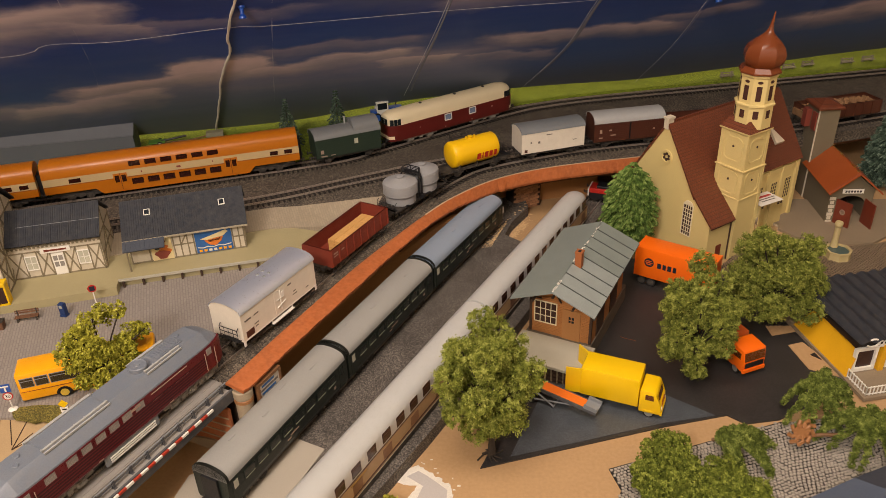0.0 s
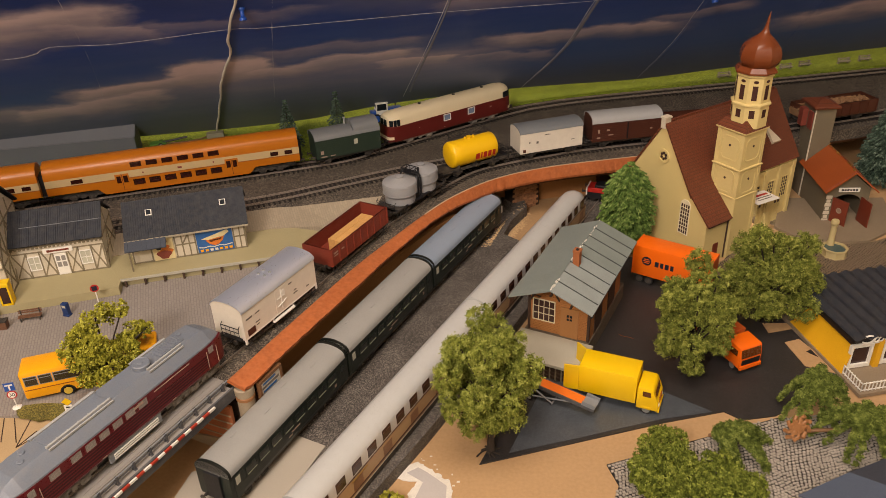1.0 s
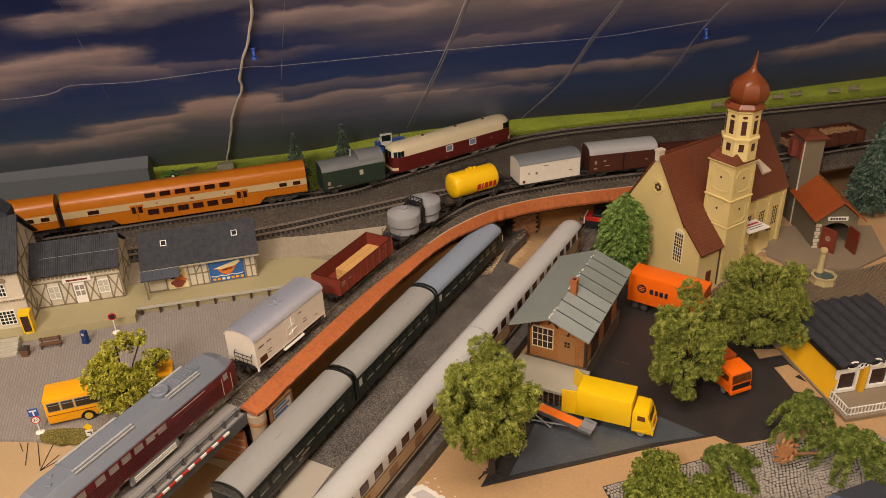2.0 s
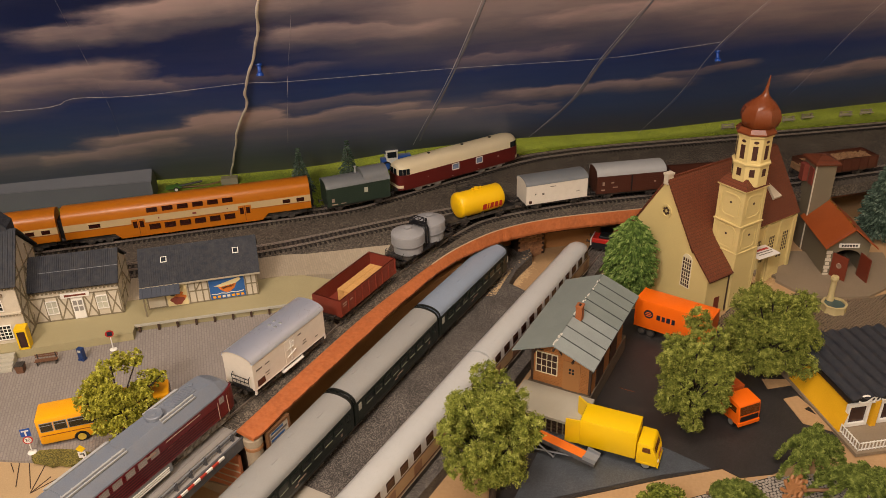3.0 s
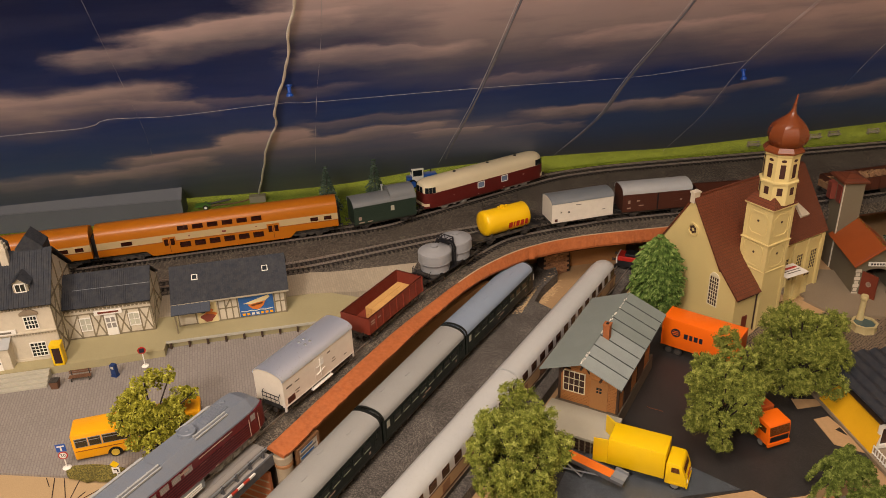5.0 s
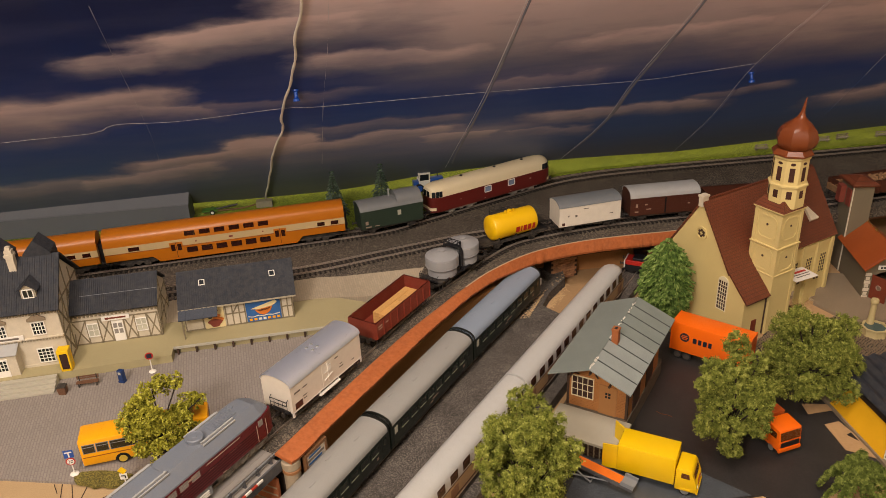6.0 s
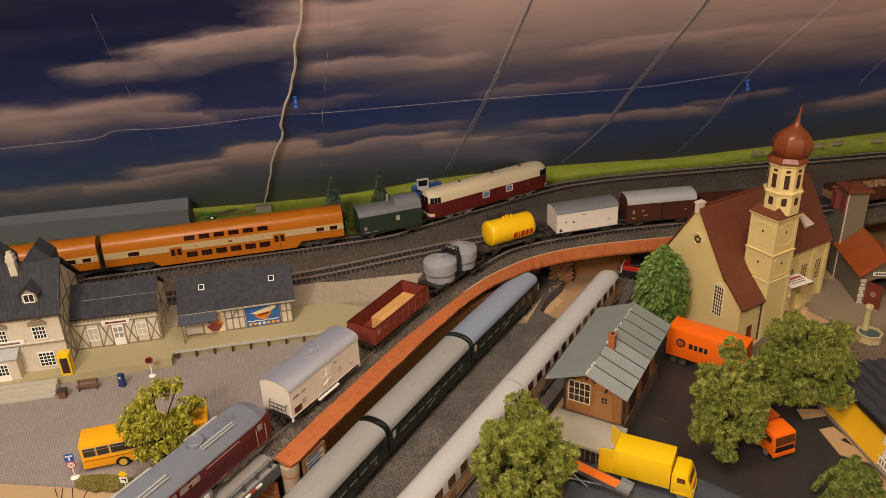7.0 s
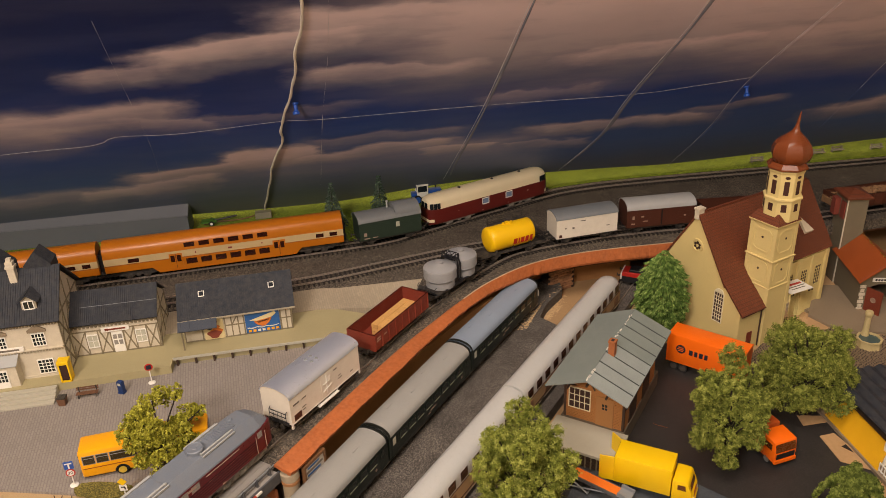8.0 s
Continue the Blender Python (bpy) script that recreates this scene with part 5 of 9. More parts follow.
            part("roof_rail", bm, "roof_pale", t)
    for x, ln, wd in ((-34, 52, 15), (60, 26, 12)):
        bm = bmesh.new()
        box(bm, x - ln / 2, x + ln / 2, -wd / 2, wd / 2, 46.4, 47.6, 0.4)
        part("roof_hatch", bm, "roof_blue_grey", t)
    bm = bmesh.new()
    for k in range(9):
        box(bm, 50 + k * 2.6, 51.4 + k * 2.6, -5, 5, 47.5, 48.3)
    part("vent_louvre", bm, "roof_blue_grey", t, kind="stuff")
    bm = bmesh.new()
    lathe(bm, [(7.4, 46.5), (7.4, 50.0), (6.6, 50.6), (6.2, 50.2), (2, 50.0), (1.6, 50.4), (0.2, 50.4)], 28)
    part("cooling_fan", bm, "roof_blue_grey", t, at=mm(32, 0, 0), smooth=30)
    for x, y in ((-72, 4), (-78, -3), (76, 4)):
        bm = bmesh.new()
        lathe(bm, [(2.4, 44), (2.4, 47.2), (1.9, 47.6), (0.3, 47.6)], 14)
        part("roof_cap", bm, "roof_blue_grey", t, at=mm(x, y, 0))
    for s in (-1, 1):
        for y in (-6, 6):
            bm = bmesh.new()
            cbox(bm, (0, 0, 0), (0.8, 9.5, 8))
            part("windscreen", bm, "glass", t, at=mm(s * (h - 0.5), y, 31, 0, s * -8, 0))
        for y in (-8, 8):
            bm = bmesh.new()
            cyl(bm, (s * (h - 1), y, 18), (s * (h + 0.8), y, 18), 2, seg=12)
            part("headlight", bm, "white", t)
        bogie(t, s * 66, axles=(-20, 0, 20), length=62, r=6.0, material="bogie_light")
    bm = bmesh.new()
    box(bm, -h + 8, h - 8, -11, 11, 5, 13)
    part("underframe", bm, "dark_frame", t)
    buffers(t, h - 1)


diesel_locomotive((-0.3225, 0.4215), (-0.2330, 0.6272))


def green_coach(p0, p1, roof, label):
    m, length = between(p0, p1, Z_LOW, 1.065)
    t = thing("green_coach", m, label, "railway coach", "green coaches")
    h, w = length / 2 - 1.5, 34
    bm = bmesh.new()
    prism(bm, [(-w / 2 + 0.8, 10), (w / 2 - 0.8, 10), (w / 2, 14), (w / 2, 37), (-w / 2, 37), (-w / 2, 14)], -h, h)
    part("body", bm, "green_coach", t)
    bm = bmesh.new()
    top = arch(w + 0.6, 37, 47.5, 16, 0.72)
    loft(bm, [[(x, y * q, 37 + (z - 37) * d) for y, z in top] for x, q, d in ((-h, 1, 1), (h, 1, 1))])
    part("roof", bm, roof, t, smooth=50)
    for s in (-1, 1):
        bm = bmesh.new()
        prism(bm, arch(w + 1.2, 36.6, 48.2, 16, 0.72), min(s * h, s * (h - 2.6)), max(s * h, s * (h - 2.6)))
        part("roof_band", bm, "green_black", t, smooth=50)
        bm = bmesh.new()
        box(bm, min(s * h, s * (h + 2)), max(s * h, s * (h + 2)), -8, 8, 11, 37)
        part("gangway", bm, "black", t)
    n = 8
    for y in (-1, 1):
        side = y * w / 2
        coach_windows(t, [-h + 26 + (length - 55) * i / (n - 1) for i in range(n)], 24.5, 32, 13, side, "pane_dark", "green_coach")
        for i in range(n):
            bm = bmesh.new()
            cbox(bm, (0, 0, 0), (12.0, 0.6, 0.7))
            part("window_sill", bm, "sill_pale", t, at=mm(-h + 26 + (length - 55) * i / (n - 1), side + y * 0.5, 24.2))
        for x in (-h + 9, h - 9):
            bm = bmesh.new()
            box(bm, x - 4.5, x + 4.5, side - 0.3, side + 0.35, 11, 35)
            d = part("door", bm, "green_coach", t)
            bm = bmesh.new()
            cbox(bm, (x, side + y * 0.3, 29), (5, 0.5, 8))
            part("door_window", bm, "pane_light" if x < 0 else "pane_dark", d)
        for z in (22.5, 34):
            bm = bmesh.new()
            box(bm, -h, h, side - 0.2, side + 0.3, z, z + 0.5)
            part("side_strip", bm, "green_coach", t)
        marks(t, [(0, 19, 12, 1.4), (-8, 16.5, 5, 1.6), (h - 22, 18, 3, 3)], side + y * 0.15, "lettering_pale")
    for x, y in ((-h * 0.6, 4), (-h * 0.2, -4), (h * 0.2, 4), (h * 0.6, -4)):
        bm = bmesh.new()
        box(bm, -4, 4, -0.8, 0.8, 0, 1.0, 0.2)
        part("roof_vent", bm, roof, t, at=mm(x, y, 46.8))
    bm = bmesh.new()
    box(bm, -h + 4, h - 4, -11, 11, 6, 11)
    part("underframe", bm, "dark_frame", t)
    for x in (-h + 32, h - 32):
        bogie(t, x)
    buffers(t, h)
    if roof == "roof_slate":
        bm = bmesh.new()
        box(bm, h + 0.5, h + 6, -16, -10, 20, 29, 0.5)
        part("tail_lamp", bm, "white", t, "white tail lamp box")


green_coach((-0.206, 0.515), (-0.135, 0.686), "roof_light", "dark green coach with a pale grey roof and open end")
green_coach((-0.135, 0.686), (-0.061, 0.855), "roof_light", "dark green coach with a pale grey roof")
green_coach((-0.061, 0.855), (0.021, 1.030), "roof_slate", "dark green coach with a slate-grey roof and white tail lamp")


def express_railcar(p0, p1, first, last):
    m, length = between(p0, p1, Z_LOW, 1.065)
    t = thing("express_railcar", m, "long cream express railcar with brown window band", "railcar", "express train")
    h, w = length / 2, 29.2
    prof = [(-w / 2 + 1.5, 4), (w / 2 - 1.5, 4), (w / 2, 9), (w / 2, 25.5)]
    # lower side coloured with the tan it reflects
    bm = bmesh.new()
    prism(bm, prof + [(-w / 2, 25.5), (-w / 2, 9)], -h, h)
    part("lower_body", bm, "car_tan_reflection", t)
    bm = bmesh.new()
    half = [(0, 25.5), (0.1, 34), (0.5, 38.5), (1.7, 41.2), (4.0, 43.8), (7.6, 45.8)]
    up = [(w / 2 - i, z) for i, z in half] + [(0, 47)] + [(i - w / 2, z) for i, z in reversed(half)]
    ends = [(-h, 1, 1), (h, 1, 1)]
    if last:
        ends = [(-h, 1, 1), (h - 20, 1, 1), (h - 8, 0.96, 0.96), (h - 1, 0.84, 0.86), (h, 0.8, 0.82)]
    loft(bm, [[(x, y * q, 25.5 + (z - 25.5) * d) for y, z in up] for x, q, d in ends])
    part("upper_body", bm, "car_cream", t, smooth=35)
    for y in (-1, 1):
        side = y * w / 2
        n = int(length / 21)
        for i in range(n):
            x = -h + 14 + (length - 28) * i / (n - 1)
            bm = bmesh.new()
            cbox(bm, (0, 0, 0), (12.6, 0.8, 10.4), 0.35)
            win = part("window", bm, "pane_brown", t, at=mm(x, side - y * 0.25, 33.4, y * 1, 0, 0))
            bm = bmesh.new()
            cbox(bm, (0, y * 0.45, 2.6), (11.6, 0.3, 0.5))
            part("window_bar", bm, "car_brown", win)

        bm = bmesh.new()
        box(bm, -h, h, side - 0.3, side + 0.3, 25.7, 26.7)
        part("waist_strip", bm, "car_brown", t)
        bm = bmesh.new()
        box(bm, -h, h, side - 0.2, side + 0.2, 9.4, 11.0)
        part("skirt_strip", bm, "car_brown", t)
        bm = bmesh.new()
        box(bm, -h, h, side - y * 1.2 - 0.3, side - y * 1.2 + 0.3, 4.6, 5.4)
        part("lower_line", bm, "white", t)
        bm = bmesh.new()
        box(bm, -h + 2, h - 2, side - y * 1.4 - 0.4, side - y * 1.4 + 0.4, -0.6, 4.4)
        part("skirt", bm, "dark_frame", t)
        for i in range(0, n, 2):
            x = -h + 14 + (length - 28) * i / (n - 1)
            bm = bmesh.new()
            box(bm, x - 7, x + 6, side - 0.35, side + 0.35, 12, 22)
            part("side_panel", bm, "car_panel", t)
        for q in (-0.3 * length, 0.28 * length):
            bm = bmesh.new()
            tube(bm, [(q - 10, side + y * 0.8, 24.2), (q + 12, side + y * 0.8, 24.2)], 0.5, 5)
            part("grab_rail", bm, "brass", t)
    bm = bmesh.new()
    box(bm, -h + 3, h - 3, -12, 12, 2, 7)
    part("underframe", bm, "dark_frame", t)
    for x in (-h + 34, h - 34):
        bogie(t, x)
    if not last:
        bm = bmesh.new()
        prism(bm, [(-11.5, 8), (11.5, 8), (12.5, 36), (10, 42), (0, 45), (-10, 42), (-12.5, 36)], h, h + 3)
        part("bellows", bm, "car_cream", t)


express_railcar((-0.2595, 0.1964), (-0.1265, 0.4794), True, False)
express_railcar((-0.1250, 0.4824), (0.0075, 0.7644), False, False)
express_railcar((0.0090, 0.7674), (0.1390, 1.0434), False, True)


# the end of a small red shunter that stands behind the fir
m, length = between((0.166, 1.118), (0.205, 1.105), Z_LOW)
t = thing("shunting_locomotive", m, "small red and black shunter with a white buffer beam", "locomotive")
h = length / 2
bm = bmesh.new()
box(bm, -h, h, -11, 11, 13, 20, 0.6)
part("body", bm, "red", t)
bm = bmesh.new()
box(bm, -h - 1.6, -h, -14, 14, 9, 20, 0.3)
part("buffer_beam", bm, "white", t)
bm = bmesh.new()
box(bm, -h, h, -11, 11, 4, 13)
part("underframe", bm, "black", t)
bm = bmesh.new()
box(bm, -h + 10, h, -9, 9, 20, 24, 0.8)
part("cab", bm, "black", t)
wheelsets(t, (-12, 12))
buffers(t, h + 1.6, 14)

# ---- buildings: local millimetres, x along the ridge or the front ----


def pane_grid(parent, m, w, h, nx, ny, frame_mat="white", glass="glass", depth=1.0, bar=0.7):
    """A window in the local x-z plane at m, looking along minus y: frame, glass and glazing bars."""
    bm = bmesh.new()
    cbox(bm, (0, 0, 0), (w, 0.5, h))
    win = part("window", bm, glass, parent, at=m)
    bm = bmesh.new()
    for a, b, c, d in ((-w / 2 - 1, w / 2 + 1, h / 2, h / 2 + 1), (-w / 2 - 1, w / 2 + 1, -h / 2 - 1, -h / 2), (-w / 2 - 1, -w / 2, -h / 2, h / 2), (w / 2, w / 2 + 1, -h / 2, h / 2)):
        box(bm, a, b, -depth, 0.3, c, d)
    part("window_frame", bm, frame_mat, win)
    bm = bmesh.new()
    for i in range(1, nx):
        cbox(bm, (-w / 2 + w * i / nx, -0.5, 0), (bar, 0.5, h))
    for i in range(1, ny):
        cbox(bm, (0, -0.5, -h / 2 + h * i / ny), (w, 0.5, bar))
    part("glazing_bar", bm, frame_mat, win)
    return win


def roof_slab(t, x0, x1, pts, material, thick=1.6, name="roof", ribs=0.0, rib_mat=None, rise=0.55):
    """A roof plane between (y, z) points, with ribs or battens across the slope."""
    (y0, z0), (y1, z1) = pts
    d = Vector((y1 - y0, z1 - z0)).normalized()
    n = Vector((-d.y, d.x))
    if n.y < 0:
        n = -n
    bm = bmesh.new()
    prism(bm, [(y0, z0), (y1, z1), (y1 + n.x * thick, z1 + n.y * thick), (y0 + n.x * thick, z0 + n.y * thick)], x0, x1)
    r = part(name, bm, material, t)
    if ribs:
        bm = bmesh.new()
        x = x0 + ribs * 0.5
        while x < x1:
            prism(bm, [(y0 + n.x * thick, z0 + n.y * thick), (y1 + n.x * thick, z1 + n.y * thick), (y1 + n.x * (thick + rise), z1 + n.y * (thick + rise)), (y0 + n.x * (thick + rise), z0 + n.y * (thick + rise))], x - ribs * 0.22, x + ribs * 0.22)
            x += ribs
        part("roof_ribs", bm, rib_mat or material, r, kind="stuff")
    return r


def beam(bm, a, b, y, wd=1.5, dp=0.6):
    """A timber on the wall plane at y from a to b, each (x, z)."""
    v = Vector((b[0] - a[0], b[1] - a[1]))
    u = v.normalized()
    n = Vector((-u.y, u.x)) * wd / 2
    q = [(a[0] - n.x, a[1] - n.y), (b[0] - n.x, b[1] - n.y), (b[0] + n.x, b[1] + n.y), (a[0] + n.x, a[1] + n.y)]
    loft(bm, [[(x, y - dp, z) for x, z in q], [(x, y + 0.2, z) for x, z in q]])


def timbers(parent, rows, y, material="timber", m=None):
    for a, b in rows:
        bm = bmesh.new()
        beam(bm, a, b, y)
        part("timber_beam", bm, material, parent, at=m)


# -- church --
def church():
    t = thing("church", pose(0.245, 1.014, 0.0, 0, 0, 36.9), "cream village church with red tiled roof and onion-domed tower", "church")
    bm = bmesh.new()
    prism(bm, [(-52, 0), (52, 0), (52, 92), (0, 170), (-52, 92)], 4, 214)
    part("nave_wall", bm, "church_wall", t)
    bm = bmesh.new()
    prism(bm, [(-84, 0), (84, 0), (84, 62), (51, 94), (0, 173), (-51, 94), (-84, 62)], 0, 3.9)
    part("gable_wall", bm, "church_wall", t)
    for s in (-1, 1):
        bm = bmesh.new()
        prism(bm, [(s * 52.1, 0), (s * 83.9, 0), (s * 83.9, 61), (s * 52.1, 92)], 4, 43)
        part("aisle_wall", bm, "church_wall", t)
        roof_slab(t, -2, 216, ((0, 172.5), (s * 55, 88)), "tile_red", 2.2)
        roof_slab(t, -2, 43.2, ((s * 50, 95.5), (s * 88, 59)), "tile_red", 2.2)
        bm = bmesh.new()
        box(bm, 0, 40, s * 87 - 0.8, s * 87 + 0.8, 57.6, 59.2)
        part("gutter", bm, "dark_wood", t)
    bm = bmesh.new()
    for k in range(54):
        box(bm, -2 + k * 4, 1.4 + k * 4, -1.6, 1.6, 173, 176)
    part("ridge_tiles", bm, "tile_red", t, kind="stuff")
    bm = bmesh.new()
    box(bm, -3, 7, -2, 5, 166, 179)
    box(bm, -4, 8, -3, 6, 179, 181.5)
    part("gable_finial", bm, "station_wall", t)
    # rose window
    bm = bmesh.new()
    lathe(bm, [(9.5, 0), (9.5, 1.6), (7, 1.6), (7, 0.2), (0.1, 0.2)], 24)
    rose = part("rose_window", bm, "church_wall", t, at=mm(0, -3, 129, 0, -90, 0), smooth=30)
    for k in range(6):
        bm = bmesh.new()
        lathe(bm, [(1.9, 0.2), (1.9, 0.9), (0.1, 0.9)], 10)
        part("rose_pane", bm, "dark_wood", rose, at=mm(4 * math.cos(k * math.pi / 3), 4 * math.sin(k * math.pi / 3), 0))
    # tall lattice window in the gable
    win = pane_grid(t, mm(-0.2, -48, 56, 0, 0, -90), 14, 42, 4, 8, "cream", "dark_wood")
    bm = bmesh.new()
    pts = [(7.5 * math.cos(math.pi * i / 10), 21 + 6.5 * math.sin(math.pi * i / 10)) for i in range(11)]
    loft(bm, [[(x, -1, z) for x, z in pts], [(x, 0.3, z) for x, z in pts]])
    part("arch_head", bm, "cream", win)
    # side door and downpipe of the aisle
    bm = bmesh.new()
    box(bm, 18, 27, -85, -83.8, 2, 28)
    part("side_door", bm, "gate_red", t)
    bm = bmesh.new()
    tube(bm, [(40, -85.2, 58), (40, -85.2, 2)], 1.0, 6)
    part("downpipe", bm, "dark_wood", t)
    # nave side: pilasters and arches behind the tower
    for x in (92, 122, 152, 182, 211):
        bm = bmesh.new()
        box(bm, x - 3, x + 3, -55, -51.8, 0, 86)
        part("buttress", bm, "church_wall", t)
    for x in (107, 137, 167, 197):
        pane_grid(t, mm(x, -52, 48), 12, 30, 3, 6, "church_wall", "dark_wood")
    bm = bmesh.new()
    box(bm, 4, 214, -53.6, -51.8, 78, 84)
    part("cornice", bm, "church_wall", t)
    # small bell gable on the roof
    bm = bmesh.new()
    loft(bm, [[(166, -24, 136), (170, -40, 112), (187, -40, 112)], [(166, -27, 141), (170, -43, 117), (187, -43, 117)]])
    part("roof_gablet", bm, "station_wall", t)
    # tower
    cx, cy = 64, -67
    for z0, z1, hw in ((0, 86, 20.5), (86, 125, 20), (125, 174, 19.6)):
        bm = bmesh.new()
        box(bm, cx - hw, cx + hw, cy - hw, cy + hw, z0, z1)
        s = part("tower_stage", bm, "church_wall", t)
        # corner strips and raised panels of the stage
        for ax in (-1, 1):
            for ay in (-1, 1):
                bm = bmesh.new()
                cbox(bm, (cx + ax * (hw - 1.6), cy + ay * (hw - 1.6), (z0 + z1) / 2), (4.8, 4.8, z1 - z0 - 2))
                part("corner_strip", bm, "church_wall", s)
        if z0 > 80:
            c, q = 8, 5
            ring = [(-14 + q, -c - 8), (14 - q, -c - 8), (14, -c - 8 + q), (14, c + 8 - q), (14 - q, c + 8), (-14 + q, c + 8), (-14, c + 8 - q), (-14, -c - 8 + q)]
            inn = [(x * 0.86, z * 0.86) for x, z in ring]
            for rz in (0, -90, 90, 180):
                bm = bmesh.new()
                for i in range(8):
                    j = (i + 1) % 8
                    quad = [ring[i], ring[j], inn[j], inn[i]]
                    loft(bm, [[(x, -0.7, z) for x, z in quad], [(x, 0.2, z) for x, z in quad]])
                part("panel_frame", bm, "church_wall", s, at=mm(cx, cy, (z0 + z1) / 2) @ Matrix.Rotation(radians(rz), 4, "Z") @ mm(0, -hw, 0))
                bm = bmesh.new()
                cyl(bm, (0, 0.3, 0), (0, -0.5, 0), 1.6, seg=10)
                part("oculus", bm, "dark_wood", s, at=mm(cx, cy, (z0 + z1) / 2 + 4) @ Matrix.Rotation(radians(rz), 4, "Z") @ mm(0, -hw, 0))
    for z, hw in ((86, 21.5), (125, 22), (174, 22.5)):
        bm = bmesh.new()
        loft(bm, [[(cx + x * w, cy + y * w, zz) for x, y in ((-1, -1), (1, -1), (1, 1), (-1, 1))] for w, zz in ((hw - 2, z - 2.4), (hw, z - 0.6), (hw, z + 0.8), (hw - 1.6, z + 1.2))])
        part("cornice", bm, "church_wall", t)
    bm = bmesh.new()
    loft(bm, [[(cx + x * w, cy + y * w, zz) for x, y in ((-1, -1), (1, -1), (1, 1), (-1, 1))] for w, zz in ((22.5, 175.2), (21.5, 176.4), (15, 188))])
    part("skirt_roof", bm, "tile_red", t)

    def octa(name, prof, material, parent, smooth=False):
        bm = bmesh.new()
        loft(bm, [[(r * math.cos(math.pi / 8 + i * math.pi / 4), r * math.sin(math.pi / 8 + i * math.pi / 4), z) for i in range(8)] for r, z in prof])
        return part(name, bm, material, parent, at=mm(cx + 3.5, cy - 2.5, 0), smooth=smooth)

    low = octa("lantern_base", [(22.5, 178), (22.5, 205), (24.4, 206), (24.4, 208), (21.4, 209)], "church_wall", t)
    up = octa("lantern", [(21.2, 208), (21.2, 240), (22.6, 241.5), (22.6, 244)], "church_wall", t)
    for i in range(8):
        a = math.degrees(i * math.pi / 4)
        for parent, z, w, h, r in ((low, 196, 6.4, 10, 20.7), (up, 222, 6.2, 18, 19.5)):
            bm = bmesh.new()
            cbox(bm, (0, 0, 0), (0.8, w, h))
            part("belfry_opening", bm, "opening_brown", parent, at=Matrix.Rotation(radians(a), 4, "Z") @ mm(r, 0, z))
        bm = bmesh.new()
        cyl(bm, (0, 0, 0), (0.9, 0, 0), 2.6, seg=12)
        part("oval_opening", bm, "opening_brown", up, at=Matrix.Rotation(radians(a), 4, "Z") @ mm(19.1, 0, 235.8) @ Matrix.Diagonal((1, 1.2, 0.7, 1)))
    octa("eave_ring", [(20, 242), (25, 245), (25.2, 247), (20.4, 252)], "dome_red", t)
    bm = bmesh.new()
    prof = [(20.0, 251), (24.4, 255), (26.6, 261), (26.6, 267), (24.0, 274), (18.4, 280), (11.4, 285), (6, 289.5), (3.4, 294), (2.2, 299), (1.5, 307), (0.5, 314)]
    loft(bm, [[(0.92 * r * math.cos(math.pi / 8 + i * math.pi / 4) + max(0, z - 278) * 0.10, 0.92 * r * math.sin(math.pi / 8 + i * math.pi / 4) - max(0, z - 278) * 0.06, z) for i in range(8)] for r, z in prof])
    part("onion_dome", bm, "dome_red", t, at=mm(cx + 5.5, cy - 4, 0), smooth=34)
    bm = bmesh.new()
    lathe(bm, [(0.4, -2), (1.6, -0.8), (1.6, 0.8), (0.4, 2)], 10)
    part("finial_ball", bm, "brass", t, at=mm(cx + 8.2, cy - 5.6, 303), smooth=True)


church()

# display sign under a clear cover beside the tower
t = thing("display_case", pose(0.3857, 1.0309, 0.0, 0, 0, 31), "clear acrylic display case with a printed white label", "display case")
bm = bmesh.new()
box(bm, -20, 20, -14, 14, 0, 58)
clear = bpy.data.materials.new("acrylic")
clear.use_nodes = True
cb = clear.node_tree.nodes["Principled BSDF"]
cb.inputs["Base Color"].default_value = (0.95, 0.96, 0.95, 1)
cb.inputs["Roughness"].default_value = 0.06
cb.inputs["Transmission Weight"].default_value = 1.0
cb.inputs["IOR"].default_value = 1.12
case = part("cover", bm, clear, t)
case.visible_shadow = False
bm = bmesh.new()
box(bm, -20, 20, -14, 14, 58.3, 59.2)
lab = part("label_card", bm, "white", t)
for x, y, w, h, c in ((3, 5, 26, 4.0, "red"), (3, -1, 28, 1.6, "lettering_grey"), (1, -6, 24, 1.6, "lettering_grey"), (-15, 4, 6, 6, "lettering_grey")):
    bm = bmesh.new()
    box(bm, x - w / 2, x + w / 2, y - h / 2, y + h / 2, 59.2, 59.4)
    part("lettering", bm, c, lab)


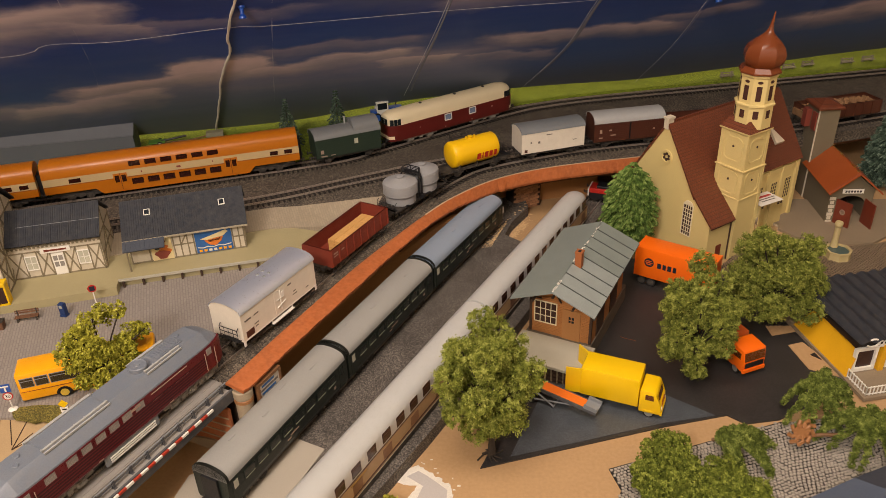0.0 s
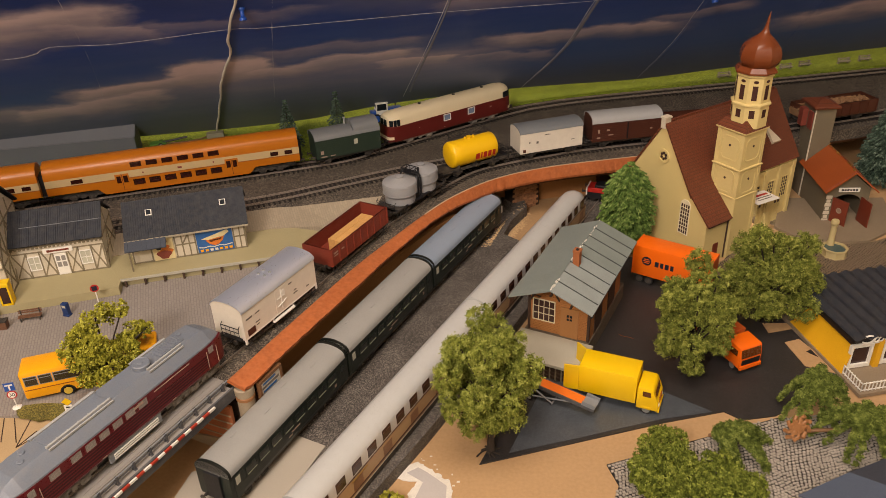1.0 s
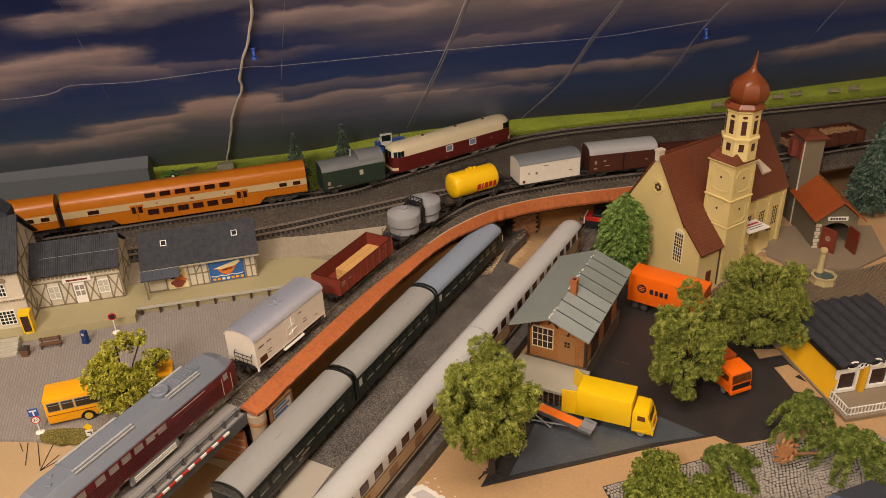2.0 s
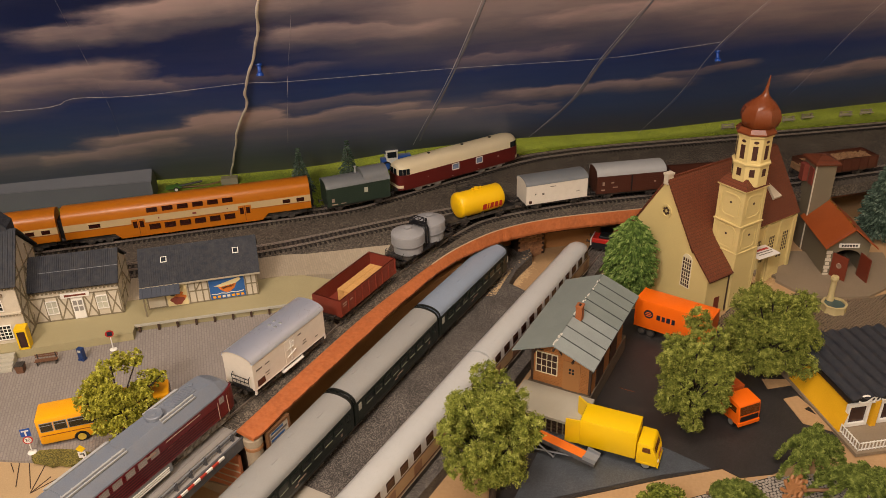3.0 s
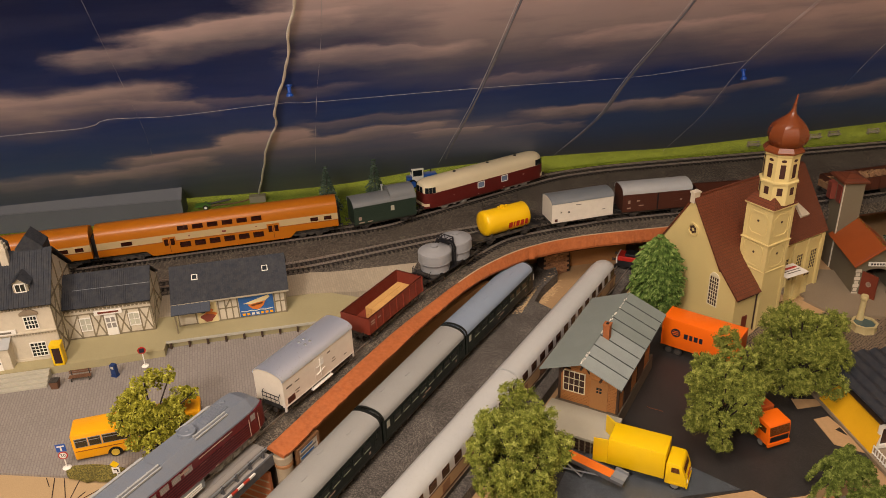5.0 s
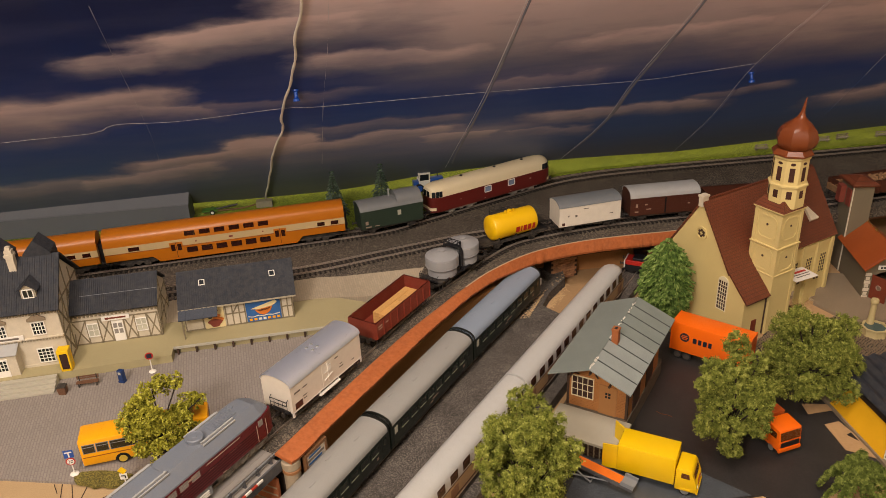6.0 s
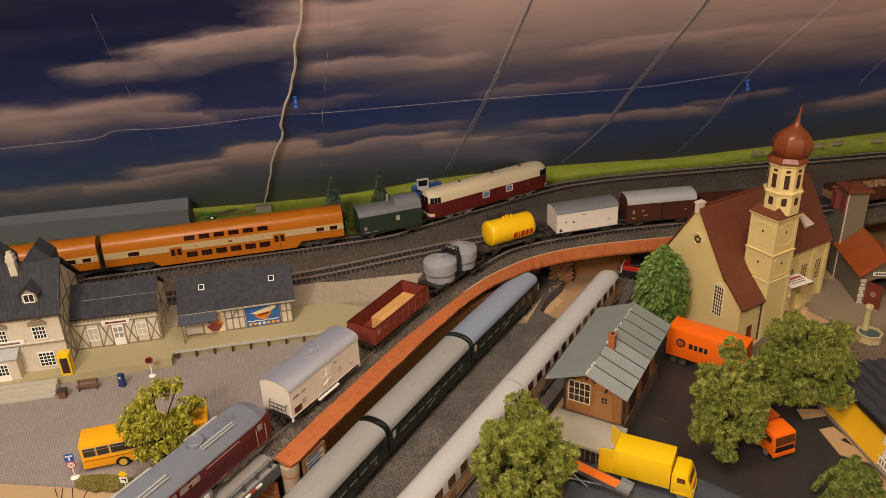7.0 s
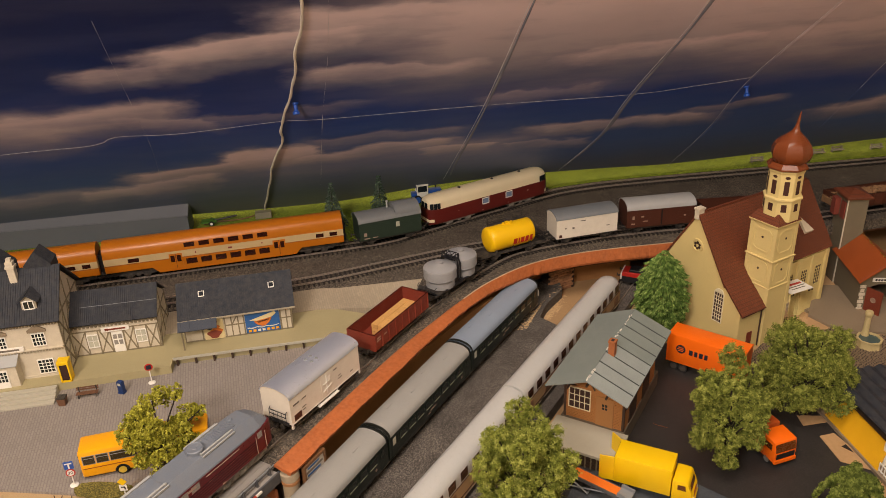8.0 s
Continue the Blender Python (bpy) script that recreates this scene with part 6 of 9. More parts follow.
# -- goods shed --
def goods_shed():
    t = thing("goods_shed", pose(0.087, 0.737, 0.0, 0, 0, 66.6), "brick goods shed with an overhanging grey felt roof", "shed")
    x0, x1, hw, zb = 32, 150, 35, 22
    bm = bmesh.new()
    prism(bm, [(-hw, zb), (hw, zb), (hw, 80), (0, 95), (-hw, 80)], x0, x1)
    part("brick_wall", bm, "brick_tan", t)
    bm = bmesh.new()
    box(bm, x0 - 4, x1 + 14, -hw - 1.5, hw + 3, 0, zb)
    part("stone_base", bm, "base_dark", t)
    # brick courses on the gable that faces the ramp and on the yard side
    bm = bmesh.new()
    for k in range(27):
        z = zb + 0.4 + k * 2.15
        half = hw if z < 80 else max(2, hw - (z - 80) * 2.33)
        off = 0 if k % 2 else 2.4
        y = -half + off
        while y < half:
            y1 = min(half, y + 4.4)
            if not (-23 < (y + y1) / 2 < -2 and z < 60) and not (4 < (y + y1) / 2 < 30 and 36 < z < 64):
                box(bm, x0 - 0.5, x0 + 0.1, y, y1, z, z + 1.7)
            y += 4.8
    part("brickwork", bm, "brick_tan", t, kind="stuff")
    win = pane_grid(t, mm(x0 - 0.4, 17, 50, 0, 0, -90), 24, 26, 4, 3, "cream", "pane_brown")
    bm = bmesh.new()
    box(bm, x0 - 1.2, x0, -22.5, -2.5, zb, 60)
    d = part("door", bm, "door_tan", t)
    bm = bmesh.new()
    cbox(bm, (x0 - 1.3, -12.5, 48), (0.4, 6, 7))
    part("door_window", bm, "glass", d)
    bm = bmesh.new()
    cbox(bm, (x0 - 1.6, -12.5, 48), (0.4, 0.8, 7))
    cbox(bm, (x0 - 1.6, -12.5, 48), (0.4, 6, 0.8))
    part("glazing_bar", bm, "door_tan", d)
    for y in (-hw + 1, hw - 1):
        bm = bmesh.new()
        box(bm, x0 - 1.4, x0 + 1.4, y - 1.4, y + 1.4, zb, 79)
        part("corner_post", bm, "dark_wood", t)
    for y in (-22, 0, 22):
        bm = bmesh.new()
        box(bm, 2, x0, y - 1, y + 1, 94 - abs(y) * 0.43 - 4.5, 94 - abs(y) * 0.43 - 2.5)
        tube(bm, [(x0, y, 66), (14, y, 92 - abs(y) * 0.43 - 3)], 0.9, 5)
        part("roof_bracket", bm, "dark_wood", t)
    # roof: a plain slope over the rails, and two patched felt slopes over the yard
    roof_slab(t, 0, 169, ((0, 97), (46, 78)), "felt", 1.4)
    roof_slab(t, 0, 84, ((0, 97.6), (-46, 78.6)), "felt_light", 1.4)
    roof_slab(t, 85, 169, ((0, 97), (-46, 78)), "felt", 1.4)
    s = Vector((0, -46, -19)).normalized()
    for x in (21, 42, 63, 84.6, 106, 128, 148):
        bm = bmesh.new()
        a = Vector((x, 0, 99.2 if x < 85 else 98.6))
        b = a + s * 49.6
        loft(bm, [[(x - 0.8, p.y, p.z - 0.6), (x + 0.8, p.y, p.z - 0.6), (x + 0.6, p.y, p.z + 0.5), (x - 0.6, p.y, p.z + 0.5)] for p in (a, b)])
        part("roof_batten", bm, "felt_dark", t)
    bm = bmesh.new()
    box(bm, 84.2, 85.4, -45, 0, 0, 0.1)
    bm.free()
    bm = bmesh.new()
    for k in range(46):
        x = random.choice((random.uniform(0, 26), random.uniform(60, 168)))
        cbox(bm, (x, random.uniform(-1.3, 0.6), 98.8), (random.uniform(0.8, 3.6), random.uniform(0.5, 1.6), 0.8))
    part("ridge_chips", bm, "white", t, "worn white flakes along the ridge", kind="stuff")
    for s2 in (-1, 1):
        bm = bmesh.new()
        tube(bm, [(0, s2 * 45.5, 77.6), (169, s2 * 45.5, 77.6)], 0.9, 6)
        part("gutter", bm, "joint_dark", t)
    bm = bmesh.new()
    box(bm, 62, 70, -10, -3, 92, 112)
    box(bm, 61.4, 70.6, -10.6, -2.4, 112, 114)
    c = part("chimney", bm, "chimney_brick", t)
    bm = bmesh.new()
    box(bm, 64, 68, -8, -5, 114, 114.4)
    part("flue", bm, "black", c)
    # doors on the yard side
    for x in (62, 112):
        bm = bmesh.new()
        box(bm, x - 13, x + 13, -hw - 0.9, -hw + 0.2, zb, 62)
        part("sliding_door", bm, "dark_wood", t)
    # loading ramp
    r = thing("loading_ramp", pose(0.087, 0.737, 0.0, 0, 0, 66.6), "grey concrete loading ramp with a timber-faced front", "ramp")
    bm = bmesh.new()
    box(bm, -22, 27.8, -42, 42, 18.5, 22.2, 0.4)
    part("ramp_top", bm, "concrete", r)
    bm = bmesh.new()
    box(bm, -19, 27.8, -39, 39, 0, 18.4)
    part("ramp_core", bm, "dark_wood", r)
    for k in range(12):
        bm = bmesh.new()
        cbox(bm, (-19.6, -36 + k * 6.5, 9), (1.4, 1.6, 18))
        part("ramp_post", bm, "timber", r)
    for z in (5, 10, 15):
        bm = bmesh.new()
        box(bm, -20.2, -19, -39, 39, z - 1.2, z + 1.2)
        part("ramp_plank", bm, "dark_wood", r)


goods_shed()


# -- station --
def frame_rows(x0, x1, z0, z1, n):
    """Posts, rails and crossed braces of a half-timbered wall."""
    rows = [((x0, z0 + 1), (x1, z0 + 1)), ((x0, z1 - 1), (x1, z1 - 1))]
    for i in range(n + 1 if n else 0):
        x = x0 + (x1 - x0) * i / n
        rows.append(((x, z0), (x, z1)))
    return rows


def station_shed():
    t = thing("station_shed", pose(-0.396, 0.824, Z_PLAT, 0, 0, 18.6), "half-timbered platform shed with ribbed slate roof and posters", "shed")
    bm = bmesh.new()
    prism(bm, [(0, 0), (68, 0), (68, 35), (34, 60), (0, 35)], 0, 132)
    part("wall", bm, "station_wall", t)
    roof_slab(t, -4, 137, ((34, 64.5), (-6, 33.5)), "slate", 1.4, ribs=2.6)
    roof_slab(t, -4, 137, ((34, 64.5), (74, 33.5)), "slate", 1.4, ribs=2.6)
    roof_slab(t, -4, 42, ((-5.5, 33.2), (-19, 26)), "slate_blue", 1.2, "porch_roof", ribs=5.2)
    rows = frame_rows(0, 132, 0, 33, 0) + [((x, 0), (x, 33)) for x in (1, 22, 50, 58, 66, 73, 118, 125, 131)] + [((50, 17), (73, 17)), ((118, 17), (131, 17)), ((0, 17), (22, 17)), ((58, 17), (66, 30))]
    timbers(t, rows, 0)
    bm = bmesh.new()
    for x in (0,):
        cyl(bm, (x, -17, 0), (x, -17, 27), 0.9, seg=6)
    part("porch_post", bm, "timber", t)
    # posters
    bm = bmesh.new()
    box(bm, 24, 48, -1.4, -0.3, 1, 31)
    p = part("poster_board", bm, "poster_cream", t, "cream poster with a red and black shape")
    for cx, cz, r, c in ((36, 8, 8, "shutter_red"), (39, 11, 7, "poster_orange"), (38, 17, 5, "poster_orange"), (31, 18, 4.5, "black"), (36, 24, 5, "shutter_red"), (32, 25, 3, "dark_wood")):
        bm = bmesh.new()
        loft(bm, [[(cx + r * (1 + 0.25 * math.sin(3 * a)) * math.cos(a), y, cz + 0.7 * r * math.sin(a)) for a in [2 * math.pi * i / 18 for i in range(18)]] for y in (-1.7 - 0.05 * r, -1.3)])
        part("poster_shape", bm, c, p)
    bm = bmesh.new()
    box(bm, 74.5, 116.5, -1.4, -0.3, 2, 32)
    p = part("poster_board", bm, "poster_blue", t, "blue poster with an orange figure and yellow bars")
    for pts, c in (([(85, 18), (107, 21), (104, 15), (99, 11), (95, 10), (90, 12), (87, 15)], "poster_orange"), ([(80, 20), (111, 29), (113, 26), (107, 21.5), (88, 18.5)], "poster_cream"), ([(88, 17.4), (104, 19.6), (102, 16.4), (97, 16.6), (91, 15)], "dark_wood"), ([(76, 10.2), (82, 9), (88, 10.2), (94, 9), (100, 10.2), (106, 9), (115, 10.4), (115, 9.4), (106, 8), (100, 9.2), (94, 8), (88, 9.2), (82, 8), (76, 9.2)], "poster_white")):
        bm = bmesh.new()
        loft(bm, [[(x, y, z) for x, z in pts] for y in (-1.75, -1.35)])
        part("poster_shape", bm, c, p)
    for k in range(7):
        bm = bmesh.new()
        cbox(bm, (79 + k * 5.6, -1.5, 4.8), (3.6, 0.4, 3.0))
        part("poster_shape", bm, "bus_yellow" if k not in (2, 3) else "poster_white", p)
    for x, d in ((26, 0.66), (111, 0.66)):
        y = -6 + 40 * d
        z = 33.5 + 31 * d
        bm = bmesh.new()
        box(bm, -3.6, 3.6, -3.8, 3.8, 0.8, 2.4)
        sk = part("skylight", bm, "white", t, at=mm(x, y, z, 37.8, 0, 0))
        bm = bmesh.new()
        box(bm, -2.7, 2.7, -2.9, 2.9, 2.4, 2.7)
        part("pane", bm, "glass", sk)
    bm = bmesh.new()
    box(bm, -4, 137, -7.2, -6, 32.4, 34.6)
    part("fascia", bm, "timber_pale", t)


station_shed()


def station_annex():
    t = thing("station_annex", pose(-0.520, 0.787, Z_PLAT, 0, 0, 17.2), "white half-timbered station wing with a dark ribbed roof", "house")
    bm = bmesh.new()
    prism(bm, [(0, 0), (68, 0), (68, 43), (34, 66), (0, 43)], 0, 101)
    part("wall", bm, "station_wall", t)
    roof_slab(t, -1, 103, ((34, 70), (-4, 43)), "slate", 1.4, ribs=2.4)
    roof_slab(t, -1, 103, ((34, 70), (72, 43)), "slate", 1.4, ribs=2.4)
    # thin grey tube that draws a faint highlight across the slope
    bm = bmesh.new()
    a = Vector((0, 34 - 19.5, 70 - 13.4))
    tube(bm, [(14, a.y, a.z + 1.9), (103, a.y, a.z + 1.9)], 0.32, 5)
    part("roof_seam", bm, "steel_grey", t)
    rows = [((0, 1), (101, 1)), ((0, 33), (101, 33)), ((0, 40), (101, 40))]
    rows += [((x, 0), (x, 33)) for x in (1, 17, 31, 45, 60, 73, 87, 100)]
    rows += [((1, 0), (17, 33)), ((17, 0), (1, 33)), ((31, 0), (45, 33)), ((45, 0), (33, 33)), ((60, 0), (73, 33)), ((73, 0), (60, 33)), ((87, 0), (100, 33)), ((100, 0), (87, 33))]
    timbers(t, rows, 0)
    rows = [((1, 0), (1, 42)), ((67, 0), (67, 42)), ((34, 0), (34, 66)), ((1, 40), (67, 40)), ((1, 18), (67, 18)), ((1, 0), (34, 40)), ((67, 0), (34, 40))]
    for a, b in rows:
        bm = bmesh.new()
        beam(bm, a, b, 0)
        part("timber_beam", bm, "timber", t, at=mm(101.2, 0, 0, 0, 0, 90))
    for k in range(22):
        bm = bmesh.new()
        box(bm, 2 + k * 4.6, 4.4 + k * 4.6, -1.4, 0, 37.6, 39.6)
        part("eave_dentil", bm, "timber", t)
    pane_grid(t, mm(24, -0.4, 19), 11, 16, 2, 2, "white", "pane_light")
    pane_grid(t, mm(80, -0.4, 19), 11, 16, 2, 2, "white", "pane_light")
    bm = bmesh.new()
    box(bm, 46, 59, -1.0, 0.2, 0.5, 28)
    d = part("door", bm, "white", t)
    bm = bmesh.new()
    for x in (49.6, 55.4):
        for z in (14, 22):
            cbox(bm, (x, -1.1, z), (4.4, 0.4, 6))
    part("door_pane", bm, "pane_grey", d)
    bm = bmesh.new()
    box(bm, 36, 68, -1.8, -0.6, 30, 36)
    s = part("sign_board", bm, "white", t)
    marks(s, [(42, 33, 4, 3), (54, 33, 20, 2.2)], -1.9, "gate_red")


station_annex()


def station_house():
    t = thing("station_house", pose(-0.508, 0.755, Z_PLAT, 0, 0, 17.5), "two-storey white station house with slate roof and dormers", "house")
    bm = bmesh.new()
    prism(bm, [(0, 0), (96, 0), (96, 74), (48, 114), (0, 74)], -150, 0)
    part("wall", bm, "station_wall", t)
    for a, b in (((48, 118), (-5, 72)), ((48, 118), (101, 72))):
        roof_slab(t, -154, 4, (a, b), "slate", 1.6, ribs=2.6)
    # side wall timbers
    rows = [((2, 0), (2, 73)), ((94, 0), (94, 73)), ((26, 0), (26, 90)), ((48, 0), (48, 112)), ((70, 0), (70, 90)), ((0, 2), (96, 2)), ((0, 36), (96, 36)), ((0, 73), (96, 73)), ((2, 2), (26, 36)), ((26, 2), (2, 36)), ((2, 38), (26, 72)), ((26, 38), (2, 72)), ((26, 38), (48, 72)), ((70, 38), (48, 72)), ((26, 2), (48, 36))]
    for a, b in rows:
        bm = bmesh.new()
        beam(bm, a, b, 0, 2.0)
        part("timber_beam", bm, "timber", t, at=mm(0.2, 0, 0, 0, 0, 90))
    # dentils under the eave and between the storeys
    for k in range(44):
        for z, d in ((68, 2.2), (34, 1.4)):
            bm = bmesh.new()
            box(bm, -149 + k * 3.4, -147.2 + k * 3.4, -d, 0.1, z, z + 2.4)
            part("dentil", bm, "timber" if z > 50 else "timber_pale", t)
    for z in (71, 37):
        bm = bmesh.new()
        box(bm, -150, 0, -2.6, 0.1, z, z + 1.4)
        part("string_course", bm, "station_wall", t)
    bm = bmesh.new()
    box(bm, -150, 0, -1.2, 0.1, 0, 3)
    part("plinth", bm, "station_wall", t)
    for x in (-24, -66, -110):
        pane_grid(t, mm(x, -0.4, 50), 13, 15, 4, 3, "white", "pane_dark")
        bm = bmesh.new()
        pts = [(x - 10, 60), (x + 10, 60), (x + 10, 63), (x + 5, 66), (x + 3, 68), (x, 66.5), (x - 3, 68), (x - 5, 66), (x - 10, 63)]
        loft(bm, [[(px, y, pz) for px, pz in pts] for y in (-2, 0.1)])
        part("window_hood", bm, "concrete_grey", t)
    for x in (-24, -110):
        pane_grid(t, mm(x, -0.4, 14), 16, 17, 4, 4, "white", "pane_dark")
    # porch
    bm = bmesh.new()
    prism(bm, [(-14, 0), (0, 0), (0, 33), (-14, 27)], -88, -52)
    p = part("porch", bm, "station_wall", t)
    roof_slab(t, -90, -50, ((0, 34), (-16, 27)), "roof_pale", 1.0, "porch_roof")
    bm = bmesh.new()
    box(bm, -78, -62, -14.9, -14, 0, 23)
    d = part("porch_door", bm, "white", p)
    bm = bmesh.new()
    for i in range(4):
        for k in range(3):
            cbox(bm, (-75.4 + i * 3.6, -15, 10 + k * 4.6), (2.6, 0.3, 3.6))
    part("door_pane", bm, "pane_dark", d)
    bm = bmesh.new()
    box(bm, -84, -42, -2.6, -1.2, 38, 44)
    s = part("sign_board", bm, "white", t)
    marks(s, [(-62, 41, 30, 2.4)], -2.7, "lettering_grey")
    # dormers towards the square
    for x in (-27, -72, -115):
        bm = bmesh.new()
        prism(bm, [(-8, 0), (8, 0), (8, 13), (0, 18), (-8, 13)], -11, 22)
        dm = part("dormer", bm, "timber_pale", t, at=mm(x, 19, 84, 0, 0, 90))
        for s in (-1, 1):
            roof_slab(dm, -14, 24, ((0, 19.5), (s * 11, 10.5)), "slate", 1.2, "dormer_roof")
        pane_grid(dm, mm(-11.4, 0, 7, 0, 0, -90), 10, 9, 2, 1, "white", "pane_dark")
    # gables that rise behind the ridge
    for x in (-20, -64):
        bm = bmesh.new()
        prism(bm, [(-15, 0), (15, 0), (15, 18), (0, 34), (-15, 18)], -6, 20)
        g = part("rear_gable", bm, "slate", t, at=mm(x, 52, 104, 0, 0, 90))
    bm = bmesh.new()
    box(bm, -49, -41, 34, 42, 96, 134)
    box(bm, -50, -40, 33, 43, 126, 129)
    box(bm, -47.5, -42.5, 35.5, 40.5, 134, 138)
    part("chimney", bm, "station_wall", t)


station_house()

# steps from the square to the platform before the house
t = thing("platform_steps", pose(-0.518, 0.730, Z_PLAZA, 0, 0, 17.5), "pale stone steps leading up to the station house", "steps")
for k in range(4):
    bm = bmesh.new()
    box(bm, -150, 6, -26 + k * 6.2, -20 + k * 6.2, 0, 2.4 + k * 2.5, 0.2)
    part("step", bm, "concrete", t)

# the platform's front posts
t = thing("platform_edge", pose(-0.399, 0.790, 0.0, 0, 0, 17.4), "timber-posted front edge of the shed platform", "platform edge")
bm = bmesh.new()
box(bm, 0, 205, -1.8, 0, 73.6, 76.6)
part("coping", bm, "concrete", t)
for k in range(10):
    bm = bmesh.new()
    box(bm, 4 + k * 21.5, 6.4 + k * 21.5, -2.4, 0.4, 66, 74)
    part("edge_post", bm, "dark_wood", t)


# -- fire station with hose tower --
def fire_station():
    t = thing("fire_station", pose(0.5150, 1.167, 0.0, 0, 0, -89), "small grey fire station with red roof and open doors", "fire station")
    hw, x1 = 29, 97
    bm = bmesh.new()
    box(bm, 4, x1 - 3, -hw, -hw + 3, 0, 53)
    box(bm, 4, x1 - 3, hw - 3, hw, 0, 53)
    prism(bm, [(-hw, 0), (hw, 0), (hw, 53), (0, 77), (-hw, 53)], 2, 4)
    part("wall", bm, "wall_grey", t)
    # front gable with an arched opening
    arc = [(19 * math.cos(a), 32 + 12 * math.sin(a)) for a in [math.pi * i / 12 for i in range(13)]]
    bm = bmesh.new()
    prism(bm, [(hw, 0), (hw, 53), (0, 77), (-hw, 53), (-hw, 0), (-19, 0)] + arc[::-1] + [(19, 0)], x1 - 3, x1)
    part("front_gable", bm, "wall_grey", t)
    for s in (-1, 1):
        roof_slab(t, 0, 108, ((0, 79.5), (s * 35, 50)), "tile_orange", 1.8)
        bm = bmesh.new()
        a, b = Vector((105, 0, 81)), Vector((105, s * 35, 51.6))
        tube(bm, [a, b], 1.0, 5)
        part("barge_board", bm, "shutter_red", t)
        bm = bmesh.new()
        box(bm, 0, 24, -0.8, 0.8, 0, 38)
        d = part("door", bm, "gate_red", t, at=mm(x1 + 0.5, s * 19, 2, 0, 0, 34 if s < 0 else 10))
        bm = bmesh.new()
        lathe(bm, [(4, 0), (4, 0.5), (3, 0.5), (3, 0)], 14)
        part("emblem", bm, "lettering_pale", d, at=mm(12, s * 0.9, 22, s * -90, 0, 0))
    bm = bmesh.new()
    box(bm, x1, x1 + 1.2, -14, 14, 48, 54)
    s = part("sign_board", bm, "white", t)
    bm = bmesh.new()
    for k in range(6):
        cbox(bm, (x1 + 1.3, -9.5 + k * 3.8, 51), (0.3, 2.7, 3))
    part("lettering", bm, "black", s)
    bm = bmesh.new()
    for k in range(30):
        cbox(bm, (random.uniform(0, 104), random.uniform(-1.5, 1.5), 81.6), (random.uniform(1, 5), 1.6, 0.8))
    part("ridge_glue", bm, "brass", t, kind="stuff")
    for k in range(7):
        bm = bmesh.new()
        cbox(bm, (x1 + 0.4, -25, 4 + k * 6), (1.2, 5 if k % 2 else 8, 4.6))
        part("quoin", bm, "station_wall", t)
    # hose tower
    h = thing("hose_tower", pose(0.498, 1.176, 0.0, 0, 0, 6), "tall grey hose tower with a red overhanging roof", "tower")
    bm = bmesh.new()
    box(bm, -15, 15, -18, 18, 0, 138)
    part("shaft", bm, "wall_grey", h)
    bm = bmesh.new()
    loft(bm, [[(x * w * 0.84, y * w, z) for x, y in ((-1, -1), (1, -1), (1, 1), (-1, 1))] for w, z in ((22.5, 137), (23, 139), (21.5, 140.4), (2, 147))])
    part("roof", bm, "tile_red", h)
    for x in (-1, 1):
        bm = bmesh.new()
        box(bm, -20 - 3 * x, -15, x * 9 - 6, x * 9 + 6, 104, 130)
        part("shutter", bm, "shutter_red", h)
    bm = bmesh.new()
    box(bm, -15.6, -14, -18.6, -17, 0, 136)
    part("corner_strip", bm, "station_wall", h)


fire_station()
bm = bmesh.new()
slab(bm, [(0.405, 1.07), (0.44, 1.02), (0.47, 1.005), (0.53, 1.01), (0.585, 1.05), (0.60, 1.14), (0.42, 1.14)], 0.0, 0.004)
structure("fire_apron", bm, "concrete_grey", "smooth grey apron before the fire station", "pavement")


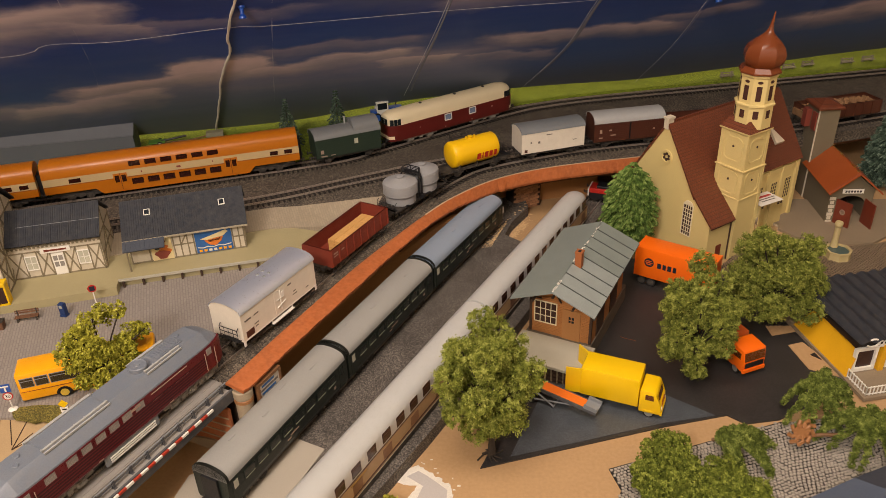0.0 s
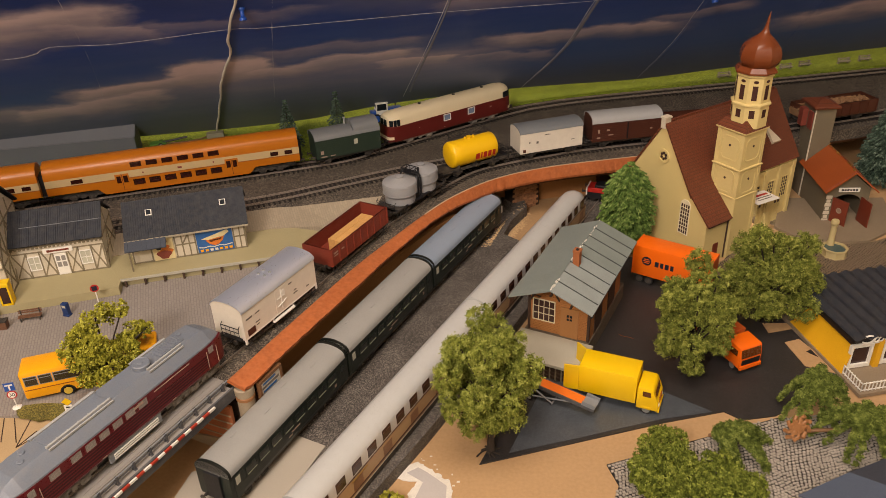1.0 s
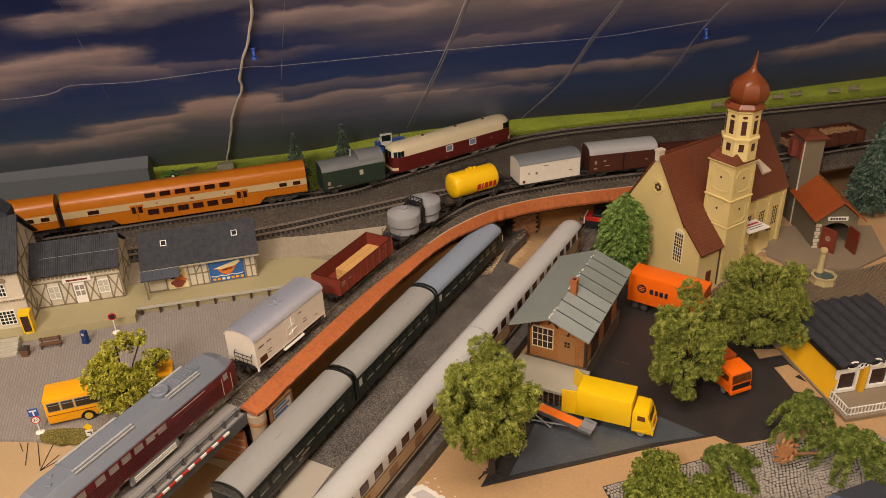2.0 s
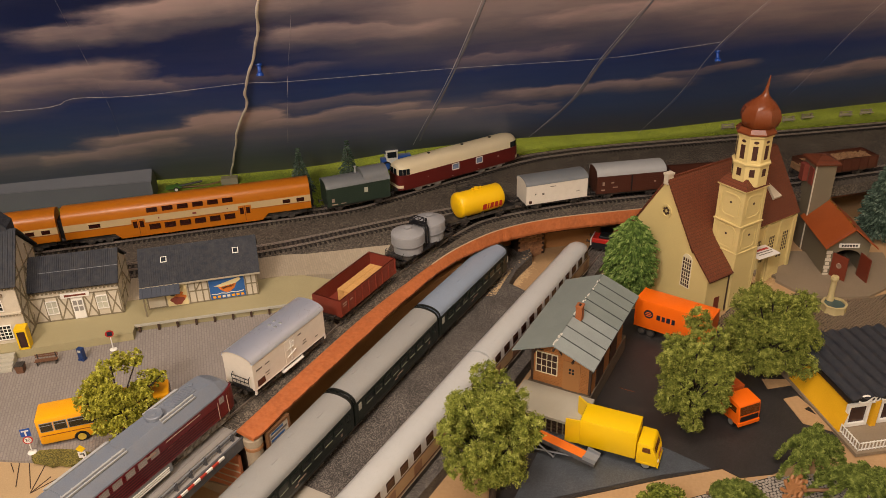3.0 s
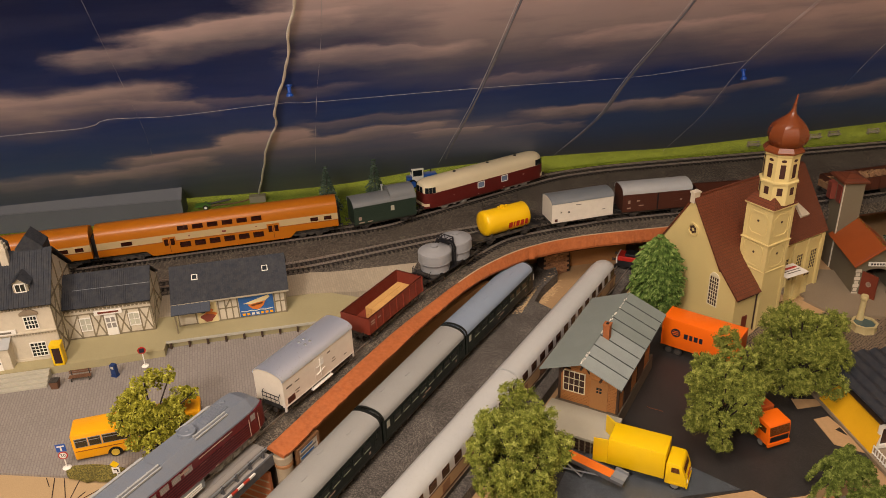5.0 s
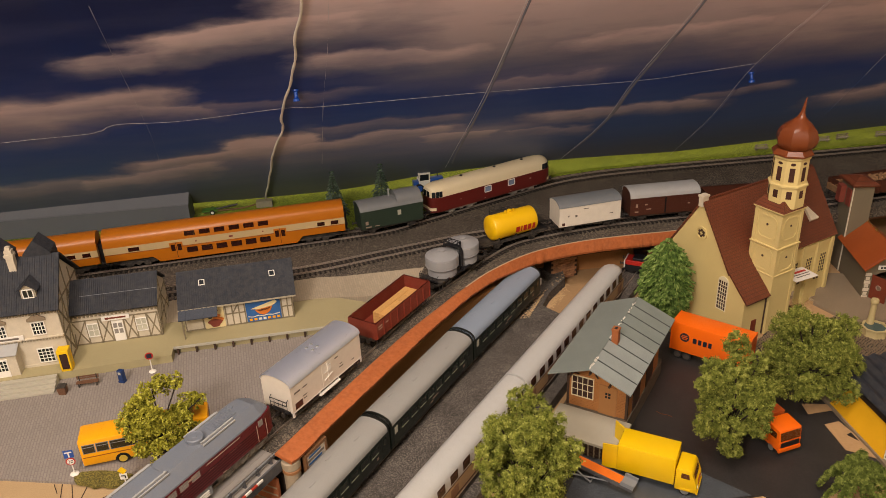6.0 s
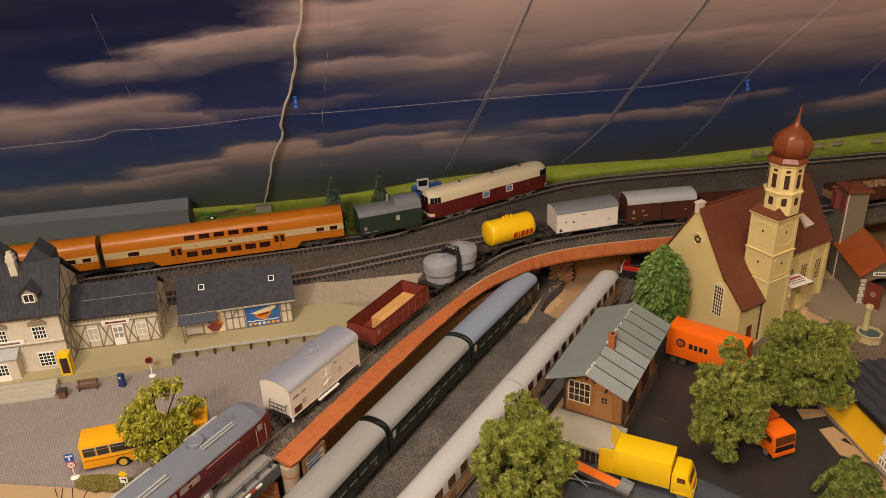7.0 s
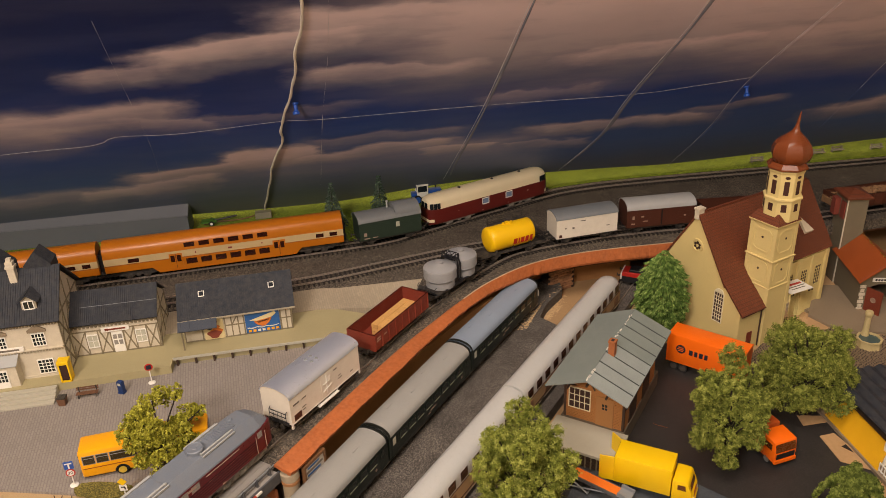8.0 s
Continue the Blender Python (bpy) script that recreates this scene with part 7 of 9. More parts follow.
# -- snack kiosk --
def kiosk():
    z = 0.0016
    t = thing("snack_kiosk", pose(0.393, 0.725, z, 0, 0, 104), "low snack kiosk with yellow side, black corrugated roof and terrace", "kiosk")
    # x runs along the yellow wall away from the terrace, y to its left is the yard
    bm = bmesh.new()
    box(bm, -34, 112, -120, 4, 0, 4)
    part("terrace", bm, "concrete_grey", t)
    bm = bmesh.new()
    loft(bm, [[(0, 2, 4), (96, 2, 4), (84, -10, 30), (6, -10, 30)], [(0, 0, 4), (96, 0, 4), (84, -12, 30), (6, -12, 30)]])
    part("side_panel", bm, "kiosk_yellow", t)
    bm = bmesh.new()
    box(bm, 8, 96, -110, -13, 4, 38)
    part("body", bm, "dark_wood", t)
    bm = bmesh.new()
    box(bm, 4, 108, -116, -8, 38, 43)
    part("fascia", bm, "black", t)
    bm = bmesh.new()
    n = 56
    rows = []
    for q in (0, 1):
        ring = []
        for i in range(n + 1):
            y = -4 - 120 * i / n
            ring.append((y, 45 + 1.7 * math.sin(2 * math.pi * (y + 4) / 15)))
        rows.append(ring)
    top = [(y, zz + 0.6) for y, zz in rows[0]]
    prism(bm, rows[0] + top[::-1], 0, 122)
    part("corrugated_roof", bm, "roof_black", t, smooth=40)
    # window front towards the terrace
    for y in (-20, -58):
        bm = bmesh.new()
        for a, b, c, d in ((-13, 13, 5, 9), (-13, 13, 31, 34), (-13, -10, 9, 31), (10, 13, 9, 31)):
            box(bm, 4.5, 8, y + a, y + b, c, d)
        f = part("window_frame", bm, "white", t)
        bm = bmesh.new()
        box(bm, 7, 7.8, y - 10, y + 10, 9, 31)
        part("pane", bm, "pane_brown", f)
    bm = bmesh.new()
    box(bm, 2, 8, -42, -36, 4, 38)
    part("pillar", bm, "kiosk_yellow", t)
    bm = bmesh.new()
    box(bm, 2.6, 4, -100, -8, 35.5, 36.5)
    s = part("sign_rail", bm, "white", t)
    bm = bmesh.new()
    for k in range(3):
        c = -22 - k * 26
        tube(bm, [(2.6, c + 7 * math.cos(a), 42 + 4.5 * math.sin(a)) for a in [0.7 + 5 * i / 12 for i in range(13)]], 1.0, 6)
        for q in (-10, -15):
            tube(bm, [(2.6, c + q + 2.6 * math.cos(a), 40.6 + 2.8 * math.sin(a)) for a in [2 * math.pi * i / 10 for i in range(11)]], 0.8, 5)
    part("sign_script", bm, "white", s, "white curly sign shapes")
    # terrace railing
    r = thing("terrace_railing", pose(0.393, 0.725, z, 0, 0, 104), "white picket railing round the kiosk terrace", "railing")
    path = [Vector((0, 0, 4)), Vector((-30, 0, 4)), Vector((-30, -110, 4))]
    for a, b in zip(path, path[1:]):
        for zz in (1.5, 10):
            bm = bmesh.new()
            tube(bm, [a + Vector((0, 0, zz)), b + Vector((0, 0, zz))], 0.7, 5)
            part("rail", bm, "white", r)
        n = int((b - a).length / 4)
        for k in range(n + 1):
            p = a.lerp(b, k / n)
            bm = bmesh.new()
            cbox(bm, (p.x, p.y, p.z + 5.5), (0.9, 0.9, 11))
            part("picket", bm, "white", r)


kiosk()


# -- house with a blue-grey roof at the corner of the square --
t = thing("corner_house", pose(0.350, 0.566, 0.0, 0, 0, 28), "model house with a smooth blue-grey gabled roof", "house")
bm = bmesh.new()
prism(bm, [(-60, 0), (-6, 0), (-6, 30), (-33, 44), (-60, 30)], -70, -4)
part("wall", bm, "wall_grey", t)
bm = bmesh.new()
loft(bm, [[(-80, -2, 36), (-24, -2, 36), (-24, -2, 38), (-80, -2, 38)], [(-62, -60, 52), (-8, -60, 52), (-8, -60, 54), (-62, -60, 54)]])
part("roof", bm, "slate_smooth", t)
# slope turned from the light, its shade put into a darker slate
bm = bmesh.new()
loft(bm, [[(-24, -2, 36), (34, 4, 22), (34, 4, 24), (-24, -2, 38)], [(-8, -60, 52), (50, -60, 30), (50, -60, 32), (-8, -60, 54)]])
part("hip_slope", bm, "slate_shaded", t)


# ---- vehicles ----


def road_wheels(t, spots, r=5.4, w=3.2, hub="hub"):
    bm = bmesh.new()
    prof = [(r - 1.6, -w / 2), (r - 0.3, -w / 2), (r, -w / 2 + 0.5), (r, w / 2 - 0.5), (r - 0.3, w / 2), (r - 1.6, w / 2)]
    loft(bm, [[(q * math.cos(2 * math.pi * i / 18), y, q * math.sin(2 * math.pi * i / 18)) for i in range(18)] for q, y in prof])
    x, y = spots[0]
    tyre = part("wheel", bm, "tyre", t, at=mm(x, y, r), smooth=40)
    bm = bmesh.new()
    cyl(bm, (0, -w / 2 - 0.2, 0), (0, w / 2 + 0.2, 0), r - 1.7, seg=14)
    hubm = part("rim", bm, hub, tyre)
    for x, y in spots[1:]:
        o = again(tyre, mm(x, y, r))
        k = hubm.copy()
        scene.collection.objects.link(k)
        k.parent = o


def rounded_box(name, x0, x1, w, z0, z1, material, parent, r=1.4):
    bm = bmesh.new()
    box(bm, x0, x1, -w / 2, w / 2, z0, z1, r)
    return part(name, bm, material, parent, smooth=40)


def bus():
    m, length = between((-0.409, 0.602), (-0.2955, 0.648), Z_PLAZA)
    t = thing("city_bus", m, "yellow-orange city bus with dark windows", "bus")
    h, w = length / 2, 28
    rounded_box("body", -h, h, w, 4, 34, "bus_yellow", t, 2.2)
    for y in (-1, 1):
        s = y * w / 2
        for x, wd in ((-h + 9, 10.5), (-h + 21.5, 10.5), (-h + 41, 24), (-h + 67, 24), (-h + 93, 24), (h - 9, 11)):
            bm = bmesh.new()
            cbox(bm, (0, 0, 0), (wd + 1.4, 0.35, 10.6), 0.2)
            part("window_frame", bm, "steel_grey", t, at=mm(x, s, 24))
            bm = bmesh.new()
            cbox(bm, (0, 0, 0), (wd, 0.7, 9.2), 0.2)
            win = part("window", bm, "pane_bus", t, at=mm(x, s, 24))
            bm = bmesh.new()
            cbox(bm, (0, y * 0.3, 2.2), (wd - 0.4, 0.3, 0.6))
            part("window_bar", bm, "steel_grey", win)
        bm = bmesh.new()
        box(bm, -h + 2, h - 2, s - 0.25, s + 0.3, 14, 14.8)
        part("side_strip", bm, "brown_orange", t)
        for x in (-h + 37, h - 28):
            bm = bmesh.new()
            pts = [(x + 7 * math.cos(a), 5 + 7 * math.sin(a)) for a in [math.pi * i / 10 for i in range(11)]]
            loft(bm, [[(px, s - 0.3, pz) for px, pz in pts], [(px, s + 0.25, pz) for px, pz in pts]])
            part("wheel_arch", bm, "black", t)
    for s in (-1, 1):
        bm = bmesh.new()
        cbox(bm, (s * h, 0, 24), (0.6, w - 5, 11), 0.2)
        part("windscreen", bm, "glass", t)
        for y in (-9, 9):
            bm = bmesh.new()
            cyl(bm, (s * (h - 0.5), y, 9), (s * (h + 0.5), y, 9), 1.7, seg=10)
            part("headlight", bm, "white" if s > 0 else "red", t)
        bm = bmesh.new()
        box(bm, s * h - 0.8, s * h + 0.8, -w / 2 + 1, w / 2 - 1, 4, 6.4)
        part("bumper", bm, "steel_grey", t)
    for x in (-20, 22):
        bm = bmesh.new()
        box(bm, x - 6, x + 6, -5, 5, 33.8, 34.9, 0.4)
        part("roof_hatch", bm, "bus_yellow", t)
    road_wheels(t, [(x, y) for x in (-h + 37, h - 28) for y in (-12.6, 12.6)], 5.6, 3.4, "hub_yellow")


bus()


def yellow_truck():
    t = thing("box_truck", pose(0.1475, 0.688, 0.0016, 0, 0, -19.5), "bright yellow box truck with open rear doors", "truck")
    rounded_box("box_body", -29, 29, 30, 11, 43, "yellow", t, 0.5)
    bm = bmesh.new()
    box(bm, -29.6, -28.8, -12.5, 12.5, 13, 41)
    part("load_opening", bm, "dark_wood", t)
    for s in (-1, 1):
        bm = bmesh.new()
        box(bm, -15, 0, -0.7, 0.7, 12, 42, 0.2)
        part("rear_door", bm, "yellow", t, at=mm(-29, s * 14.6, 0, 0, 0, s * (-38 if s > 0 else -8)))
    bm = bmesh.new()
    prof = [(29.8, 6), (50, 6), (51.5, 9), (51, 17), (48.5, 20), (46, 30), (44, 32), (31, 32.4), (29.8, 31)]
    loft(bm, [[(x, y, z) for x, z in prof] for y in (-13, -14, 14, 13)][1:3])
    bmesh.ops.bevel(bm, geom=list(bm.edges), offset=0.9, segments=2, affect="EDGES", profile=0.5)
    cab = part("cab", bm, "yellow", t, smooth=40)
    bm = bmesh.new()
    loft(bm, [[(48.4, y, 21.4), (47.0, y, 27.2), (47.5, y, 27.2), (49.0, y, 21.4)] for y in (-9.5, 9.5)])
    part("windscreen", bm, "pane_amber", cab)
    for s in (-1, 1):
        bm = bmesh.new()
        loft(bm, [[(35.5, s * 13.6, 22), (44, s * 13.6, 22), (43, s * 13.6, 28), (35.5, s * 13.6, 28)], [(35.5, s * 14.25, 22), (44, s * 14.25, 22), (43, s * 14.25, 28), (35.5, s * 14.25, 28)]])
        part("side_window", bm, "pane_amber", cab)
        bm = bmesh.new()
        cyl(bm, (50.5, s * 9.5, 12), (52, s * 9.5, 12), 1.9, seg=12)
        part("headlight", bm, "white", cab)
        bm = bmesh.new()
        box(bm, 34, 46, s * 14.1 - 0.4, s * 14.1 + 0.4, 8, 9.4)
        part("step", bm, "yellow", cab)
    bm = bmesh.new()
    for z in (13, 15, 17):
        box(bm, 50.6, 51.8, -6, 6, z, z + 0.8)
    part("grille", bm, "brown_orange", cab)
    bm = bmesh.new()
    box(bm, 50.5, 52.6, -13.5, 13.5, 5.4, 8)
    part("bumper", bm, "yellow", cab)
    bm = bmesh.new()
    box(bm, -29, 44, -8, 8, 6, 11)
    part("chassis", bm, "dark_frame", t)
    road_wheels(t, [(-16, -11.5), (-16, 11.5), (40, -11.5), (40, 11.5)], 5.8, 4)


yellow_truck()


def container_trailer():
    t = thing("container_trailer", pose(0.250, 0.9005, 0.0016, 0, 0, -30.5), "bright orange box trailer with a dark round emblem", "trailer")
    rounded_box("box_body", -48, 48, 31, 12, 52, "truck_orange", t, 0.5)
    bm = bmesh.new()
    cyl(bm, (0, 0, 0), (0, -0.4, 0), 6, seg=24)
    e = part("emblem", bm, "navy", t, "dark round emblem", at=mm(-30, -15.5, 34))
    for z in (-2.4, 0, 2.4):
        bm = bmesh.new()
        cbox(bm, (0, -0.55, z), (9 - abs(z), 0.3, 0.9))
        part("emblem_bar", bm, "truck_orange", e)
    for k in range(4):
        bm = bmesh.new()
        cbox(bm, (-17 + k * 6.4, -15.6, 32.6), (4.8 - 0.8 * (k % 2), 0.4, 7))
        part("lettering", bm, "navy", t)
    for x in (-47.6, 47.6):
        bm = bmesh.new()
        box(bm, x - 0.6, x + 0.6, -15.8, 15.8, 12, 52.3)
        part("end_frame", bm, "truck_orange", t)
    bm = bmesh.new()
    box(bm, -46, 46, -9, 9, 8, 13)
    for x in (-38, -26, 26):
        box(bm, x - 2, x + 2, -12, 12, 5, 9)
    part("chassis", bm, "dark_frame", t)
    road_wheels(t, [(x, y) for x in (-38, -26, 34) for y in (-12.5, 12.5)], 5.8, 4, "dark_frame")


container_trailer()


def orange_truck():
    t = thing("tractor_truck", pose(0.2935, 0.743, 0.0016, 0, 0, -64), "orange cab-over truck parked under a tree", "truck")
    bm = bmesh.new()
    loft(bm, [[(-12, y, 7), (12.5, y, 7), (13, y, 18), (11, y, 32), (-11, y, 33.5)] for y in (-14.2, 14.2)])
    bmesh.ops.bevel(bm, geom=list(bm.edges), offset=0.8, segments=2, affect="EDGES", profile=0.5)
    cab = part("cab", bm, "truck_orange", t, smooth=40)
    bm = bmesh.new()
    loft(bm, [[(13.0, y, 20), (11.2, y, 29.6), (11.6, y, 29.6), (13.5, y, 20)] for y in (-12.6, 12.6)])
    part("windscreen", bm, "pane_amber", cab)
    for s in (-1, 1):
        bm = bmesh.new()
        box(bm, -4, 8, s * 14.2 - 0.4, s * 14.2 + 0.4, 21, 28)
        part("side_window", bm, "pane_amber", cab)
    bm = bmesh.new()
    box(bm, 12.4, 13.7, -11.5, 11.5, 11.5, 17.5)
    part("grille", bm, "black", cab)
    bm = bmesh.new()
    box(bm, 12, 14.4, -14, 14, 6, 10)
    part("bumper", bm, "truck_orange", cab)
    rounded_box("load_body", -70, -15, 29, 12, 34, "truck_rust", t, 0.5)
    bm = bmesh.new()
    box(bm, -70, 10, -8, 8, 6, 12)
    part("chassis", bm, "dark_frame", t)
    road_wheels(t, [(x, y) for x in (2, -54) for y in (-12, 12)], 5.6, 4)


orange_truck()


def farm_tractor():
    t = thing("farm_tractor", pose(-0.152, 1.262, 0.088, 0, 0, 20) @ Matrix.Diagonal((1.02, 1.02, 1.02, 1)), "small blue farm tractor with a white cab", "tractor")
    rounded_box("hood", 2, 26, 13, 9, 20, "blue", t, 1.2)
    rounded_box("rear_body", -24, -12, 15, 8, 17, "blue", t, 1)
    bm = bmesh.new()
    for x in (-15, 2):
        for y in (-8, 8):
            box(bm, x - 0.8, x + 0.8, y - 0.8, y + 0.8, 12, 30)
    box(bm, -16.5, 3.5, -9.5, 9.5, 29.5, 32, 0.6)
    box(bm, -15, 2, -8, 8, 10, 19)
    cab = part("cab", bm, "white", t)
    bm = bmesh.new()
    box(bm, -14, 1, -7.6, 7.6, 19, 29)
    part("cab_glass", bm, "glass", cab)
    bm = bmesh.new()
    cyl(bm, (18, 4, 20), (18, 4, 30), 0.9, seg=7)
    part("exhaust", bm, "black", t)
    road_wheels(t, [(-16, -10), (-16, 10), (20, -9), (20, 9)], 7.2, 4, "blue")


farm_tractor()


def conveyor():
    t = thing("belt_conveyor", pose(0.094, 0.678, 0.0016, 0, 0, -27), "mobile belt conveyor with orange belt and grey frame", "conveyor")
    a, b = Vector((-44, 0, 20)), Vector((42, 0, 10))
    n = Vector((0.2, 0, 0.98))
    for y in (-6.5, 6.5):
        bm = bmesh.new()
        loft(bm, [[p + Vector((0, y - 0.6, 0)) - n * 1.5, p + Vector((0, y + 0.6, 0)) - n * 1.5, p + Vector((0, y + 0.6, 0)) + n * 2.4, p + Vector((0, y - 0.6, 0)) + n * 2.4] for p in (a, b)])
        part("side_rail", bm, "steel_dark", t)
    bm = bmesh.new()
    loft(bm, [[p + Vector((0, -5.8, 0)) + n * 1.6, p + Vector((0, 5.8, 0)) + n * 1.6, p + Vector((0, 5.8, 0)) + n * 2.3, p + Vector((0, -5.8, 0)) + n * 2.3] for p in (a, b.lerp(a, 0.14))])
    part("belt", bm, "belt_orange", t)
    bm = bmesh.new()
    loft(bm, [[p + Vector((0, y, 0)) + n * z for y, z in ((-7.4, 2), (7.4, 2), (7.4, 7), (6.4, 7), (6.4, 3), (-6.4, 3), (-6.4, 7), (-7.4, 7))] for p in (b.lerp(a, 0.16), b)])
    part("hopper", bm, "steel_grey", t)
    for k in range(9):
        p = a.lerp(b, (k + 0.5) / 9) - n * 2.6
        bm = bmesh.new()
        cyl(bm, p + Vector((0, -6, 0)), p + Vector((0, 6, 0)), 1.5, seg=10)
        part("roller", bm, "dark_frame", t)
    bm = bmesh.new()
    for y in (-6, 6):
        tube(bm, [(-30, y, 17), (-2, y * 1.3, 3)], 0.9, 6)
        tube(bm, [(18, y, 12), (-26, y * 1.3, 4)], 0.9, 6)
        tube(bm, [(-26, y * 1.3, 4), (-26, y, 16)], 0.9, 6)
    tube(bm, [(-26, -9, 4), (-26, 9, 4)], 0.9, 6)
    tube(bm, [(-2, -9, 3), (-2, 9, 3)], 0.9, 6)
    part("support_frame", bm, "steel_grey", t)
    road_wheels(t, [(-26, -10), (-26, 10)], 3.6, 2)


conveyor()


# ---- street furniture ----
def bench():
    t = thing("bench", pose(-0.473, 0.7245, Z_PLAZA, 0, 0, 17.5), "brown slatted park bench on the station square", "bench")
    for k in range(3):
        bm = bmesh.new()
        cbox(bm, (0, -3 + k * 2.2, 5.4), (24, 1.6, 0.8))
        part("seat_slat", bm, "bench_brown", t)
    for k in range(2):
        bm = bmesh.new()
        cbox(bm, (0, 3.6, 8 + k * 2.4), (24, 0.7, 1.6))
        part("back_slat", bm, "bench_brown", t)
    for x in (-9.5, 9.5):
        bm = bmesh.new()
        for y in (-3, 3):
            cbox(bm, (x, y, 2.6), (1.2, 1.2, 5.2))
        cbox(bm, (x, 3.6, 7), (1.2, 0.8, 9))
        part("leg", bm, "dark_frame", t)


bench()
t = thing("litter_bin", pose(-0.494, 0.708, Z_PLAZA, 0, 0, 12), "brown plastic litter bin", "bin")
bm = bmesh.new()
loft(bm, [[(x * w, y * w, z) for x, y in ((-1, -1), (1, -1), (1, 1), (-1, 1))] for w, z in ((3.6, 0), (4.6, 9.5))])
part("bucket", bm, "bench_brown", t)
bm = bmesh.new()
box(bm, -4.9, 4.9, -4.9, 4.9, 9.5, 10.4, 0.2)
part("rim", bm, "dark_frame", t)

t = thing("post_box", pose(-0.436, 0.733, Z_PLAZA, 0, 0, -10), "dark blue ticket post leaning on the square", "post box")
bm = bmesh.new()
box(bm, -3.4, 3.4, -2.6, 2.6, 2, 16, 0.5)
part("case", bm, "blue_dark", t)
bm = bmesh.new()
box(bm, -3.8, 3.8, -3.2, 3.2, 0, 2, 0.3)
part("foot", bm, "blue_dark", t)
bm = bmesh.new()
box(bm, -1.8, 1.8, -2.9, -2.6, 11, 14)
part("display", bm, "pane_light", t)


def phone_box():
    t = thing("phone_box", pose(-0.5045, 0.7415, Z_PLAT, 0, 0, 17.5) @ Matrix.Diagonal((0.85, 0.85, 0.85, 1)), "yellow telephone box beside the station house", "phone box")
    bm = bmesh.new()
    for x in (-6, 6):
        for y in (-6, 6):
            box(bm, x - 1, x + 1, y - 1, y + 1, 0, 29)
    box(bm, -7, 7, -7, 7, 0, 2)
    box(bm, 5.4, 6.6, -6, 6, 2, 27)
    part("frame", bm, "yellow", t)
    bm = bmesh.new()
    box(bm, -7.5, 7.5, -7.5, 7.5, 27, 32, 0.6)
    part("roof", bm, "yellow", t)
    for y in (-6.2, 6.2):
        bm = bmesh.new()
        box(bm, -5, 5, y - 0.2, y + 0.2, 3, 27)
        part("pane", bm, "pane_brown", t)
    bm = bmesh.new()
    box(bm, 1, 4.8, -3, 3, 11, 20)
    part("telephone", bm, "dark_frame", t)


phone_box()


def sign_post(name, x, y, rz, label, plates, h=24):
    t = thing(name, pose(x, y, Z_PLAZA, 0, 0, rz), label, "road sign", "road signs")
    bm = bmesh.new()
    lathe(bm, [(4.2, 0), (4.2, 0.6), (3.2, 1.3), (0.8, 1.6)], 16)
    part("foot", bm, "white", t, smooth=40)
    bm = bmesh.new()
    cyl(bm, (0, 0, 1), (0, 0, h), 0.65, seg=8)
    part("pole", bm, "white", t)
    for shape, z, r, c, extra in plates:
        bm = bmesh.new()
        n = {"round": 20, "square": 4, "diamond": 4}[shape]
        a0 = math.pi / 4 if shape == "square" else 0
        k = 1.3 if shape != "round" else 1
        pts = [(r * k * math.cos(a0 + 2 * math.pi * i / n), z + r * k * math.sin(a0 + 2 * math.pi * i / n)) for i in range(n)]
        loft(bm, [[(px, -1.1, pz) for px, pz in pts], [(px, -0.6, pz) for px, pz in pts]])
        plate = part("plate", bm, c, t)
        for ec, w, hh, ox, oz in extra:
            bm = bmesh.new()
            cbox(bm, (ox, -1.2, z + oz), (w, 0.25, hh))
            part("symbol", bm, ec, plate)
    return t


sign_post("road_sign", -0.410, 0.754, 25, "round red no-stopping sign on a white post", [("round", 22, 4.6, "red", [("navy", 5.4, 5.4, 0, 0)])], 22)
limit = sign_post("road_sign", -0.411, 0.584, 20, "white post with blue square and red round sign", [("square", 25, 4.8, "blue", [("white", 1.4, 6, 0, -0.6), ("white", 6.5, 1.4, 0, 2)]), ("round", 16, 4.4, "red", [])], 28)
bm = bmesh.new()
cyl(bm, (0, -1.3, 16), (0, -1.0, 16), 3.3, seg=20)
disc = part("disc", bm, "white", limit)
curve = bpy.data.curves.new("number", "FONT")
curve.body, curve.size, curve.align_x, curve.align_y, curve.extrude = "30", 0.0050, "CENTER", "CENTER", 0.00005
text_ob = bpy.data.objects.new("number_text", curve)
number_mesh = bpy.data.meshes.new_from_object(text_ob)
bpy.data.objects.remove(text_ob)
number_mesh.materials.append(M["black"])
number = new("number", number_mesh)
number.parent = disc
number.matrix_basis = mm(0, -1.4, 16, 90, 0, 0)
sign_post("road_sign", -0.352, 0.572, 10, "white post with yellow diamond and arrow plate", [("diamond", 19, 3.4, "yellow", []), ("square", 12, 3.8, "white", [("black", 4, 1.2, 0, 1), ("black", 1.2, 3, 1.6, -0.4)])], 20)


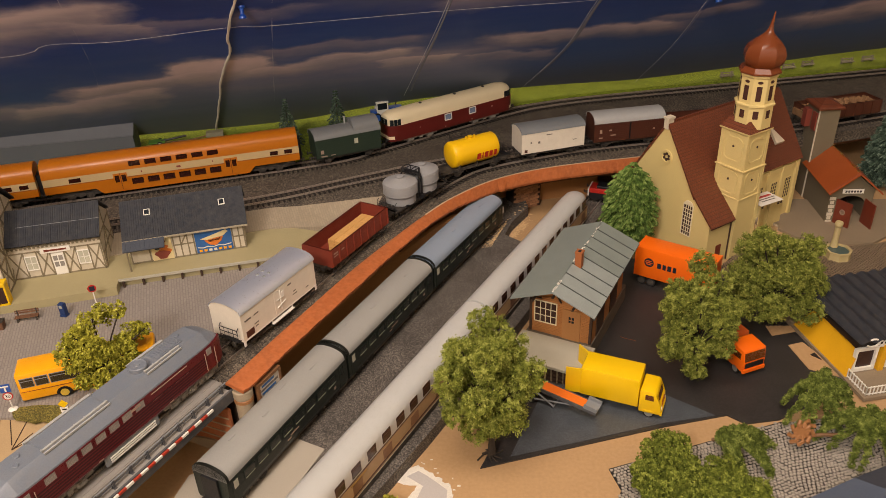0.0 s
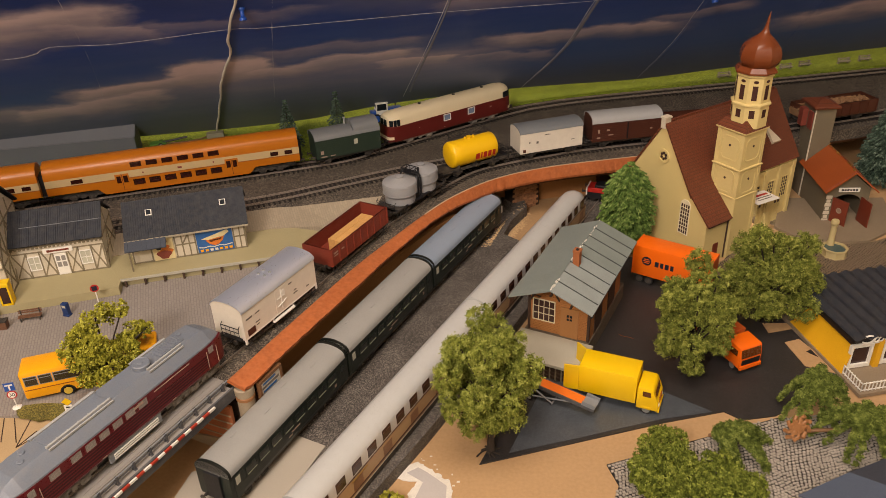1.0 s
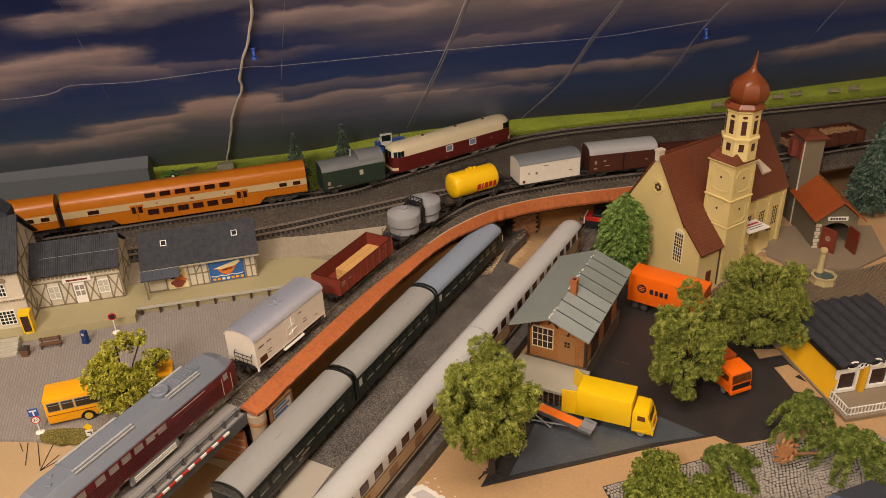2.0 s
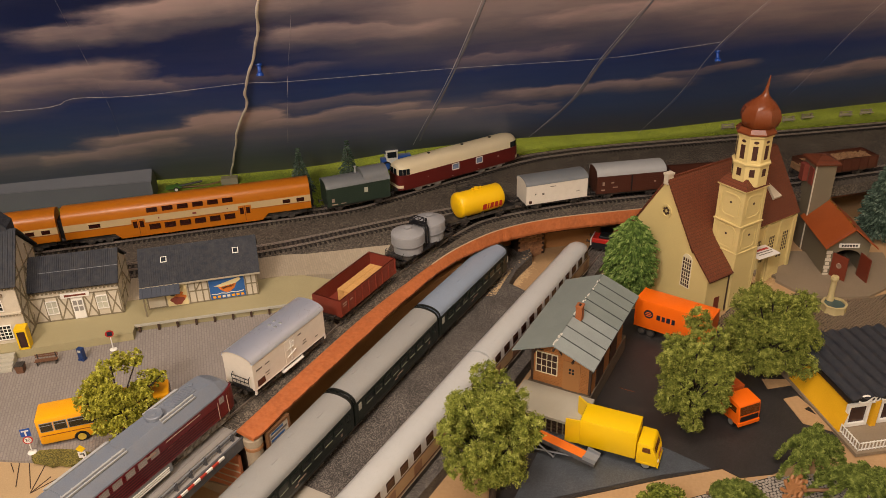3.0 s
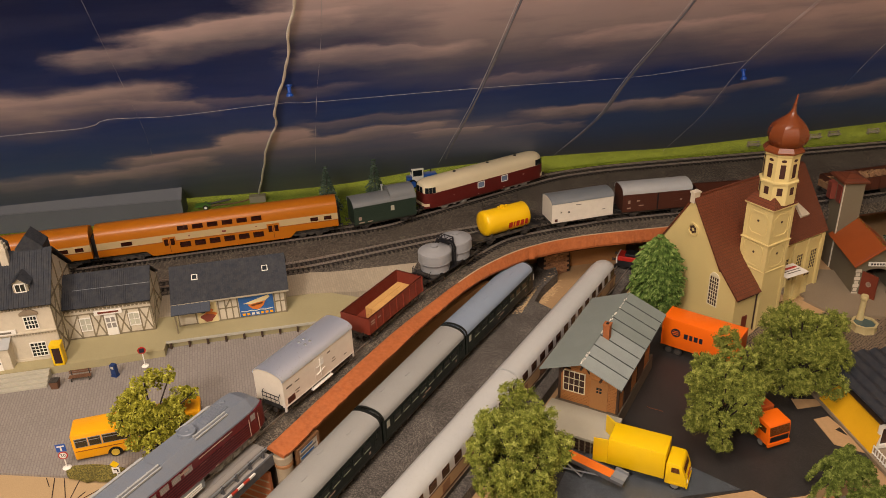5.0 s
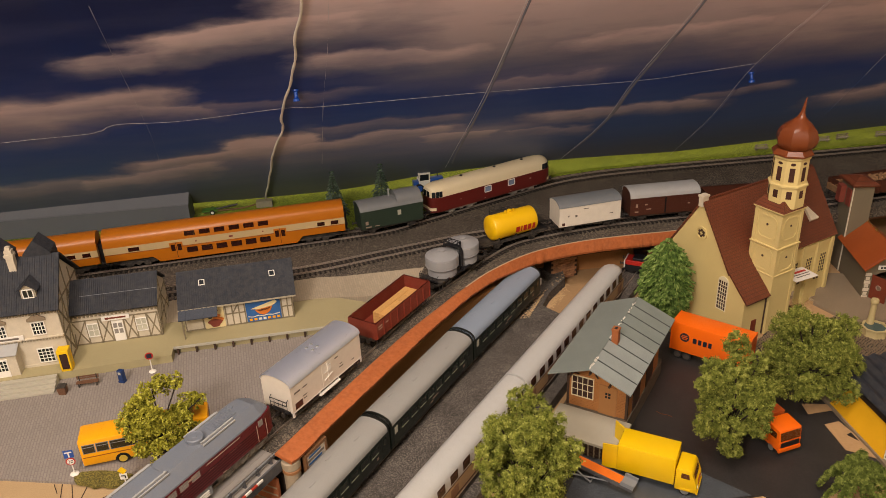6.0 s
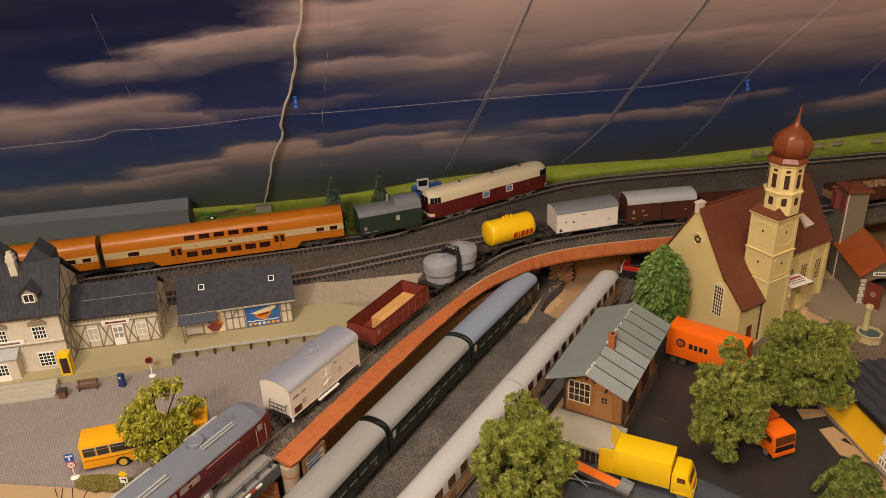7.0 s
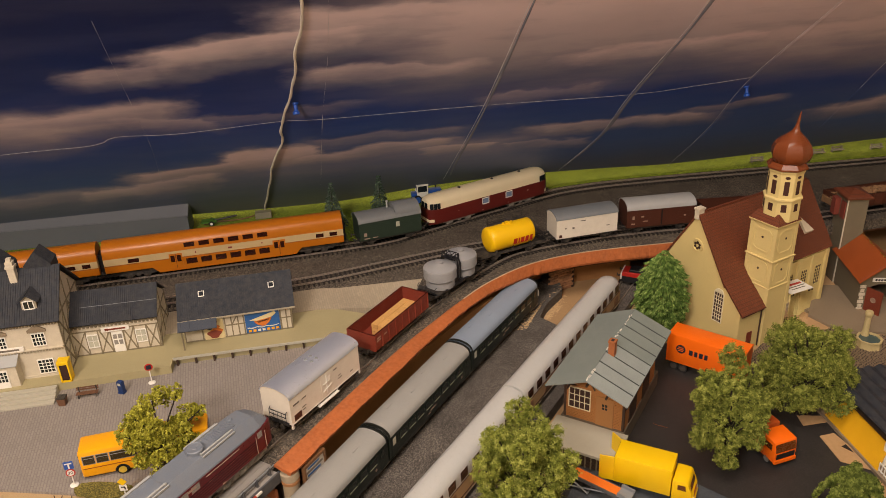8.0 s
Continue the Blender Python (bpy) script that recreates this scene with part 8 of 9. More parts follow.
def fountain():
    t = thing("fountain", pose(0.472, 0.976, 0.0016, 0, 0, 10) @ Matrix.Diagonal((0.8, 0.8, 0.92, 1)), "sandstone fountain with column and octagonal basin", "fountain")
    bm = bmesh.new()
    loft(bm, [[(r * math.cos(math.pi / 8 + i * math.pi / 4), r * math.sin(math.pi / 8 + i * math.pi / 4), z) for i in range(8)] for r, z in ((21, 0), (20, 2), (19.5, 10), (21, 11), (21, 13), (17.5, 13), (17.5, 8), (0.5, 8))])
    part("basin", bm, "sandstone", t)
    bm = bmesh.new()
    loft(bm, [[(r * math.cos(math.pi / 8 + i * math.pi / 4), r * math.sin(math.pi / 8 + i * math.pi / 4), z) for i in range(8)] for r, z in ((17.3, 9), (17.3, 10.6))])
    part("water", bm, "water", t)
    bm = bmesh.new()
    lathe(bm, [(6, 8), (6, 14), (5.4, 16), (4.9, 20), (4.6, 42), (5.6, 43), (6.4, 45), (6.4, 48), (5.4, 50), (0.5, 50.4)], 16)
    part("column", bm, "sandstone", t, at=mm(0, 14, 0), smooth=35)


fountain()

# hurdles on the grass
for k, (x, y) in enumerate(((0.432, 1.466), (0.5514, 1.509), (0.5899, 1.525), (0.6644, 1.539), (0.7059, 1.552))):
    t = thing("timber_hurdle", pose(x, y - 0.012, 0.088, 0, 0, 12 + 3 * (k % 3)), "weathered grey timber hurdle on the grass strip", "hurdle", "hurdles on the grass")
    for z in (2.5, 6, 9.5):
        bm = bmesh.new()
        cbox(bm, (0, 0, z), (25, 1.2, 1.6))
        part("rail", bm, "timber_weathered", t)
    for dx in (-9, 9):
        bm = bmesh.new()
        cbox(bm, (dx, 0, 5.5), (1.8, 4, 11))
        part("post", bm, "timber_weathered", t)
    bm = bmesh.new()
    cbox(bm, (0, -4, 5), (24, 5, 1.2))
    part("top_board", bm, "timber_weathered", t)

# long grey hall behind the double-deck train
m, length = between((-0.90, 1.036), (-0.513, 1.133), 0.0885)
t = thing("grey_hall", m, "long plain grey hall behind the double-deck train", "hall")
bm = bmesh.new()
box(bm, -length / 2, length / 2, -16, 24, 0, 32)
part("wall", bm, "hall_grey", t)
bm = bmesh.new()
loft(bm, [[(x, -17, 31), (x, 4, 44), (x, 25, 31), (x, 4, 33)] for x in (-length / 2 - 1, length / 2 + 1)])
part("roof", bm, "hall_roof", t)

# a green farm cart and a small brown box on the grass
t = thing("farm_cart", pose(-0.492, 1.155, 0.0885, 0, 0, 18), "small green farm cart with a black drawbar", "cart")
bm = bmesh.new()
box(bm, -12, 12, -7, 7, 5, 7)
part("bed", bm, "green_bright", t)
bm = bmesh.new()
tube(bm, [(6, 0, 6), (44, 4, 9)], 1.6, 6)
part("drawbar", bm, "black", t)
road_wheels(t, [(4, -8), (4, 8)], 4, 2, "white")
t = thing("brown_box", pose(-0.411, 1.185, 0.0885, 0, 0, 16), "small grey-brown cardboard box at the cord's foot", "box")
bm = bmesh.new()
box(bm, -13, 13, -6, 6, 0, 11, 0.4)
part("case", bm, "timber_weathered", t)


# ---- bridge before the parapet, under the red locomotive ----
m, length = between((-0.3052, 0.3738), (-0.2072, 0.5983), 0.0)
t = thing("girder_bridge", m, "grey plate bridge with handrails and a red-white beam", "bridge")
h = length / 2
bm = bmesh.new()
box(bm, -h, h, 2.6, 66, 74, 79.4)
part("deck_plate", bm, "bridge_grey", t)
bm = bmesh.new()
box(bm, -h, h, 10.5, 58, 79.4, 85.7)
part("walkway_plate", bm, "bridge_grey", t)
bm = bmesh.new()
box(bm, -h, h + 2, 1.2, 3.2, 68, 80.2)
part("side_girder", bm, "steel_dark", t)
for y in (12, 17):
    bm = bmesh.new()
    box(bm, -h, h, y, y + 0.7, 85.6, 86.2)
    part("deck_seam", bm, "bridge_grey", t)
for z in (83.6, 86.6):
    bm = bmesh.new()
    tube(bm, [(-h, 7.4, z), (h + 1, 7.4, z)], 0.7, 6)
    part("handrail", bm, "steel_grey" if z > 85 else "steel_dark", t)
n = int(length / 17.8)
for k in range(n + 1):
    bm = bmesh.new()
    x = h - 6 - 17.8 * k
    box(bm, x - 1.1, x + 1.1, 6.2, 8.6, 79.4, 87.2)
    box(bm, x - 1.3, x + 1.3, 5.4, 9.4, 79.4, 80.2)
    part("rail_post", bm, "steel_dark", t)
for k in range(int((length - 26) / 7.7)):
    bm = bmesh.new()
    x = h - 26 - 7.7 * k
    box(bm, x - 7.7, x, -0.9, 0.8, 77.4, 79.5)
    part("warning_block", bm, "white" if k % 2 == 0 else "warn_red", t)

# ---- trees and plants ----
def leaf_material(name, dark, mid, light, rough=0.75):
    m = bpy.data.materials.new(name)
    m.use_nodes = True
    nt = m.node_tree
    b = nt.nodes["Principled BSDF"]
    g = nt.nodes.new("ShaderNodeNewGeometry")
    r = nt.nodes.new("ShaderNodeValToRGB")
    e = r.color_ramp.elements
    e[0].position, e[0].color = 0.30, srgb(dark)
    e[1].position, e[1].color = 0.72, srgb(light)
    k = e.new(0.5)
    k.color = srgb(mid)
    tc = nt.nodes.new("ShaderNodeTexCoord")
    n = nt.nodes.new("ShaderNodeTexNoise")
    n.inputs["Scale"].default_value, n.inputs["Detail"].default_value = 170.0, 4.0
    nt.links.new(tc.outputs["Object"], n.inputs["Vector"])
    mx = nt.nodes.new("ShaderNodeMix")
    mx.inputs[0].default_value = 0.9
    nt.links.new(g.outputs["Random Per Island"], mx.inputs[2])
    nt.links.new(n.outputs["Fac"], mx.inputs[3])
    nt.links.new(mx.outputs[0], r.inputs["Fac"])
    nt.links.new(r.outputs["Color"], b.inputs["Base Color"])
    b.inputs["Roughness"].default_value = rough
    b.inputs["Specular IOR Level"].default_value = 0.2
    M[name] = m


leaf_material("leaf_olive", "343b12", "727a30", "b6ba62")
leaf_material("leaf_yellow", "4c4c0c", "93902a", "d6d260")
leaf_material("leaf_fir", "283c16", "56702f", "98ac62")
leaf_material("leaf_dark", "1f2c22", "3c4e40", "849684")
leaf_material("leaf_bright", "3a4211", "7c8432", "bec26a")
leaf_material("leaf_weeping", "2b360f", "5e6a2a", "9ea858")
leaf_material("leaf_fresh", "323c10", "697328", "a8b052")

RNG = np.random.default_rng(7)


def rand_turns(n):
    q = RNG.normal(size=(n, 4))
    q /= np.linalg.norm(q, axis=1)[:, None]
    w, x, y, z = q.T
    return np.stack([np.stack([1 - 2 * (y * y + z * z), 2 * (x * y - z * w), 2 * (x * z + y * w)], -1), np.stack([2 * (x * y + z * w), 1 - 2 * (x * x + z * z), 2 * (y * z - x * w)], -1), np.stack([2 * (x * z - y * w), 2 * (y * z + x * w), 1 - 2 * (x * x + y * y)], -1)], 1)


def flakes(name, centres, turns, size, material, parent, label="", slim=0.62):
    """Small bent flakes of foliage, one mesh: centres (n, 3) in mm."""
    n = len(centres)
    s = size * RNG.uniform(0.55, 1.35, n)[:, None]
    base = np.array([(-0.5, -slim / 2, 0), (0.5, -slim / 2, 0.12), (0.5, slim / 2, 0), (-0.5, slim / 2, 0.12), (0.0, 0, 0.34)])
    pts = centres[:, None, :] + np.einsum("nij,kj->nki", turns, base) * s[:, None, :]
    verts = (pts.reshape(-1, 3) * MM)
    idx = np.arange(n)[:, None] * 5
    faces = np.concatenate([idx + np.array([[a, b, 4]]) for a, b in ((0, 1), (1, 2), (2, 3), (3, 0))], 1).reshape(-1, 3)
    me = bpy.data.meshes.new(name)
    me.from_pydata(verts.tolist(), [], faces.tolist())
    me.materials.append(M[material])
    ob = new(name, me)
    ob.parent = parent
    ob["kind"] = "stuff"
    if label:
        ob["label"] = label
    return ob


def directions(n):
    """Unit vectors spread evenly over a ball."""
    k = np.arange(n) + 0.5
    z, a = 1 - 2 * k / n, k * 2.399963
    r = np.sqrt(1 - z * z)
    return np.stack([r * np.cos(a), r * np.sin(a), z], 1)


def crown_points(clumps, n, tufts=30, tuft=0.25):
    """Leaves on small tufts that cover each clump (x, y, z, r), with gaps between the tufts."""
    c = np.array(clumps, float)
    w = c[:, 3] ** 2
    pick = RNG.choice(len(c), n, p=w / w.sum())
    d = directions(tufts)[None] + RNG.normal(size=(len(c), tufts, 3)) * 0.16
    d /= np.linalg.norm(d, axis=2)[:, :, None]
    reach = RNG.uniform(0.72, 1.0, (len(c), tufts))
    which = RNG.integers(0, tufts, n)
    r = c[pick, 3]
    base = c[pick, :3] + d[pick, which] * (r * reach[pick, which])[:, None]
    return base + RNG.normal(size=(n, 3)) * (r * tuft * 0.52)[:, None]


def broadleaf(x, y, z, trunk_h, rx, rz, label, material="leaf_olive", clumps=60, leaves=15000, size=3.6, gap=None, seed=1, skew=(0, 0), lump=0.25, wild=0.5, note="clumpy foam foliage in dull olive green"):
    rnd = random.Random(seed)
    t = thing("tree", pose(x, y, z, 0, 0, 0 if gap else rnd.uniform(0, 360)), label, "tree", "broadleaf trees")
    zc = trunk_h + rz * 0.82
    cl = []
    for v in directions(clumps):
        v = Vector(v) + Vector((rnd.gauss(0, 0.12), rnd.gauss(0, 0.12), rnd.gauss(0, 0.12)))
        out = rnd.uniform(0.68, 0.98) * (1 + wild * noise.noise(v * 1.6 + Vector((seed * 7.1, 0, 0))))
        p = Vector((v.x * rx * out + skew[0], v.y * rx * out + skew[1], zc + v.z * rz * out))
        r = rnd.uniform(0.75, 1.25) * lump * rx
        if gap and (p - Vector(gap[0])).cross(Vector(gap[1])).length < gap[2]:
            continue
        cl.append((p.x, p.y, p.z, r))
    for k in range(clumps // 3):
        v = Vector((rnd.gauss(0, 1), rnd.gauss(0, 1), rnd.gauss(0, 1))).normalized() * rnd.uniform(0.2, 0.55)
        p = Vector((v.x * rx + skew[0], v.y * rx + skew[1], zc + v.z * rz))
        if not gap or (p - Vector(gap[0])).cross(Vector(gap[1])).length > gap[2]:
            cl.append((p.x, p.y, p.z, lump * rx))
    bm = bmesh.new()
    pts = [(0, 0, -1), (rnd.uniform(-1, 1), rnd.uniform(-1, 1), trunk_h * 0.5), (skew[0] * 0.4, skew[1] * 0.4, trunk_h), (skew[0] * 0.8, skew[1] * 0.8, zc)]
    rings = []
    for p, r in zip(pts, (4.2, 2.8, 2.3, 1.0)):
        rings.append([(p[0] + r * (1 + 0.2 * math.sin(3 * a)) * math.cos(a), p[1] + r * (1 + 0.2 * math.sin(3 * a)) * math.sin(a), p[2]) for a in [2 * math.pi * i / 10 for i in range(10)]])
    loft(bm, rings)
    for k in range(9):
        a = 2 * math.pi * k / 9 + rnd.uniform(-0.25, 0.25)
        q = rnd.uniform(8, 15)
        tube(bm, [(0, 0, 3), (0.5 * q * math.cos(a), 0.5 * q * math.sin(a), 1.6), (q * math.cos(a + 0.3), q * math.sin(a + 0.3), -0.2)], 0.9, 5)
    trunk = part("trunk", bm, "bark", t, smooth=40)
    for k, c in enumerate(cl[::max(1, len(cl) // 26)]):
        bm = bmesh.new()
        st = Vector((skew[0] * 0.5, skew[1] * 0.5, trunk_h * rnd.uniform(0.75, 1.1)))
        mid = st.lerp(Vector(c[:3]), 0.5) + Vector((0, 0, 4))
        tube(bm, [st, mid, c[:3]], 0.75, 5)
        part("limb", bm, "bark", trunk)
    flakes("crown", crown_points(cl, leaves), rand_turns(leaves), size, material, t, note)
    return t


broadleaf(0.027, 0.606, 0.0016, 47, 44, 55, "large bushy olive-green model tree at the ramp", material="leaf_bright", seed=3, leaves=104000, clumps=38, size=1.42, lump=0.26, wild=0.32)
broadleaf(0.236, 0.731, 0.0016, 31, 43, 50, "bushy olive-green model tree between the trucks", seed=14, leaves=98000, clumps=36, size=1.42, lump=0.26, wild=0.42)
broadleaf(0.345, 0.828, 0.0016, 27, 50, 47, "broad olive-green model tree beside the kiosk", seed=8, leaves=104000, clumps=38, size=1.45, lump=0.25, wild=0.42)
broadleaf(-0.328, 0.612, Z_PLAZA, 26, 35, 30, "yellow-green model tree with an open crown before the bus", material="leaf_yellow", seed=11, leaves=20000, clumps=90, size=2.0, gap=((4.5, 10.9, 60.8), (-0.457, 0.715, -0.529), 13), lump=0.19, note="open yellow-green flock foliage")


def conifer(x, y, z, h, r, tiers, material, label, blunt=0.5, size=3.0, per=60, name="fir_tree"):
    t = thing(name, pose(x, y, z), label, "fir tree", "fir trees")
    bm = bmesh.new()
    cyl(bm, (0, 0, -1), (0, 0, h * 0.95), 2.2, 0.4, seg=8)
    part("trunk", bm, "bark", t)
    cen, rot = [], []
    for k in range(tiers):
        f = k / (tiers - 1)
        zz = h * (0.13 + 0.86 * f)
        rr = r * (1 - f ** (1 / (1 - blunt + 0.001))) * (0.72 + 0.28 * min(1, f / 0.4)) if blunt else r * (1 - f)
        rr = max(rr, 1.5) * (0.9 + 0.1 * math.sin(k * 2.1))
        n = max(5, int(per * (0.35 + 0.65 * rr / r)))
        for i in range(n):
            a = 2 * math.pi * (i + 0.5 * (k % 2)) / n + random.uniform(-0.12, 0.12)
            reach = rr * random.uniform(0.86, 1.10)
            droop = random.uniform(0.22, 0.36)
            steps = max(3, int(reach / size * 2.4))
            # a drooping twig with needles to both sides and on top
            for q in range(steps):
                u = (q + 1) / steps
                if u < 0.3:
                    continue
                d = reach * u
                base = (d * math.cos(a), d * math.sin(a), zz - droop * reach * u * u)
                tip = math.atan2(2 * droop * u, 1)
                for side in (-0.75, 0.0, 0.75):
                    m = Euler((random.uniform(-0.5, 0.5), tip * 0.8 - (0.35 if side == 0 else 0) + random.uniform(-0.15, 0.15), a + side + random.uniform(-0.2, 0.2))).to_matrix()
                    out = m @ Vector((size * 0.45, 0, 0))
                    cen.append((base[0] + out.x, base[1] + out.y, base[2] + out.z))
                    rot.append([list(row) for row in m])
    flakes("needles", np.array(cen), np.array(rot), size, material, t, slim=0.26)


conifer(0.203, 0.994, 0.0, 128, 36, 26, "leaf_fir", "plump green fir tree beside the church", blunt=0.85, size=4.2, per=30)
conifer(-0.2832, 1.150, 0.088, 74, 21, 16, "leaf_dark", "small dark blue-green fir on the grass strip", blunt=0.0, size=3.0, per=14)
conifer(-0.2102, 1.165, 0.088, 81, 23, 17, "leaf_dark", "taller dark blue-green fir on the grass strip", blunt=0.0, size=3.0, per=15)
conifer(0.612, 1.192, 0.0, 150, 40, 28, "leaf_dark", "tall dark green fir behind the fire station", blunt=0.3, size=5, per=30)


def fallen_tree(x, y, z, rz, length, label, seed, branches=9, spread=30, root=True, material="leaf_fresh", leaves=6500, turn=0, fan=180, tall=40, thick=4.6, heart=0.6):
    """A model tree that lies on its side: trunk along x, root plate at the origin, foliage in arching strands."""
    rnd = random.Random(seed)
    t = thing("fallen_tree", pose(x, y, z, 0, 0, rz), label, "tree", "toppled trees")
    bm = bmesh.new()
    tube(bm, [(0, 0, 12), (length * 0.3, 0, 14), (length * 0.7, 2, 12)], 1.8, 7)
    part("trunk", bm, "root_brown", t)
    if root:
        bm = bmesh.new()
        n = 9
        for k in range(n):
            a = 2 * math.pi * k / n
            b = a + 0.5
            tube(bm, [(r * math.sin(g) * 0.7 - (r > 10), r * math.cos(g), 17 + r * math.sin(g) * 0.72) for r, g in ((4, a), (10, a), (13.5, b - 0.15))], 2.0, 6)
        cyl(bm, (-1.0, 0, 18.0), (1.0, 0, 16.0), 8.5, 7.5, seg=14)
        part("root_plate", bm, "root_tan", t, "tan plastic root plate")
    cl = []
    for k in range(branches):
        a = radians(turn + fan * (2 * (k + rnd.random()) / branches - 1))
        reach = rnd.uniform(0.6, 1.05) * spread
        top = tall * rnd.uniform(0.75, 1.1)
        for q in range(16):
            f = q / 15
            b = a + 0.25 * f * math.sin(k * 2.3)
            pz = max(2.5, top * (0.62 + 1.0 * f - 1.45 * f * f))
            cl.append((heart * length + reach * f * math.cos(b) + rnd.gauss(0, 0.5), reach * f * math.sin(b) + rnd.gauss(0, 0.5), pz + rnd.gauss(0, 0.6), thick * (1.15 - 0.5 * f)))
    flakes("crown", crown_points(cl, leaves, 10, 0.45), rand_turns(leaves), 1.4, material, t, "drooping fuzzy foliage strands")


fallen_tree(0.334, 0.668, 0.0016, 0, 16, "weeping olive-green model tree beside the yard", 2, branches=14, spread=37, root=False, leaves=42000, material="leaf_weeping", tall=52, thick=4.2)
fallen_tree(0.315, 0.627, 0.0016, 2, 62, "toppled fuzzy green model tree with its tan root plate showing", 4, branches=19, spread=49, leaves=54000, material="leaf_weeping", turn=-90, fan=170, tall=40, heart=1.0, thick=4.3)
fallen_tree(0.232, 0.620, 0.0016, -24, 14, "toppled green model tree with drooping strands on the cobbles", 6, branches=9, spread=58, root=False, leaves=30000, turn=-14, fan=62, tall=32, thick=4.1, material="leaf_weeping")


def bush(x, y, z, clumps, label, seed, leaves=7000, size=2.0, material="leaf_fresh"):
    rnd = random.Random(seed)
    t = thing("bush", pose(x, y, z), label, "bush", "bushes")
    cl = []
    for bx, by, bz, br in clumps:
        for v in directions(20):
            v = Vector(v) * br * rnd.uniform(0.6, 0.85)
            cl.append((bx + v.x, by + v.y, bz + v.z, br * 0.34))
    bm = bmesh.new()
    cyl(bm, (0, 0, 0), (0, 0, 16), 1.6, 1.0, seg=7)
    part("stem", bm, "bark", t)
    flakes("crown", crown_points(cl, leaves, 26), rand_turns(leaves), size, material, t)


bush(0.183, 0.582, 0.0016, [(0, 0, 30, 22), (6, -22, 26, 24), (-6, -26, 20, 22), (-16, -14, 18, 18)], "rounded bushy green tree on the cobbles", 21, leaves=36000, size=1.7)
bush(0.226, 0.556, 0.0016, [(0, 0, 22, 22), (18, -12, 18, 20), (-10, -18, 18, 20)], "low bushy green tree on the cobbles", 22, leaves=28000, size=1.7)
bush(-0.060, 0.536, 0.0, [(-2, 2, 8, 8), (6, -1, 7, 8.5)], "small yellow-green bush on the bare board", 23, leaves=2200, size=1.5, material="leaf_yellow")

# ---- small ground details ----
# cobbles: one stone each
outline = [Vector(p) for p in ((0.135, 0.592), (0.219, 0.625), (0.307, 0.659), (0.42, 0.672), (0.50, 0.62), (0.50, 0.50), (0.12, 0.50), (0.143, 0.567))]


def inside(x, y, poly):
    hit = False
    for i in range(len(poly)):
        a, b = poly[i], poly[i - 1]
        if (a.y > y) != (b.y > y) and x < (b.x - a.x) * (y - a.y) / (b.y - a.y) + a.x:
            hit = not hit
    return hit


def cobble_field(name, outline, x0, x1, y0, y1, z, step, turn, label, seed, material="cobble"):
    """Stones in rows, each with its own edges, joined into one sheet of stuff."""
    rnd = random.Random(seed)
    verts, faces = [], []
    c, s = math.cos(radians(turn)), math.sin(radians(turn))
    n = int((max(x1 - x0, y1 - y0) * 1.5) / step)
    cx, cy = (x0 + x1) / 2, (y0 + y1) / 2
    for i in range(-n // 2, n // 2):
        for j in range(-n // 2, n // 2):
            u, v = (i + (0.5 if j % 2 else 0)) * step * 1.12 + rnd.uniform(-1, 1) * step * 0.13, j * step
            v += step * (0.9 * noise.noise(Vector((u * 38, v * 20, seed))) + 0.09 * rnd.uniform(-1, 1))
            u += step * 0.8 * noise.noise(Vector((u * 20, v * 45, seed + 5)))
            x, y = cx + u * c - v * s, cy + u * s + v * c
            if not inside(x, y, outline):
                continue
            hw, hh = step * rnd.uniform(0.42, 0.50), step * rnd.uniform(0.35, 0.43)
            zz = z + rnd.uniform(0.0, 0.0004)
            k = len(verts)
            skew = [(rnd.uniform(0.8, 1.06), rnd.uniform(0.8, 1.06)) for a in range(4)]
            for q, lift in ((0.98, -0.0006), (0.84, 0.0004)):
                for (a, b), (ku, kv) in zip(((-1, -1), (1, -1), (1, 1), (-1, 1)), skew):
                    pu, pv = hw * a * q * ku, hh * b * q * kv
                    verts.append((x + pu * c - pv * s, y + pu * s + pv * c, zz + lift))
            faces += [(k + 4, k + 5, k + 6, k + 7)] + [(k + a, k + (a + 1) % 4, k + 4 + (a + 1) % 4, k + 4 + a) for a in range(4)]
    me = bpy.data.meshes.new(name)
    me.from_pydata(verts, [], faces)
    me.materials.append(M[material])
    tagged(new(name, me), label, "cobbles", kind="stuff")


cobble_field("cobble_stones", outline, 0.12, 0.5, 0.5, 0.672, 0.0022, 0.0033, 20, "pale grey cobblestones in rows", 31)
outline2 = [Vector(p) for p in ((0.30, 0.925), (0.345, 0.985), (0.41, 1.0), (0.44, 1.02), (0.47, 1.0), (0.53, 1.008), (0.60, 1.04), (0.66, 1.0), (0.60, 0.90), (0.47, 0.89), (0.40, 0.90))]
bm = bmesh.new()
slab(bm, [(p.x, p.y) for p in outline2], 0.0, 0.0019)
structure("church_square", bm, "mortar", "joint bed of the cobbled church square", "pavement")
cobble_field("square_stones", outline2, 0.30, 0.66, 0.88, 1.04, 0.0024, 0.0034, -15, "brown-grey cobblestones of the church square", 33, "cobble_brown")

# scrap of copper wire on the asphalt
t = thing("copper_wire", pose(0.178, 0.790, 0.0022, 0, 0, -20) @ Matrix.Diagonal((0.6, 0.6, 0.6, 1)), "short bent scrap of copper wire on the asphalt", "wire")
bm = bmesh.new()
tube(bm, [(-14, 3, 0.6), (-8, 0, 1), (-2, -0.5, 0.8), (6, 0.4, 0.6), (16, -1, 0.6)], 0.4, 5)
part("strand", bm, "copper", t, smooth=True)
